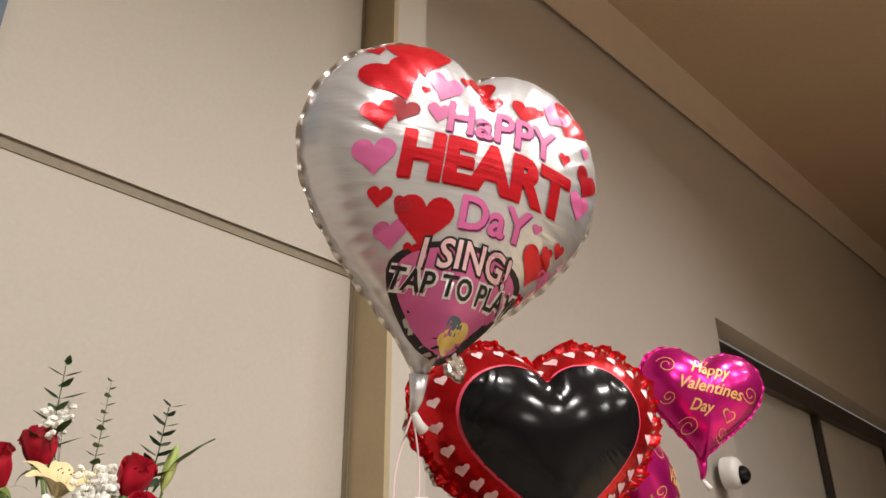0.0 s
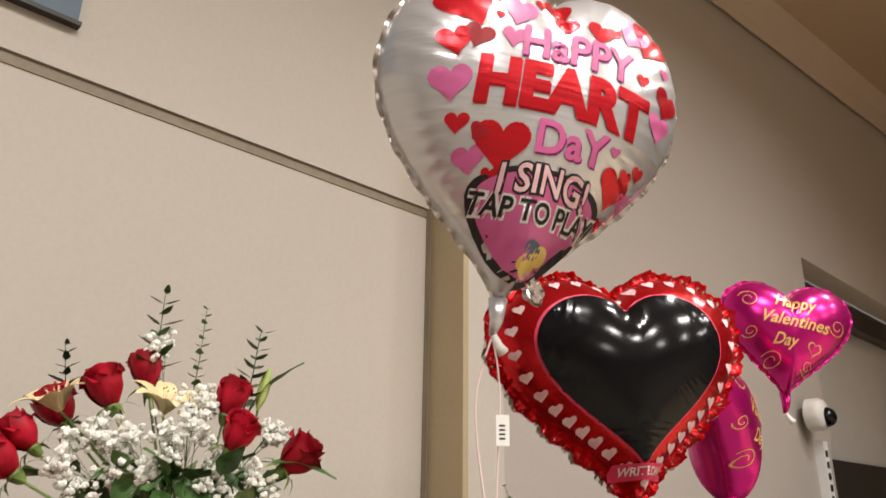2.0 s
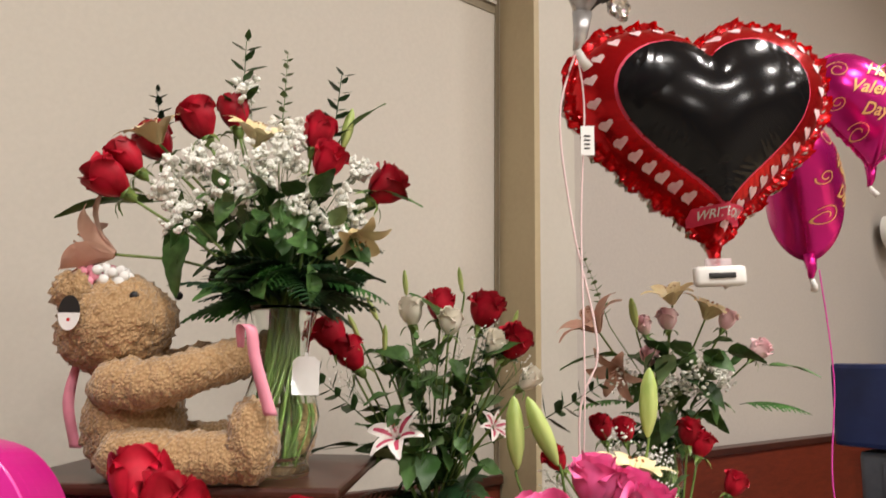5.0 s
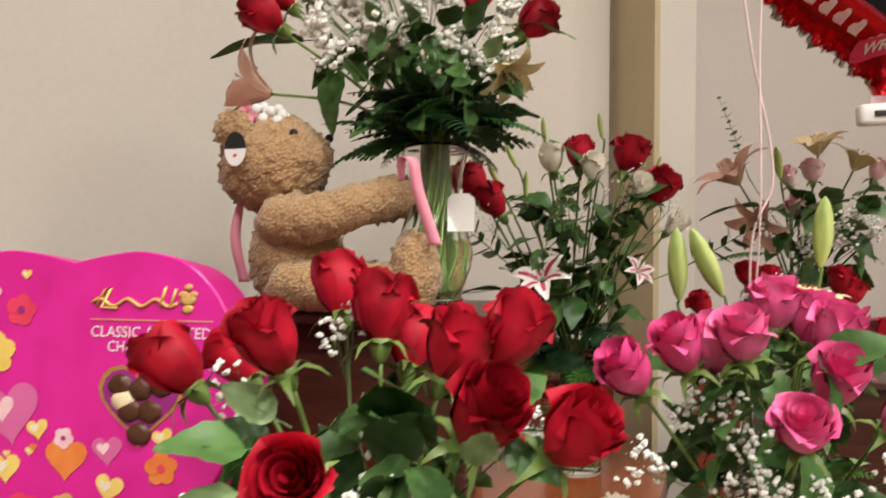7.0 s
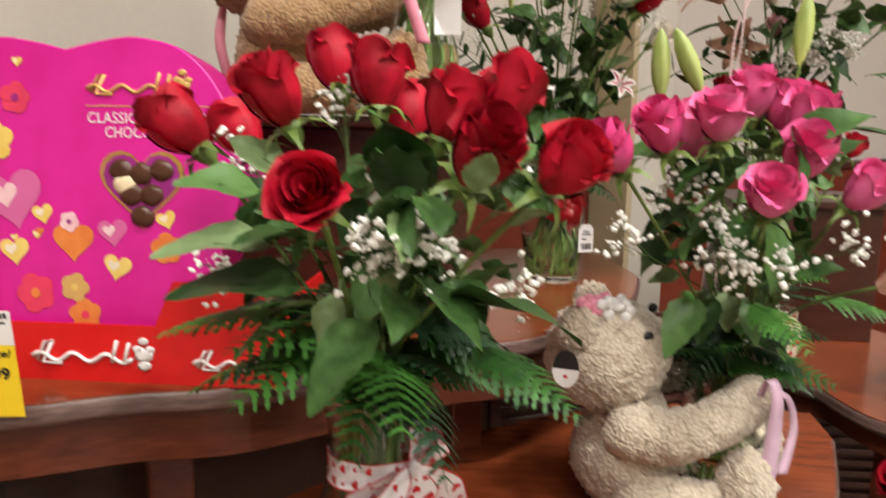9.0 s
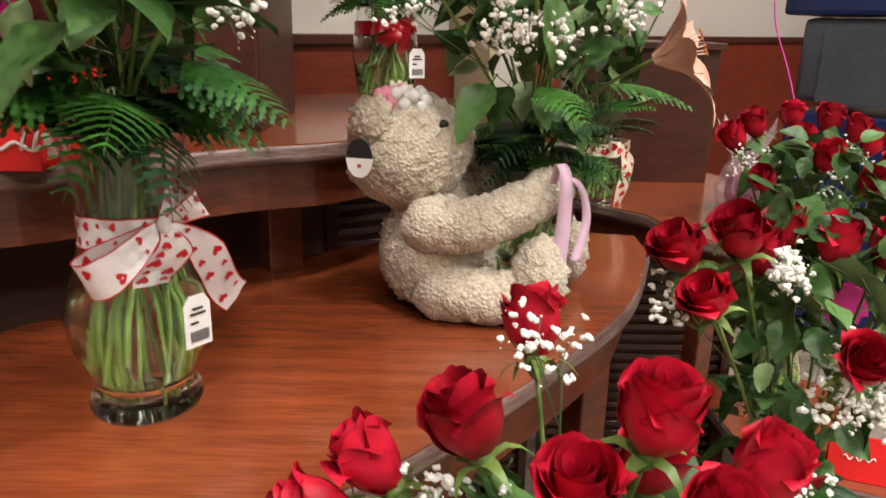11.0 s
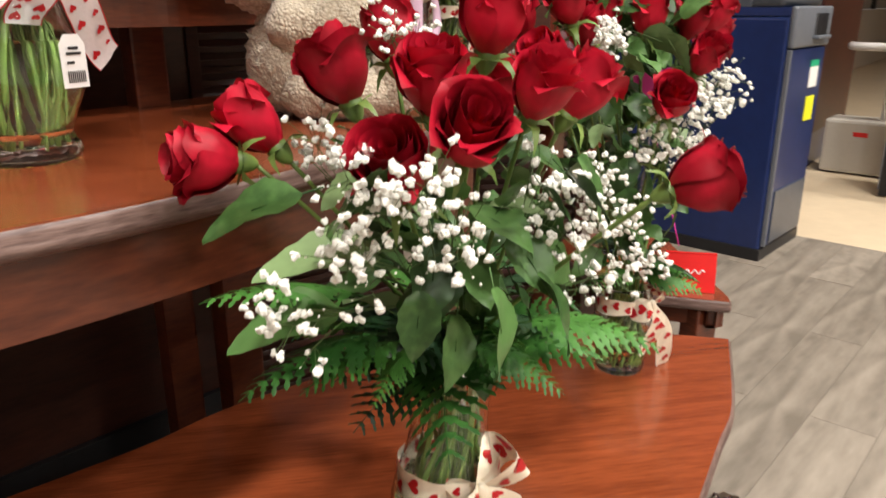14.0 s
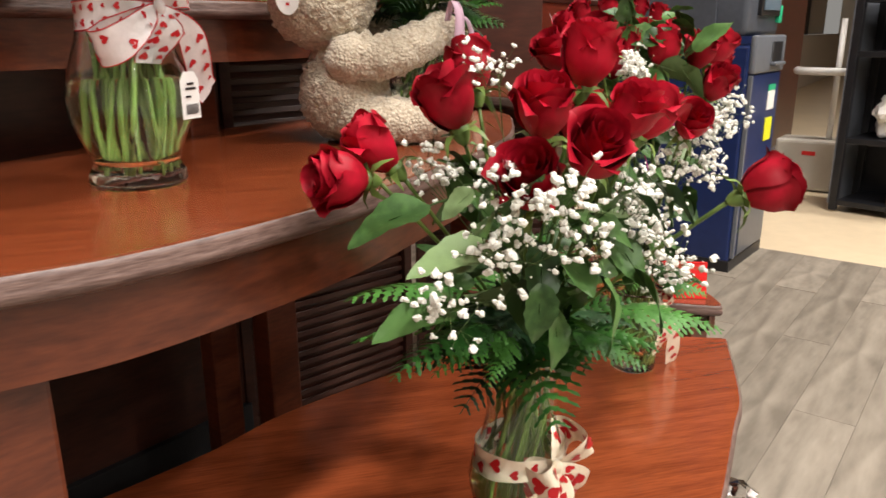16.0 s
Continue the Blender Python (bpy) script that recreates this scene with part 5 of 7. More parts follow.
bouquet("red_rose_bouquet", "full bunch of red roses with white sprays", (0.9, 1.9, 0.375), VASE_A,
        [(0.645, 1.75, 1.142), (0.688, 1.75, 1.175), (0.795, 1.8, 1.193), (0.886, 1.8, 1.182), (0.925, 1.75, 1.166), (0.816, 1.65, 1.117), (0.783, 1.7, 1.149), (0.66, 1.6, 1.075), (0.965, 1.75, 1.134), (0.961, 1.65, 1.1), (0.893, 1.6, 1.074)],
        19, 1.2, leaves=36, ferns=12, rose_size=1.25, leaf_r=0.17, crown=(0.84, 1.75, 0.95), spray_at=[(0.701, 1.7, 1.122), (0.736, 1.65, 1.091), (0.886, 1.7, 1.125), (0.664, 1.7, 1.103), (0.8, 1.6, 1.06)])


# ---- plush bears ----
def bear(name, label, at, mat, reach=0.0):
    """A sitting plush bear that reaches forward (to +x) round a vase; one mesh."""
    bm = bmesh.new()
    S = 5
    tilt = Matrix.Rotation(radians(-14), 4, "Y")
    ball(bm, (-0.02, 0.0, 0.095), 0.088, 0.092, 0.098, S)                     # body
    ball(bm, (-0.02, 0.0, 0.17), 0.066, 0.07, 0.06, S - 1)
    ball(bm, (-0.06, -0.01, 0.268), 0.1, 0.094, 0.092, S, tilt)                # head
    ball(bm, (-0.008, -0.004, 0.284), 0.055, 0.062, 0.052, S - 1)                 # muzzle
    ball(bm, (-0.12, -0.07, 0.325), 0.034, 0.024, 0.036, 4)                  # ears
    ball(bm, (-0.07, 0.075, 0.335), 0.034, 0.024, 0.036, 4)

    def limb(pts, r0, r1):
        P = spline(pts, 6)
        for i, p in enumerate(P):
            ball(bm, p, r0 + (r1 - r0) * i / (len(P) - 1), sub=3)
    limb([(-0.03, -0.085, 0.165), (0.05, -0.105, 0.17), (0.12, -0.085, 0.195), (0.17, -0.05, 0.212)], 0.043, 0.036)
    limb([(-0.01, 0.085, 0.18), (0.08, 0.12, 0.2), (0.17, 0.11, 0.22), (0.22, 0.05, 0.232)], 0.043, 0.038)
    limb([(-0.01, -0.075, 0.05), (0.06, -0.1, 0.045), (0.18 + reach, -0.105, 0.046)], 0.047, 0.042)
    limb([(0.02, 0.08, 0.05), (0.12, 0.11, 0.046), (0.24 + reach * 0.4, 0.08, 0.05)], 0.045, 0.042)
    ball(bm, (0.208 + reach, -0.11, 0.074), 0.044, 0.05, 0.074, 4)
    ball(bm, (0.265 + reach * 0.4, 0.07, 0.07), 0.036, 0.045, 0.062, 4)
    bm.normal_update()
    for v in bm.verts:
        p = v.co
        n = noise.noise(p * 90) * 0.6 + noise.noise(p * 180 + Vector((3, 1, 7))) * 0.35
        big = noise.noise(p * 18) * 0.004
        v.co = p + v.normal * (abs(n) * 0.024 - 0.004 + big)
        v.co.z = max(v.co.z, 0.002)
    ball(bm, (-0.012, -0.078, 0.318), 0.0085, 0.006, 0.0085, 3, mat=1)
    ball(bm, (0.03, 0.055, 0.33), 0.0085, sub=3, mat=1)
    for k in range(6):                                                       # small cloth flowers between the ears
        c = Vector((-0.1 + 0.026 * (k % 3), -0.06 + 0.03 * (k // 3), 0.358 - 0.004 * abs(k % 3 - 1)))
        for q in range(5):
            a = q * 1.257
            ball(bm, c + Vector((0.011 * math.cos(a), 0.004 * math.sin(a * 2), 0.011 * math.sin(a))), 0.0095, 0.005, 0.0095, 2, mat=2 if k in (0, 3, 4) else 3)
    me = mesh_of("teddy_bear", bm, [mat, "black", "ribbon_pink", "white"])
    ob = new(name, me)
    ob.matrix_basis = at
    return tagged(ob, label, "teddy bear", "plush bears")


def ear_tag(at, label):
    ob = thing("hang_tag", label, "tag", at)
    for nm, mt, y0, y1 in (("upper_half", "ink", 0.0, 0.5), ("lower_half", "white", -0.5, 0.0)):
        bm = bmesh.new()
        pts = [Vector((0.021 * math.cos(a), 0.03 * math.sin(a), 0)) for a in np.linspace(0, math.pi, 14)]
        if y0 < 0:
            pts = [-p for p in pts]
        fr = [bm.verts.new((p.x, -0.0006, p.y)) for p in pts]; bk = [bm.verts.new((p.x, 0.0006, p.y)) for p in pts]
        bm.faces.new(fr); bm.faces.new(bk[::-1])
        for i in range(len(pts)):
            bm.faces.new((fr[i], bk[i], bk[(i + 1) % len(pts)], fr[(i + 1) % len(pts)]))
        part(nm, bm, mt, ob, smooth=False)
    bm = bmesh.new(); quad(bm, (-0.003, -0.001, -0.014), (0.003, -0.001, -0.014), (0.003, -0.001, -0.009), (-0.003, -0.001, -0.009))
    part("print", bm, "red_ink", ob, smooth=False)
    return ob


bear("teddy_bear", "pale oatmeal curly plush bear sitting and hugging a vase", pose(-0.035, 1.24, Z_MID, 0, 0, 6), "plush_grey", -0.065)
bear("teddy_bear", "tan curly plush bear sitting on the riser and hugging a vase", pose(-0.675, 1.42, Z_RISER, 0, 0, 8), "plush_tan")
ear_tag(pose(-0.165, 1.13, 1.19, 0, 0, -14), "oval black and white paper tag on the pale bear's ear")
ear_tag(pose(-0.765, 1.295, 1.855, 0, 0, -8), "oval black and white paper tag on the tan bear's ear")


def ribbon_strip(name, label, pts, width, mat, wdir, category="ribbon"):
    bm = bmesh.new()
    prev = None
    W = Vector(wdir).normalized()
    run = spline(pts, 8)
    for i, p in enumerate(run):
        f = i / (len(run) - 1)
        w = W * width * (0.4 + 0.45 * f) + Vector((0, 1, 0)) * width * 0.25 * math.sin(f * 5)
        cur = [bm.verts.new(p - w), bm.verts.new(p + Vector((0, -0.002, 0))), bm.verts.new(p + w)]
        if prev:
            bm.faces.new((prev[0], prev[1], cur[1], cur[0])); bm.faces.new((prev[1], prev[2], cur[2], cur[1]))
        prev = cur
    ob = new(name, mesh_of(name, bm, mat))
    sol = ob.modifiers.new("thickness", "SOLIDIFY"); sol.thickness = 0.0008
    return tagged(ob, label, category)


ribbon_strip("satin_ribbon", "lilac satin ribbon hanging from the pale bear's paw", [(0.135, 1.16, 1.15), (0.14, 1.14, 1.185), (0.15, 1.13, 1.16), (0.15, 1.135, 1.08), (0.145, 1.14, 1.0)], 0.016, "ribbon_lilac", (1, 0.2, 0))
ribbon_strip("satin_ribbon", "lilac satin ribbon loop at the pale bear's paw", [(0.14, 1.15, 1.165), (0.175, 1.16, 1.15), (0.195, 1.18, 1.09), (0.18, 1.17, 1.02)], 0.013, "ribbon_lilac", (0.8, 0.5, 0))
ribbon_strip("satin_ribbon", "pink satin ribbon hanging from the tan bear's paw", [(-0.475, 1.32, 1.8), (-0.47, 1.3, 1.835), (-0.45, 1.29, 1.83), (-0.44, 1.29, 1.78), (-0.41, 1.29, 1.69)], 0.014, "ribbon_pink", (1, 0.2, 0))
ribbon_strip("satin_ribbon", "pink satin ribbon hanging behind the tan bear", [(-0.8, 1.4, 1.77), (-0.805, 1.39, 1.7), (-0.79, 1.4, 1.62)], 0.014, "ribbon_pink", (1, 0.2, 0))


def gift_tag(at, label):
    ob = thing("gift_tag", label, "tag", at)
    bm = bmesh.new()
    prof = [(-0.5, -0.5), (0.5, -0.5), (0.5, 0.3), (0.3, 0.42), (0.06, 0.42), (0.06, 0.52), (-0.06, 0.52), (-0.06, 0.42), (-0.3, 0.42), (-0.5, 0.3)]
    fr = [bm.verts.new((x * 0.05, -0.0006, y * 0.075)) for x, y in prof]; bk = [bm.verts.new((x * 0.05, 0.0006, y * 0.075)) for x, y in prof]
    bm.faces.new(fr); bm.faces.new(bk[::-1])
    for i in range(len(prof)):
        bm.faces.new((fr[i], bk[i], bk[(i + 1) % len(prof)], fr[(i + 1) % len(prof)]))
    part("card", bm, "white", ob, smooth=False)
    bm = bmesh.new(); tube(bm, [(0, 0, 0.035), (0.002, 0.01, 0.08), (0.0, 0.02, 0.12)], 0.0006, 4)
    part("string", bm, "white", ob)
    return ob


gift_tag(pose(-0.385, 1.42, 1.755, 0, 0, 0), "blank white scalloped gift tag hanging from the tall vase")


# ---- chocolate boxes ----
def decal(bm, outline, cx, cz, s, y, k=1.0, rot=0.0):
    c, sn = math.cos(rot), math.sin(rot)
    bm.faces.new([bm.verts.new((cx + (p.x * c - p.y * sn) * s * k, y, cz + (p.x * sn + p.y * c) * s)) for p in outline][::-1])


def upright_text(body, size, cx, cz, y, mat, parent, width=None, shear=0.0, bold=0.0, name="lettering"):
    bm = text_mesh(body, size, shear=shear, bold=bold, width=width)
    bmesh.ops.transform(bm, matrix=Matrix.Translation((cx, y, cz)) @ Matrix.Rotation(math.pi / 2, 4, "X"), verts=bm.verts)
    return part(name, bm, mat, parent, smooth=False)


def heart_box_outline(w, h):
    """Broad heart with rounded lobes, foot at z = 0."""
    half = spline([(0.0, 0.965 * h), (0.1 * w, 0.99 * h), (0.21 * w, 1.0 * h), (0.34 * w, 0.96 * h), (0.44 * w, 0.84 * h), (0.495 * w, 0.66 * h), (0.47 * w, 0.45 * h), (0.35 * w, 0.2 * h), (0.2 * w, 0.0), (0.0, 0.0)], 6)
    return [Vector((p.x, p.y, 0)) for p in half] + [Vector((-p.x, p.y, 0)) for p in half[-2:0:-1]]


BOX_AT = pose(-0.878, 1.0, Z_TOP + 0.012, -4, 0, 1)
def heart_box(at, printed):
    ob = thing("chocolate_box", "magenta heart-shaped chocolate box with printed hearts and flowers", "chocolate box", at, "chocolate boxes")
    o = [Vector((p.x - 0.004, p.y, 0)) for p in heart_box_outline(0.51, 0.474)]
    bm = bmesh.new()
    fr = [bm.verts.new((p.x, 0, p.y)) for p in o]; bk = [bm.verts.new((p.x, 0.02, p.y)) for p in o]
    fi = [bm.verts.new((p.x * 0.992, -0.002, 0.002 + p.y * 0.992)) for p in o]
    bm.faces.new(fi); bm.faces.new(bk[::-1])
    for i in range(len(o)):
        j = (i + 1) % len(o)
        bm.faces.new((fr[i], bk[i], bk[j], fr[j])).material_index = 1
        bm.faces.new((fi[i], fr[i], fr[j], fi[j]))
    bmesh.ops.recalc_face_normals(bm, faces=bm.faces)
    part("body", bm, ["magenta", "magenta_dark"], ob, smooth=False)
    if not printed:
        return ob
    H = heart_outline(28)
    bm = bmesh.new(); decal(bm, H, 0.105, 0.265, 0.125, -0.0035); part("window_rim", bm, "gold", ob, "gold heart-shaped window rim", smooth=False)
    bm = bmesh.new(); decal(bm, H, 0.105, 0.265, 0.112, -0.0045); part("window", bm, "plum_ink", ob, smooth=False)
    rng = random.Random(3)
    for k, (x, z) in enumerate(((0.075, 0.29), (0.105, 0.285), (0.135, 0.29), (0.09, 0.255), (0.12, 0.255), (0.105, 0.225), (0.08, 0.27))):
        bm = bmesh.new(); ball(bm, (x, -0.003, z), 0.018, 0.008, 0.016, 3)
        for v in bm.verts:
            v.co += v.normal * noise.noise(v.co * 120) * 0.0015
        part("chocolate", bm, "choc_pale" if k == 6 else "choc", ob)
    for x, z, s, m, r in ((-0.09, 0.245, 0.095, "pink_ink", 0.2), (0.0, 0.185, 0.062, "orange_ink", 0.0), (-0.09, 0.17, 0.045, "yellow_ink", 0.1), (0.06, 0.2, 0.045, "pink_ink", 0.1), (0.065, 0.15, 0.042, "yellow_ink", -0.2), (-0.045, 0.225, 0.032, "yellow_ink", 0.2),
                          (-0.18, 0.235, 0.04, "yellow_ink", -0.3), (-0.075, 0.44, 0.016, "yellow_ink", 0), (-0.055, 0.195, 0.014, "yellow_ink", 0), (-0.05, 0.2, 0.012, "orange_ink", 0), (-0.19, 0.29, 0.04, "yellow_ink", 0.2), (-0.09, 0.19, 0.012, "yellow_ink", 0), (0.14, 0.22, 0.03, "yellow_ink", 0.3), (-0.23, 0.31, 0.05, "orange_ink", 0.1), (-0.22, 0.22, 0.05, "pink_ink", 0.2)):
        bm = bmesh.new(); decal(bm, H, x, z, s, -0.0035, 1.0, r); decal(bm, H, x - s * 0.12, z + s * 0.06, s * 0.42, -0.0042, 1.0, r)
        bm.faces.ensure_lookup_table(); bm.faces[1].material_index = 1
        part("heart_print", bm, [m, "ribbon_cream" if m == "yellow_ink" else "pale_rose" if m == "pink_ink" else "orange_ink"], ob, smooth=False)
    for x, z, s, m, c in ((-0.115, 0.33, 0.036, "yellow_ink", "yellow_ink"), (-0.08, 0.39, 0.028, "coral_ink", "plum_ink"), (-0.155, 0.28, 0.028, "coral_ink", "pink_ink"), (-0.145, 0.17, 0.024, "coral_ink", "plum_ink"), (-0.06, 0.11, 0.036, "coral_ink", "orange_ink"),
                          (0.14, 0.18, 0.028, "orange_ink", "coral_ink"), (0.015, 0.08, 0.03, "orange_ink", "coral_ink"), (-0.135, 0.37, 0.026, "coral_ink", "pink_ink"), (-0.18, 0.35, 0.014, "orange_ink", "yellow_ink"), (0.0, 0.12, 0.026, "gold_ink", "yellow_ink"), (-0.005, 0.215, 0.018, "pale_rose", "plum_ink"), (-0.125, 0.415, 0.016, "pale_rose", "plum_ink")):
        s *= 0.8
        bm = bmesh.new()
        for q in range(5):
            a = q * 1.2566 + x * 30
            cx, cz = x + s * 0.55 * math.cos(a), z + s * 0.55 * math.sin(a)
            vs = [bm.verts.new((cx + s * 0.52 * math.cos(b) * rng.uniform(0.9, 1.1), -0.0034 - 0.0002 * q, cz + s * 0.5 * math.sin(b))) for b in np.linspace(0, 2 * math.pi, 11)[:-1]]
            bm.faces.new(vs[::-1])
        vs = [bm.verts.new((x + s * 0.26 * math.cos(b), -0.0048, z + s * 0.26 * math.sin(b))) for b in np.linspace(0, 2 * math.pi, 9)[:-1]]
        bm.faces.new(vs[::-1]).material_index = 1
        bmesh.ops.recalc_face_normals(bm, faces=bm.faces)
        part("flower_print", bm, [m, c], ob, smooth=False)
    upright_text("CLASSIC ASSORTED", 0.0215, 0.115, 0.362, -0.0036, "white", ob, 0.175)
    upright_text("CHOCOLATES", 0.0215, 0.112, 0.342, -0.0036, "white", ob, 0.118)
    upright_text("ASSORTED", 0.016, 0.015, 0.047, -0.0036, "white", ob, 0.066)
    bm = bmesh.new(); quad(bm, (0.025, -0.0036, 0.3785), (0.205, -0.0036, 0.3785), (0.205, -0.0036, 0.38), (0.025, -0.0036, 0.38)); part("rule", bm, "gold_ink", ob, smooth=False)
    # the maker's mark as plain flowing bars and a crest
    logo_mark(ob, 0.09, 0.398, -0.0038, 0.125, "gold_ink")
    return ob


def logo_mark(ob, cx, cz, y, w, mat):
    bm = bmesh.new()
    wave = [(cx - w / 2 + w * u, y, cz + 0.004 * w / 0.1 * math.sin(u * 19) + 0.004 * w / 0.1) for u in np.linspace(0, 1, 30)]
    tube(bm, wave, 0.0022 * w / 0.1, 4)
    tube(bm, [(cx - w * 0.45, y, cz), (cx - w * 0.36, y, cz + 0.18 * w), (cx - w * 0.28, y, cz + 0.2 * w), (cx - w * 0.4, y, cz - 0.02 * w), (cx - w * 0.2, y, cz - 0.02 * w)], 0.002 * w / 0.1, 4)
    tube(bm, [(cx + w * 0.3, y, cz), (cx + w * 0.36, y, cz + 0.22 * w)], 0.002 * w / 0.1, 4)
    tube(bm, [(cx + w * 0.42, y, cz), (cx + w * 0.48, y, cz + 0.2 * w)], 0.002 * w / 0.1, 4)
    for k, (dx, dz, s) in enumerate(((0.62, -0.02, 0.08), (0.62, 0.08, 0.11), (0.56, 0.14, 0.06), (0.68, 0.14, 0.06), (0.62, 0.22, 0.06))):
        ball(bm, (cx + dx * w, y, cz + dz * w), s * w, 0.0006, s * w * 0.7, 1)
    part("maker_mark", bm, mat, ob)


for k in range(4, -1, -1):
    heart_box(BOX_AT @ pose(-0.002 * k, 0.0245 * k, -0.001 * k), k == 0)

tray = thing("display_tray", "bright red cardboard display tray holding the chocolate boxes", "tray", pose(-0.878, 0.985, Z_TOP, 0, 0, 1))
bm = bmesh.new()
prof = [(-0.31, 0.0), (0.31, 0.0), (0.31, 0.15), (0.16, 0.15), (0.13, 0.085), (-0.13, 0.085), (-0.16, 0.15), (-0.31, 0.15)]
fr = [bm.verts.new((x, -0.006, z)) for x, z in prof]; bk = [bm.verts.new((x, -0.002, z)) for x, z in prof]
bm.faces.new(fr); bm.faces.new(bk[::-1])
for i in range(len(prof)):
    bm.faces.new((fr[i], bk[i], bk[(i + 1) % 8], fr[(i + 1) % 8]))
part("front_panel", bm, "red_card", tray, smooth=False)
part("base", box_bm(0, 0.12, 0.005, 0.62, 0.24, 0.01), "red_card", tray, smooth=False)
for x in (-0.308, 0.308):
    part("side_panel", box_bm(x, 0.12, 0.06, 0.004, 0.24, 0.12), "red_card", tray, smooth=False)
logo_mark(tray, 0.02, 0.03, -0.0085, 0.15, "white")
logo_mark(tray, 0.25, 0.028, -0.0085, 0.13, "white")

price = thing("price_card", "yellow and white shelf price card hanging on the table edge", "price card", pose(-0.903, 0.845, 1.245, 6, 0, 8))
part("white_half", box_bm(0, 0, 0.062, 0.082, 0.0012, 0.045), "white", price, smooth=False)
part("yellow_half", box_bm(0, 0, -0.01, 0.082, 0.0012, 0.099), "yellow", price, smooth=False)
bm = bmesh.new()
for k in range(22):
    x = -0.004 + 0.0019 * k
    quad(bm, (x, -0.0012, 0.075), (x + 0.0009 + 0.0004 * (k % 3), -0.0012, 0.075), (x + 0.0009 + 0.0004 * (k % 3), -0.0012, 0.082), (x, -0.0012, 0.082))
for z, x0, x1 in ((0.068, -0.03, 0.034), (0.06, -0.036, -0.016), (0.055, -0.036, -0.016), (0.05, -0.036, -0.014), (-0.048, -0.02, 0.004), (-0.052, -0.036, -0.028)):
    quad(bm, (x0, -0.0012, z), (x1, -0.0012, z), (x1, -0.0012, z + 0.0028), (x0, -0.0012, z + 0.0028))
part("bar_print", bm, "ink", price, smooth=False)
upright_text("19", 0.021, -0.002, 0.052, -0.0014, "ink", price, 0.02, 0, 0.0006)
upright_text("99", 0.012, 0.017, 0.055, -0.0014, "ink", price, 0.013)
upright_text("Club Price!", 0.0145, 0.0, 0.028, -0.0014, "ink", price, 0.068, 0.25, 0.0004)
upright_text("16", 0.042, -0.012, -0.008, -0.0014, "ink", price, 0.032, 0, 0.0015)
upright_text("99", 0.022, 0.02, 0.0, -0.0014, "ink", price, 0.022, 0, 0.0008)
upright_text("SAVE", 0.0085, -0.018, -0.034, -0.0014, "ink", price, 0.018)


# ---- foil balloons ----
def radius_table(dip=1.0):
    pts = []
    for t in np.linspace(0, 2 * math.pi, 721)[:-1]:
        x = 16 * math.sin(t) ** 3
        y = (12.5 * math.cos(t) - 4.6 * dip * math.cos(2 * t) - 1.7 * math.cos(3 * t) - 0.6 * math.cos(4 * t))
        y += 1.3 * math.exp(-((min(t, 2 * math.pi - t) / 0.55) ** 2))
        pts.append((x / 32, (y + 1.0) / 32))
    ang = np.arctan2([p[1] for p in pts], [p[0] for p in pts]); r = np.hypot([p[0] for p in pts], [p[1] for p in pts])
    o = np.argsort(ang)
    return ang[o], r[o]


HEART = radius_table()
HEART_SHALLOW = radius_table(0.66)
HEART_BROAD = radius_table(0.86)


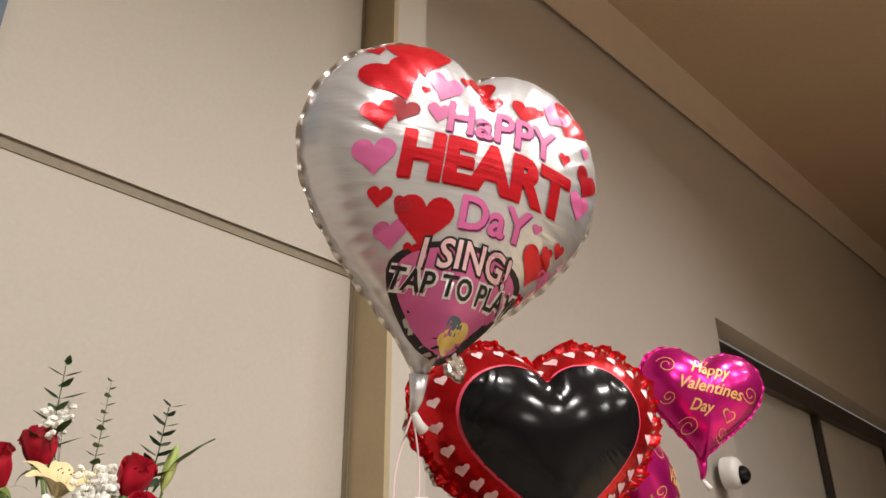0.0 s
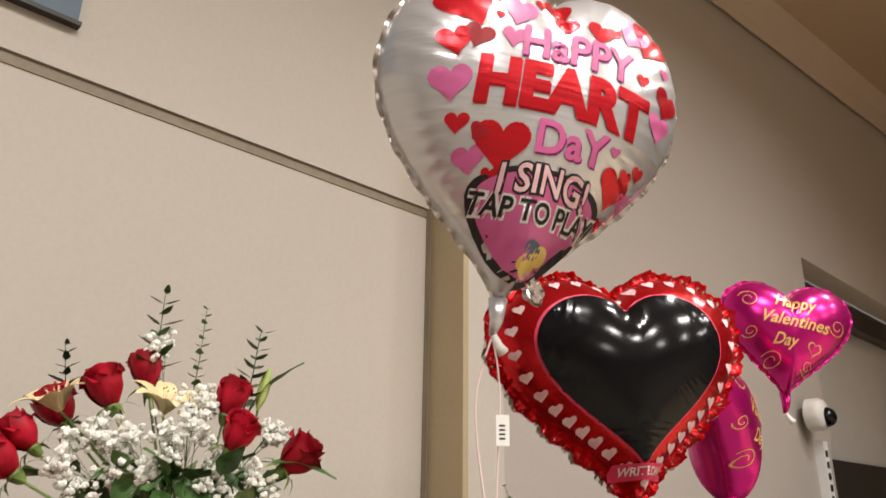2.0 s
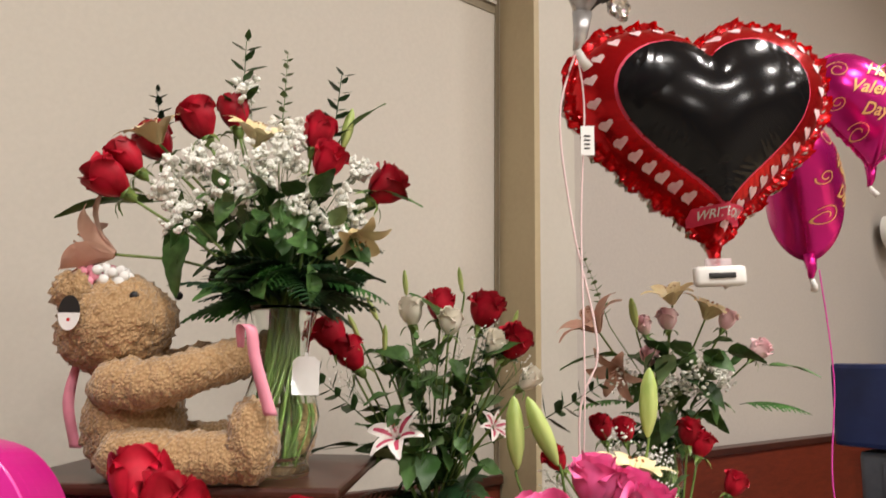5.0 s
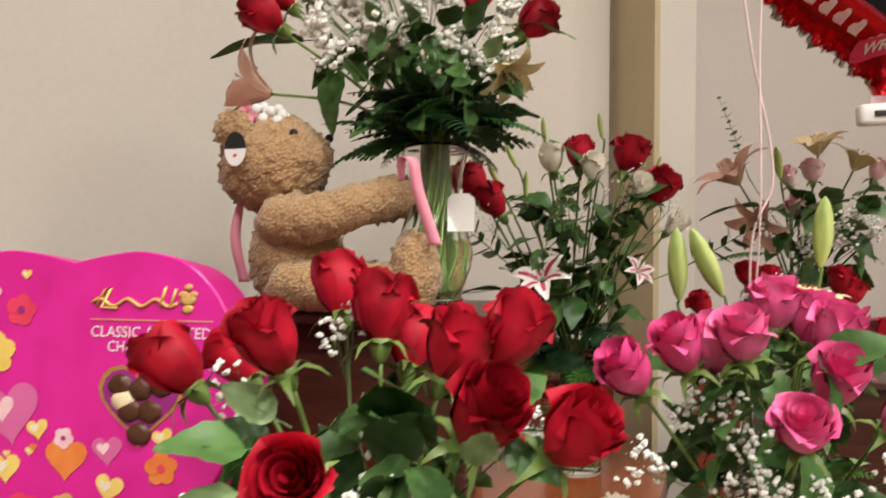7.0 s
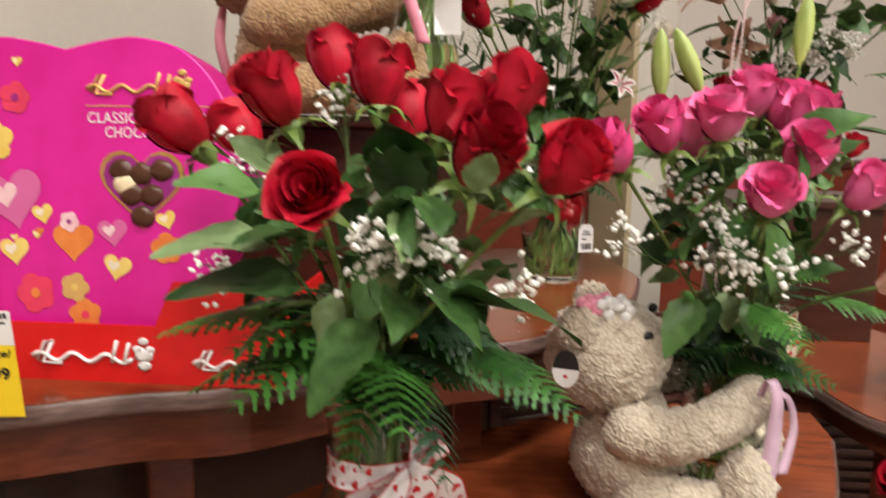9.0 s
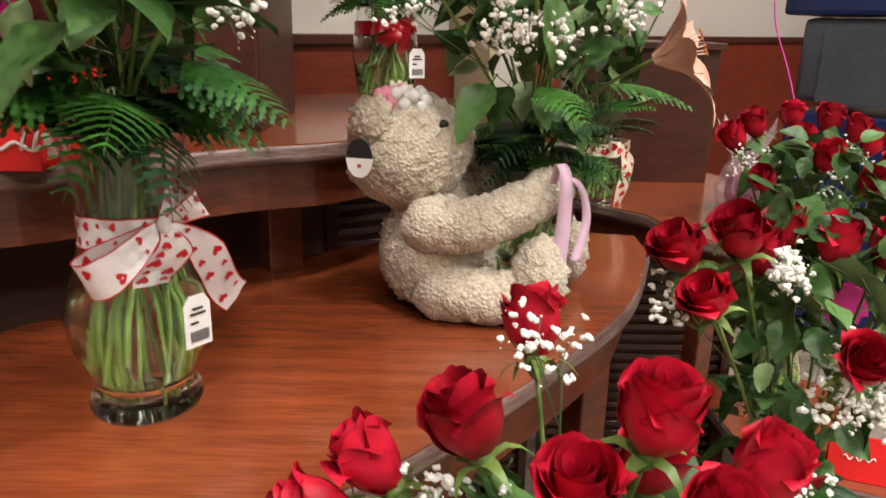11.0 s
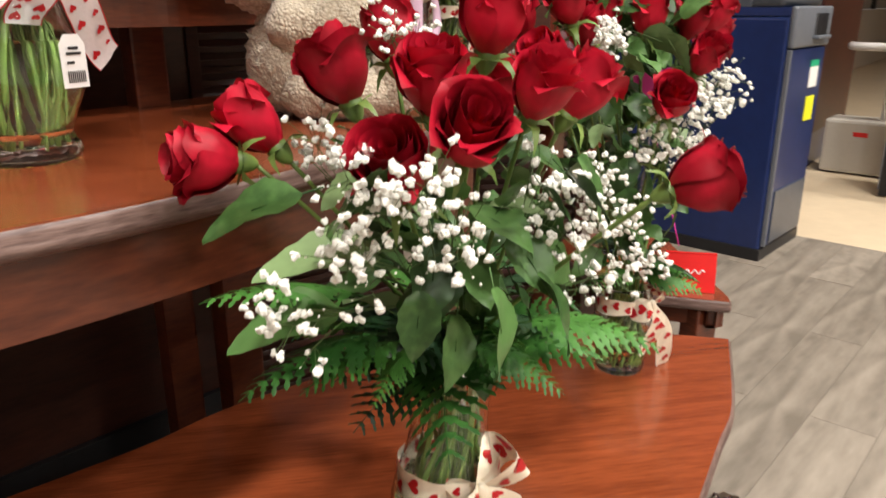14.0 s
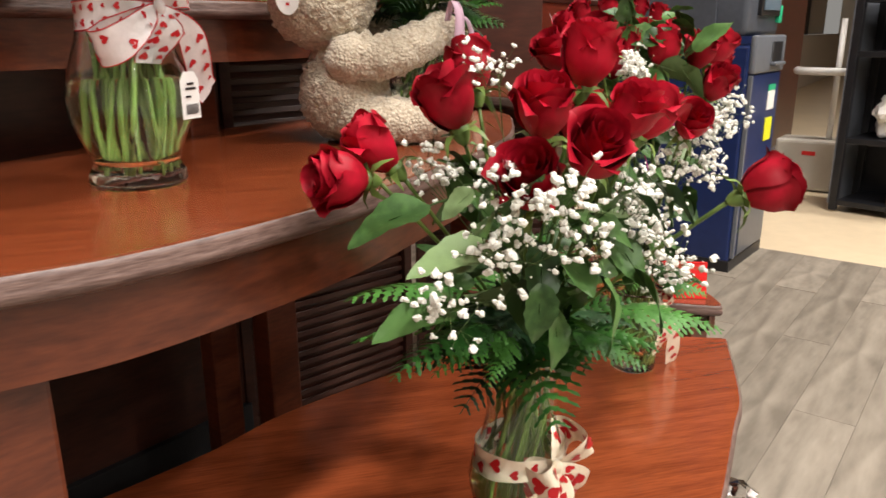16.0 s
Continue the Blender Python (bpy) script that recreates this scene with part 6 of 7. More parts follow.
class Foil:
    """An inflated foil heart: x across, y up, z towards the front."""

    def __init__(self, width, depth, pleats=46, pleat=0.012, tall=1.0, shape=HEART):
        self.shape = shape
        self.w, self.d, self.n, self.p, self.tall = width, depth, pleats, pleat, tall

    def bound(self, a):
        b = math.atan2(math.sin(a) / self.tall, math.cos(a))
        r = float(np.interp(b, *self.shape, period=2 * math.pi)) * self.w
        return math.hypot(r * math.cos(b), r * math.sin(b) * self.tall)

    def height(self, x, y):
        r, a = math.hypot(x, y), math.atan2(y, x)
        rho = min(1, r / self.bound(a))
        h = self.d * (1 - rho ** 2.6) ** 0.62
        h += self.p * self.d * math.sin(a * self.n) * max(0, rho - 0.45) ** 1.5 * (1 - rho) ** 0.4 * 3
        h += 0.05 * self.d * noise.noise(Vector((x, y, 0)) * 7 / self.w * 0.3) * (1 - rho)
        return h

    def body(self, rows=26, cols=150):
        bm = bmesh.new()
        for side in (1, -1):
            c = bm.verts.new((0, 0, side * self.height(0, 0)))
            prev = None
            for j in range(1, rows + 1):
                rho = (j / rows) ** 0.8
                ring = []
                for i in range(cols):
                    a = 2 * math.pi * i / cols
                    b = self.bound(a) * rho * 0.9999
                    x, y = b * math.cos(a), b * math.sin(a)
                    ring.append(bm.verts.new((x, y, side * self.height(x, y) if j < rows else 0.0)))
                for i in range(cols):
                    k = (i + 1) % cols
                    if prev is None:
                        f = (c, ring[i], ring[k])
                    else:
                        f = (prev[i], ring[i], ring[k], prev[k])
                    bm.faces.new(f if side > 0 else f[::-1])
                prev = ring
        bmesh.ops.remove_doubles(bm, verts=bm.verts, dist=0.0002)
        return bm

    def seam(self, width=0.012, wave=0.004, cols=240, freq=40):
        bm = bmesh.new()
        a0 = []
        for i in range(cols):
            a = 2 * math.pi * i / cols
            b = self.bound(a)
            o = b + width * (0.8 + 0.2 * math.sin(a * freq * 0.5))
            z = wave * math.sin(a * freq)
            a0.append([bm.verts.new(((b - 0.004) * math.cos(a), (b - 0.004) * math.sin(a), 0)), bm.verts.new((o * math.cos(a), o * math.sin(a), z))])
        for i in range(cols):
            k = (i + 1) % cols
            bm.faces.new((a0[i][0], a0[i][1], a0[k][1], a0[k][0]))
        return bm

    def drape(self, bm, off=0.0022, sub=0.02):
        """Lay a flat bmesh (x across, y up) on the front."""
        bmesh.ops.triangulate(bm, faces=bm.faces)
        for _ in range(3):
            long = [e for e in bm.edges if e.calc_length() > sub]
            if not long:
                break
            bmesh.ops.subdivide_edges(bm, edges=long, cuts=1)
            bmesh.ops.triangulate(bm, faces=bm.faces)
        for v in bm.verts:
            v.co.z = self.height(v.co.x, v.co.y) + off
        bm.normal_update()
        for f in bm.faces:
            if f.normal.z < 0:
                f.normal_flip()
        return bm


def flat_heart(cx, cy, s, rot=0.0, n=30, bm=None, tall=1.0):
    bm = bm or bmesh.new()
    c, sn = math.cos(rot), math.sin(rot)
    bm.faces.new([bm.verts.new((cx + (p.x * c - p.y * sn) * s, cy + (p.x * sn + p.y * c) * s * tall, 0)) for p in heart_outline(n)])
    return bm


def moved(bm, x, y, rot=0.0):
    bmesh.ops.transform(bm, matrix=Matrix.Translation((x, y, 0)) @ Matrix.Rotation(rot, 4, "Z"), verts=bm.verts)
    return bm


def arched(bm, curve_k):
    for v in bm.verts:
        v.co.y -= curve_k * v.co.x ** 2
    return bm


def neck_piece(f, parent, mat, length=0.1):
    low = -f.bound(-math.pi / 2)
    bm = bmesh.new()
    tube(bm, [(0, low + 0.02, 0), (0.002, low - 0.02, 0.004), (0.0, low - 0.045, 0.0)], 0.018, 8, 0.35)
    part("neck", bm, mat, parent)
    bm = bmesh.new()
    tube(bm, [(0, low - 0.04, 0), (0.012, low - 0.06, 0.006), (0.024, low - 0.07, 0.004)], 0.006, 6, 1.8)
    part("knot", bm, "white", parent)
    return Vector((0, low - 0.045, 0))


def string(name, label, pts, mat, r=0.0016):
    bm = bmesh.new()
    tube(bm, spline(pts, 8), r, 5)
    return tagged(new(name, mesh_of(name, bm, mat)), label, "string")


# large white balloon
SING_AT = pose(SING[0], SING[1], SING[2], 90 + 10, 0, SING[3]) @ pose(0, 0, 0, 0, 0, SING[4])
sing = thing("foil_balloon", "large white heart foil balloon with red and pink printed hearts", "balloon", SING_AT, "foil balloons")
f1 = Foil(SING[5], SING[5] * 0.25, 44, 0.03, 1.36, HEART_SHALLOW)
K = SING[5] / 0.62
part("body", f1.body(), "foil_white", sing, "pearly white foil")
part("seam", f1.seam(0.01 * K, 0.0015, 300, 44), "foil_silver", sing)
neck_piece(f1, sing, "foil_white")
bm = bmesh.new(); ball(bm, (0.062, -f1.bound(-math.pi / 2) + 0.045, -0.004), 0.02, 0.03, 0.008, 3, Matrix.Rotation(0.6, 4, "Z"))
for v in bm.verts:
    v.co += v.normal * noise.noise(v.co * 90) * 0.008
part("valve_tab", bm, "foil_silver", sing, "crumpled clear filling tab", smooth=False)
for body, size, x, y, mat, wd, arch, bold in (("HaPPY", 0.088, 0.035, 0.118, "pink_ink", 0.22, 0.5, 0.002), ("HEART", 0.115, 0.022, 0.03, "red_foil_ink", 0.335, 0.35, 0.006), ("DaY", 0.085, 0.045, -0.058, "pink_ink", 0.14, 0.4, 0.002)):
    for m, dx, off in (("plum_ink" if mat == "pink_ink" else "red_foil_ink", 0.003, 0.0016), (mat, 0.0, 0.003)):
        bm = arched(text_mesh(body, size * K, bold=bold * K, width=wd * K), arch)
        part("lettering", f1.drape(moved(bm, (x + dx) * K, (y - dx) * K), off), m, sing)
SHIELD = spline([(-0.125, 0.045), (-0.06, 0.085), (0.06, 0.085), (0.125, 0.045), (0.09, -0.03), (0.0, -0.105), (-0.09, -0.03)], 5, True)
for m, s, off in (("ink", 1.04, 0.0016), ("pink_ink", 0.93, 0.0032)):
    bm = bmesh.new()
    bm.faces.new([bm.verts.new(((0.015 + p.x * s) * K, (-0.205 + p.y * s) * K, 0)) for p in SHIELD])
    part("badge", f1.drape(bm, off), m, sing)
for body, size, y, wd, m1, m2, arch in (("I SING!", 0.07, -0.135, 0.17, "ink", "pale_rose", 1.2), ("TAP TO PLAY", 0.05, -0.19, 0.25, "white", "ink", -0.3)):
    for m, b, off in ((m1, 0.0055, 0.0036), (m2, 0.0012, 0.005)):
        bm = arched(text_mesh(body, size * K, bold=b * K, width=(wd + b) * K), arch)
        part("lettering", f1.drape(moved(bm, 0.015 * K, y * K), off), m, sing)
for x, y, s, m in ((-0.005, -0.255, 0.045, "pink_ink"), (0.02, -0.248, 0.04, "blue_panel"), (0.045, -0.252, 0.04, "yellow_ink"), (0.02, -0.275, 0.05, "yellow_ink")):
    bm = bmesh.new()
    bm.faces.new([bm.verts.new(((x + s / 2 * math.cos(b)) * K, (y + s / 2.4 * math.sin(b)) * K, 0)) for b in np.linspace(0, 2 * math.pi, 17)[:-1]])
    part("badge_print", f1.drape(bm, 0.0045), m, sing)
rng = random.Random(5)
for x, y, s, m, r in ((-0.13, 0.235, 0.13, "red_foil_ink", 0.1), (-0.18, 0.165, 0.115, "red_foil_ink", 0.5), (-0.085, 0.165, 0.07, "pink_ink", -0.2), (-0.215, 0.235, 0.035, "red_foil_ink", 0.3), (-0.04, 0.195, 0.025, "red_foil_ink", 0), (-0.12, 0.15, 0.018, "red_foil_ink", 0),
                      (-0.0, 0.2, 0.06, "red_foil_ink", 0.4), (0.015, 0.165, 0.045, "red_foil_ink", 0.1), (0.08, 0.165, 0.055, "red_foil_ink", -0.2), (0.11, 0.175, 0.03, "red_foil_ink", -0.2), (0.155, 0.19, 0.08, "pink_ink", -0.4), (0.2, 0.19, 0.1, "red_foil_ink", -0.4),
                      (-0.195, 0.085, 0.065, "red_foil_ink", 0.3), (-0.155, 0.1, 0.055, "red_satin", -0.2), (-0.09, 0.11, 0.045, "pink_ink", 0), (-0.19, 0.01, 0.075, "pink_ink", 0.2), (-0.165, -0.055, 0.042, "red_foil_ink", 0.1), (-0.08, -0.08, 0.1, "red_foil_ink", 0.1),
                      (-0.125, -0.065, 0.035, "red_satin", -0.4), (-0.13, -0.11, 0.055, "pink_ink", 0.3), (-0.09, -0.13, 0.028, "red_foil_ink", 0), (0.16, -0.1, 0.075, "red_foil_ink", -0.1), (0.21, -0.06, 0.03, "red_foil_ink", 0), (0.18, -0.075, 0.03, "red_foil_ink", 0), (0.2, -0.11, 0.04, "pink_ink", 0.2),
                      (0.235, 0.03, 0.06, "pink_ink", 0), (0.25, 0.08, 0.07, "red_satin", -0.2), (0.18, 0.1, 0.03, "red_foil_ink", 0), (0.16, -0.155, 0.025, "red_foil_ink", 0), (0.14, -0.045, 0.022, "pink_ink", 0), (0.24, 0.14, 0.028, "pink_ink", 0)):
    part("heart_print", f1.drape(flat_heart(x * K * 0.97, y * K * 1.06, s * K, r), 0.002), m, sing)

# black heart balloon with a ruffled red border
WO_AT = pose(WO[0], WO[1], WO[2], 90 - 2, 0, WO[3]) @ pose(0, 0, 0, 0, 0, WO[4])
wo = thing("foil_balloon", "red foil heart balloon with black writing panel and ruffled edge", "balloon", WO_AT, "foil balloons")
f2 = Foil(WO[5], WO[5] * 0.22, 60, 0.03, 1.1, HEART_BROAD)
part("body", f2.body(), "foil_red", wo, "shiny red foil")
for k, (m, wv, ph) in enumerate((("foil_red", 0.009, 0.0), ("foil_silver", 0.011, 0.3))):
    bm = bmesh.new()
    cols = 320
    prev = first = None
    for i in range(cols):
        a = 2 * math.pi * i / cols
        b = f2.bound(a)
        o = b + 0.02 + 0.006 * math.sin(a * 17 + k)
        z = wv * math.sin(a * 44 + ph) + 0.007 * math.sin(a * 97 + k * 2)
        cur = [bm.verts.new(((b - 0.006) * math.cos(a), (b - 0.006) * math.sin(a), 0.004 * (1 - 2 * k))), bm.verts.new(((b + 0.012) * math.cos(a), (b + 0.012) * math.sin(a), z * 0.6)), bm.verts.new((o * math.cos(a), o * math.sin(a), z + 0.01 * (1 - 2 * k)))]
        if prev:
            for q in range(2):
                bm.faces.new((prev[q], prev[q + 1], cur[q + 1], cur[q]))
        else:
            first = cur
        prev = cur
    for q in range(2):
        bm.faces.new((prev[q], prev[q + 1], first[q + 1], first[q]))
    part("ruffle", bm, m, wo, "crinkled foil frill", smooth=(k == 0))
K2 = WO[5] / 0.5
for name, k, m, off in (("panel_rim", 0.735, "coral_ink", 0.0014), ("writing_panel", 0.715, "foil_black", 0.006)):
    bm = bmesh.new()
    bm.faces.new([bm.verts.new((f2.bound(a) * k * math.cos(a), f2.bound(a) * k * math.sin(a), 0)) for a in np.linspace(0, 2 * math.pi, 91)[:-1]])
    part(name, f2.drape(bm, off, 0.025), m, wo, "glossy black heart panel" if k < 0.72 else "thin coral outline")
for k in range(32):
    a = 2 * math.pi * k / 32 + 0.03
    b = f2.bound(a) * 0.88
    part("heart_print", f2.drape(flat_heart(b * math.cos(a), b * math.sin(a), 0.023 * K2, 0.15, 14), 0.003), "pale_rose", wo)
bm = bmesh.new()
for y0, y1 in ((-0.194, -0.166),):
    bm.faces.new([bm.verts.new((x * K2, y * K2, 0)) for x, y in ((-0.05, y0), (0.05, y0), (0.05, y1), (-0.05, y1))])
part("badge", f2.drape(bm, 0.009), "coral_ink", wo)
part("lettering", f2.drape(moved(text_mesh("WRITE ON!", 0.02 * K2, width=0.08 * K2, bold=0.0005), 0, -0.18 * K2), 0.0115), "white", wo)
tip2 = neck_piece(f2, wo, "foil_red")
clip = thing("pen_holder", "white plastic blister with a black marker under the balloon", "pen holder", WO_AT @ Matrix.Translation((0, tip2.y - 0.005, 0.02)))
part("body", box_bm(0, 0, 0, 0.115, 0.045, 0.03, 0.01), "white_plastic", clip)
part("pen", box_bm(0, 0, 0.017, 0.06, 0.012, 0.006, 0.002), "ink", clip)
part("loop", box_bm(0, 0.03, 0, 0.06, 0.02, 0.012, 0.004), "clear_wrap", clip)

# magenta balloons
def pink_balloon(P, lettered):
    at = pose(P[0], P[1], P[2], 90 - 2, 0, P[3]) @ pose(0, 0, 0, 0, 0, P[4])
    ob = thing("foil_balloon", "magenta heart foil balloon with gold lettering" if lettered else "magenta heart foil balloon seen edge-on", "balloon", at, "foil balloons")
    f = Foil(P[5], P[5] * 0.25, 40, 0.012, 1.12)
    part("body", f.body(20, 120), "foil_pink", ob, "shiny magenta foil")
    part("seam", f.seam(0.01, 0.003, 200, 46), "foil_pink", ob)
    neck_piece(f, ob, "foil_pink")
    k = P[5] / 0.42
    for body, size, x, y, wd in (("Happy", 0.066, 0.0, 0.085, 0.13), ("Valentines", 0.06, 0.0, 0.02, 0.21), ("Day", 0.056, -0.03, -0.045, 0.075)):
        part("lettering", f.drape(moved(text_mesh(body, size * k, shear=0.3, bold=0.001, width=wd * k), x * k, y * k, -0.12), 0.003), "gold_ink", ob)
    bm = flat_heart(0.065 * k, -0.065 * k, 0.05 * k, -0.2)
    part("heart_print", f.drape(bm, 0.0015), "gold_ink", ob)
    part("heart_print", f.drape(flat_heart(0.065 * k, -0.065 * k, 0.038 * k, -0.2), 0.003), "foil_pink", ob)
    for cx, cy, r0, sg in ((-0.14, 0.09, 0.032, 1), (0.14, 0.02, 0.03, -1), (-0.06, -0.11, 0.03, 1), (0.0, 0.13, 0.015, 1), (0.05, -0.12, 0.025, -1), (-0.13, -0.02, 0.022, -1)):
        bm = bmesh.new()
        prev = None
        for t in np.linspace(0, 9, 40):
            r = r0 * k * (0.25 + t / 12)
            cur = [bm.verts.new((cx * k + (r + d) * math.cos(sg * t), cy * k + (r + d) * math.sin(sg * t), 0)) for d in (-0.0012, 0.0012)]
            if prev:
                bm.faces.new((prev[0], prev[1], cur[1], cur[0]))
            prev = cur
        part("swirl_print", f.drape(bm, 0.003, 0.05), "gold_ink", ob)
    return ob


pink_balloon(HVD, True)
pink_balloon(HVD2, False)
sb = SING_AT @ Vector((0, -f1.bound(-math.pi / 2) - 0.045, 0))
string("balloon_string", "pale pink curling ribbon tied to the white balloon", [sb, sb + Vector((-0.03, -0.01, -0.12)), sb + Vector((-0.01, 0, -0.3)), sb + Vector((0.03, 0.02, -0.5)), sb + Vector((0.0, 0.03, -0.62)), sb + Vector((0.02, 0.1, -0.95)), (0.12, 1.5, Z_MID + 0.01)], "cord", 0.002)
string("balloon_string", "second pale pink curling ribbon of the white balloon", [sb, sb + Vector((0.012, 0.0, -0.1)), sb + Vector((0.004, 0, -0.3)), sb + Vector((0.005, 0.0, -0.6)), sb + Vector((0.0, 0.1, -0.95)), (0.1, 1.52, Z_MID + 0.01)], "cord", 0.0016)
tg = thing("price_tag", "small white price tag on the balloon ribbon", "tag", Matrix.Translation(sb + Vector((0.015, -0.01, -0.16))))
part("card", box_bm(0, 0, 0, 0.022, 0.001, 0.05), "white", tg, smooth=False)
bm = bmesh.new()
for k in range(4):
    quad(bm, (-0.006, -0.001, -0.015 + 0.007 * k), (0.004, -0.001, -0.015 + 0.007 * k), (0.004, -0.001, -0.012 + 0.007 * k), (-0.006, -0.001, -0.012 + 0.007 * k))
part("print", bm, "ink", tg, smooth=False)
string("balloon_string", "magenta curling ribbon of the pink balloons", [(HVD2[0] + 0.03, HVD2[1], HVD2[2] - 0.22), (HVD2[0] + 0.05, HVD2[1], HVD2[2] - 0.5), (HVD2[0] + 0.02, HVD2[1] - 0.03, HVD2[2] - 0.8), (HVD2[0] + 0.08, HVD2[1] - 0.1, 1.2), (1.0, 1.7, 0.45)], "cord_pink", 0.002)
string("balloon_string", "pale curling ribbon hanging before the chocolate boxes", [(-0.93, 0.86, 1.95), (-0.935, 0.85, 1.7), (-0.92, 0.85, 1.5), (-0.925, 0.845, 1.3), (-0.915, 0.84, 1.08)], "cord", 0.002)
wrap = new("wrapped_gift")
tagged(wrap, "pink cellophane-wrapped balloon weight with a gathered top", "balloon weight")
wrap.matrix_basis = pose(0.72, 1.86, 0.95)
bm = bmesh.new()
rings = lathe(bm, [(0.001, 0.0), (0.05, 0.0), (0.06, 0.05), (0.04, 0.1), (0.015, 0.13), (0.05, 0.17), (0.07, 0.21)], 30)
for r in rings:
    for k, v in enumerate(r):
        v.co *= 1 + 0.12 * math.sin(k * 2.1)
part("wrapping", bm, "clear_wrap", wrap, smooth=False)
bm = bmesh.new(); ball(bm, (0, 0, 0.05), 0.04, 0.04, 0.045, 3); part("weight", bm, "pink_ink", wrap)

# ---- shop beyond the tables ----
cardob = thing("greeting_card", "bright red folded card standing on the small table", "card", pose(0.955, 1.545, 0.376, 0, 0, -22))
part("front", box_bm(0, 0, 0.053, 0.13, 0.002, 0.108, rot=Matrix.Rotation(radians(-14), 4, "X")), "red_card", cardob, smooth=False)
part("back", box_bm(0, 0.024, 0.051, 0.13, 0.002, 0.108, rot=Matrix.Rotation(radians(14), 4, "X")), "red_card", cardob, smooth=False)
bm = bmesh.new()
tube(bm, [(-0.035 + 0.07 * u, -0.006 + 0.004 * u, 0.055 + 0.006 * math.sin(u * 22)) for u in np.linspace(0, 1, 24)], 0.0018, 4)
part("print", bm, "white", cardob)

pick = thing("gift_card", "small folded magenta card on a pick among the roses", "card", pose(0.62, 1.16, 0.96, 12, 0, -10))
for nm, ry in (("front", 12), ("back", -14)):
    part(nm, box_bm(0, 0.004 if ry < 0 else 0, 0, 0.085, 0.0015, 0.07, rot=Matrix.Rotation(radians(ry), 4, "Y")), "magenta", pick, smooth=False)
bm = bmesh.new(); tube(bm, [(0, 0.003, -0.02), (0.0, 0.01, -0.2), (-0.01, 0.06, -0.5)], 0.0018, 6); part("pick", bm, "clear_wrap", pick)

KA = 37
kiosk = thing("vending_kiosk", "navy blue steel coin kiosk with grey head, screen and labels", "kiosk", pose(1.91, 3.155, 0, 0, 0, KA))
part("body", box_bm(0, 0, 0.53, 0.5, 0.78, 1.06, 0.012), "navy", kiosk, smooth=False)
part("plinth", box_bm(0, 0, 0.03, 0.52, 0.8, 0.06, 0.004), "black", kiosk, smooth=False)
part("front_door", box_bm(0, -0.398, 0.5, 0.47, 0.016, 0.86, 0.004), "navy", kiosk, smooth=False)
part("door_edge", box_bm(-0.228, -0.402, 0.5, 0.02, 0.02, 0.86, 0.004), "grey_plastic", kiosk, smooth=False)
part("kick_panel", box_bm(0.01, -0.409, 0.2, 0.4, 0.008, 0.24, 0.002), "slate", kiosk, "scuffed grey kick panel", smooth=False)
part("slot_panel", box_bm(0, -0.402, 1.02, 0.48, 0.03, 0.17, 0.012), "grey_plastic", kiosk)
slot = part("coin_slot", box_bm(0.08, -0.42, 1.02, 0.15, 0.012, 0.11, 0.006), "black", kiosk)
part("slot_lip", box_bm(0.08, -0.43, 0.975, 0.17, 0.03, 0.016, 0.004), "grey_plastic", slot)
part("head", box_bm(0, 0.0, 1.27, 0.5, 0.74, 0.34, 0.03), "slate", kiosk)
screen = part("screen", box_bm(0.03, -0.375, 1.3, 0.3, 0.03, 0.22, 0.006), "black", kiosk)
part("glass", box_bm(0.03, -0.392, 1.3, 0.25, 0.006, 0.17, 0.002), "blue_panel", screen)
part("keypad", box_bm(0.2, -0.378, 1.2, 0.05, 0.02, 0.08, 0.003), "label_green", kiosk)
part("top_sign", box_bm(0, 0.05, 1.62, 0.56, 0.8, 0.34, 0.02), "navy", kiosk, smooth=False)
part("side_window", box_bm(-0.254, 0.02, 1.25, 0.012, 0.5, 0.3, 0.004), "slate", kiosk, smooth=False)
for x, z, mm, h in ((0.11, 0.86, "label_green", 0.03), (0.11, 0.8, "white", 0.09), (0.11, 0.66, "label_yellow", 0.11)):
    part("sticker", box_bm(x, -0.4085, z, 0.11, 0.003, h), mm, kiosk, smooth=False)

RACK = pose(3.71, 3.55, 0, 0, 0, -62)
rackob = thing("black_shelf_unit", "black metal shelf unit holding a wrapped plastic bag", "shelf unit", RACK)
for x in (-0.24, 0.24):
    for y in (-0.2, 0.2):
        part("post", box_bm(x, y, 0.75, 0.045, 0.045, 1.5, 0.004), "black", rackob, smooth=False)
for z in (0.05, 0.45, 0.98, 1.3):
    part("shelf", box_bm(0, 0, z, 0.45, 0.42, 0.035, 0.004), "black", rackob, smooth=False)
part("back_panel", box_bm(0, 0.21, 0.75, 0.46, 0.01, 1.46), "black", rackob, smooth=False)
for x in (-0.268, 0.268):
    part("side_panel", box_bm(x, 0, 0.72, 0.008, 0.44, 1.36), "grey_plastic", rackob, smooth=False)
part("foot", box_bm(0.32, -0.1, 0.025, 0.2, 0.05, 0.03, 0.008), "black", rackob, smooth=False)
bag = thing("plastic_bag", "crumpled translucent plastic bag on the black shelf", "bag", RACK @ pose(0.02, -0.06, 0.468))
bm = bmesh.new(); ball(bm, (0, 0, 0.16), 0.14, 0.1, 0.16, 4)
for v in bm.verts:
    v.co += v.normal * (noise.noise(v.co * 16) * 0.05 + noise.noise(v.co * 45) * 0.018)
    v.co.z = max(0.002, v.co.z)
part("bag", bm, "white_plastic", bag, smooth=False)
boxo = thing("cardboard_box", "small brown cardboard box on the bottom shelf", "box", RACK @ pose(0.1, -0.08, 0.068, 0, 0, 8))
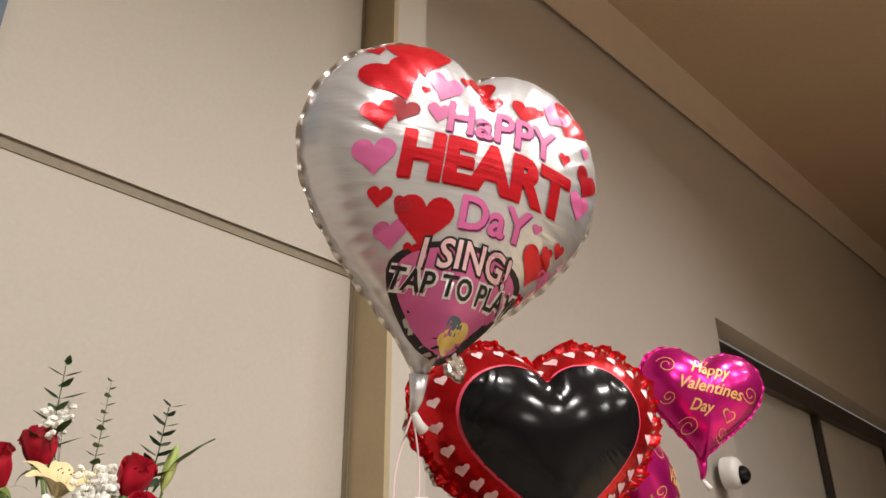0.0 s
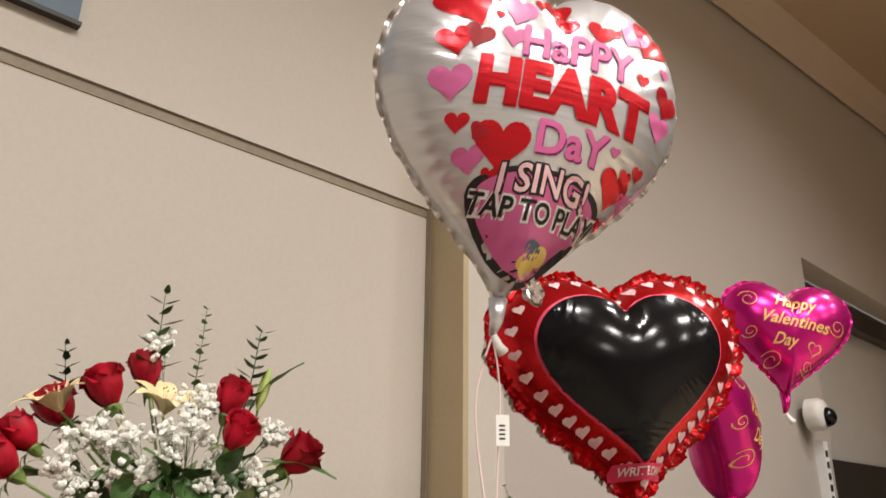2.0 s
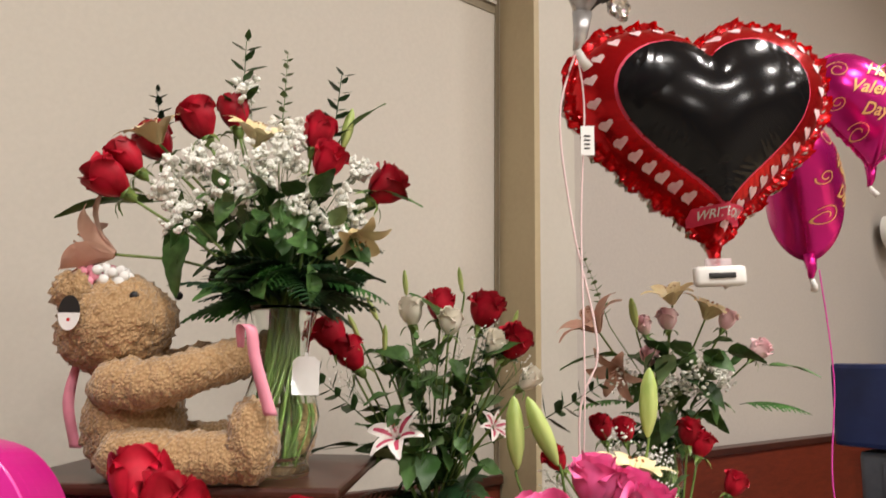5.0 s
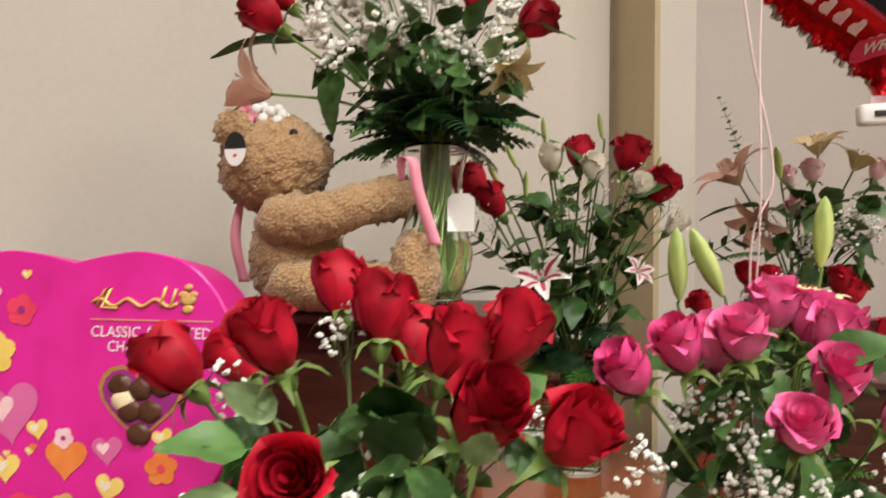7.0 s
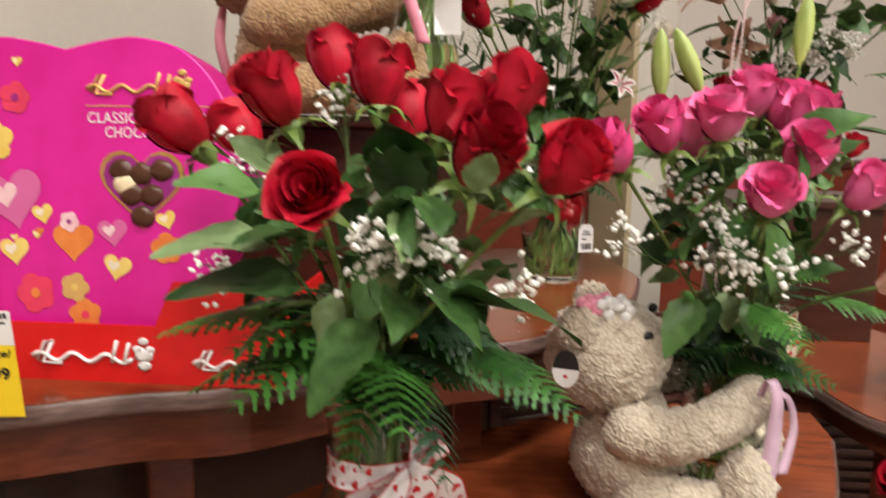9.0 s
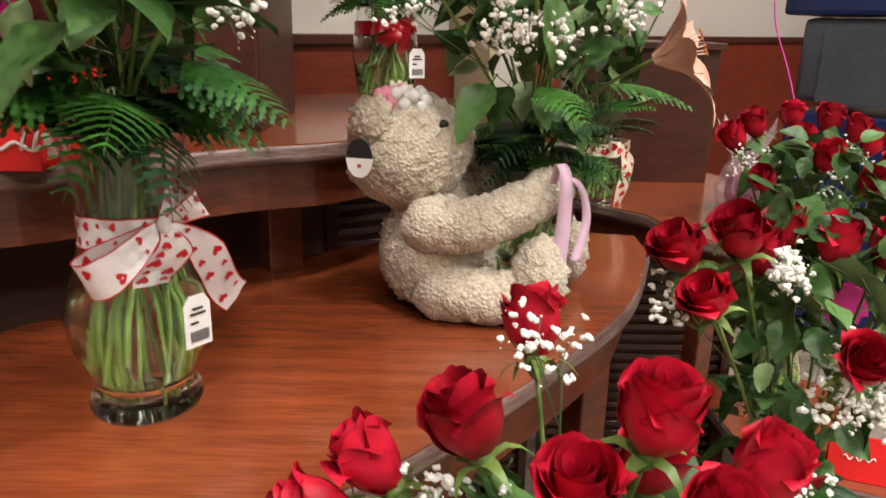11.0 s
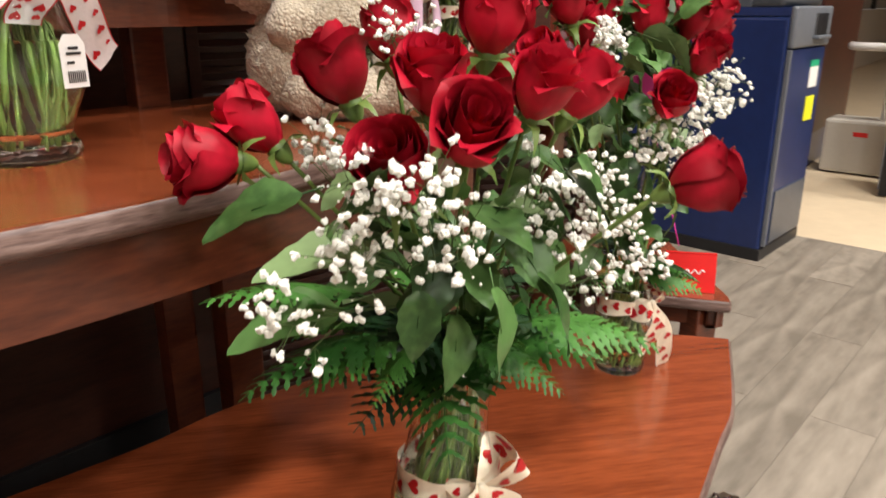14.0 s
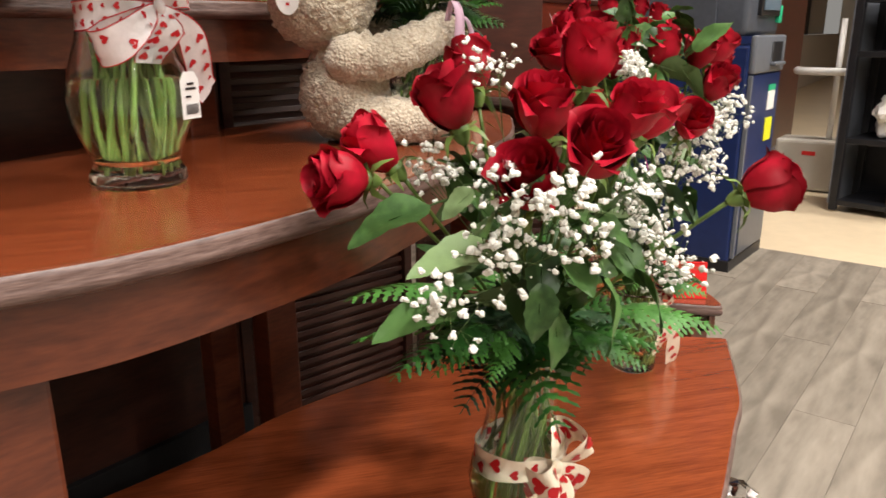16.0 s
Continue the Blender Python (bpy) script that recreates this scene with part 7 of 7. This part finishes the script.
part("carton", box_bm(0, 0, 0.07, 0.12, 0.12, 0.14, 0.003), "carton", boxo, smooth=False)

cartob = thing("pipe_rack", "white tubular rack with a grey base", "rack", pose(3.78, 4.3, 0, 0, 0, -50))
for x, r, z1 in ((0.08, 0.02, 1.2), (0.25, 0.033, 2.1)):
    bm = bmesh.new(); tube(bm, [(x, 0, 0.3), (x, 0, z1)], r, 12); part("post", bm, "white_plastic", cartob)
for z in (0.84, 1.36):
    bm = bmesh.new(); tube(bm, spline([(-0.2, 0.1, z), (-0.17, 0.0, z), (0.0, -0.03, z), (0.27, -0.02, z)], 6), 0.027, 12); part("rail", bm, "white_plastic", cartob)
part("base", box_bm(0, 0.02, 0.18, 0.5, 0.3, 0.36, 0.02), "trim_pale", cartob, smooth=False)
part("label", box_bm(-0.02, -0.132, 0.27, 0.09, 0.003, 0.03), "red_card", cartob, smooth=False)
machine = thing("display_cabinet", "dark blue glossy cabinet standing behind the kiosk", "cabinet", pose(3.6, 5.0, 0, 0, 0, 42))
part("body", box_bm(0, 0, 0.9, 1.6, 0.6, 1.8, 0.01), "navy", machine, smooth=False)
part("front_panel", box_bm(0, -0.31, 0.95, 1.4, 0.02, 1.4, 0.006), "wood_dark", machine, smooth=False)

# security dome and notices on the wall
dome = thing("security_camera", "white dome security camera with dark glass on the wall", "camera", Matrix.Translation(wall_pt(4.04, 2.78, 0.0)) @ pose(0, 0, 0, 90, 0, 41.98))
bm = bmesh.new(); lathe(bm, [(0.125, 0.0), (0.125, 0.08), (0.11, 0.11), (0.08, 0.13), (0.001, 0.13)], 28); part("housing", bm, "white_plastic", dome)
bm = bmesh.new(); ball(bm, (0.01, -0.02, 0.12), 0.075, 0.075, 0.075, 3); part("glass", bm, "foil_black", dome)
strip_ = thing("notice_strip", "narrow white vertical notice strip with small dark marks", "notice")
part("strip", wall_slab("strip", 4.2, 4.3, 1.75, 2.6, -0.059, 0.01, "white"), None, strip_)
for k in range(9):
    part("mark", wall_slab("mark", 4.225, 4.275, 1.8 + 0.085 * k, 1.85 + 0.085 * k, 0.011, 0.013, "ink"), None, strip_)
sign = thing("shop_sign", "navy sign board with gold lines standing by the wall", "sign", Matrix.Translation(wall_pt(4.5, 0, 0.5)) @ pose(0, 0, 0, 0, 0, 41.98))
part("board", box_bm(0, 0, 1.1, 1.15, 0.05, 2.2, 0.004), "navy", sign, smooth=False)
for k in range(3):
    part("gold_bar", box_bm(0.1, -0.028, 1.98 - 0.2 * k, 0.5, 0.004, 0.05), "gold_ink", sign, smooth=False)
    part("white_bar", box_bm(0.1, -0.028, 1.9 - 0.2 * k, 0.4, 0.004, 0.03), "white", sign, smooth=False)
frag = thing("wall_dispenser", "tan plastic dispenser box on the wall", "dispenser")
part("body", wall_slab("body", 3.55, 3.8, 1.55, 1.8, 0.0, 0.16, "column"), None, frag)

knob = thing("foil_weight", "crumpled clear and silver foil balloon weight on the floor", "balloon weight", pose(0.79, 1.02, 0.007))
bm = bmesh.new(); ball(bm, (0, 0, 0.055), 0.055, 0.055, 0.055, 3)
for v in bm.verts:
    v.co += v.normal * noise.noise(v.co * 60) * 0.02
    v.co.z = max(0.001, v.co.z)
part("foil", bm, "foil_silver", knob, smooth=False)

# ---- floor planks, laid last ----
plank = mesh_of("plank", box_bm(0, 0, 0.0, 1.19, 0.174, 0.012, 0.0015), "floor", False)
count = 0
for j in range(36):
    for i in range(7):
        short = j % 2 == 0 and i == 0
        lx = 3.72 - (0.3 if short else 0.595 + (i - 1) * 1.191 + 0.602 if j % 2 == 0 else 0.595 + i * 1.191)
        p = PLANK @ Vector((lx, -3.6 + j * 0.1748, 0.0))
        if count >= 300 or p.x < -1.9 or p.x > 4.6 or p.y < -2.2 or p.y > 3.9:
            continue
        part("plank", plank, None, floor, at=Matrix.Translation(p) @ Matrix.Rotation(radians(38), 4, "Z") @ Matrix.Diagonal((0.5 if short else 1, 1, 1, 1)))
        count += 1
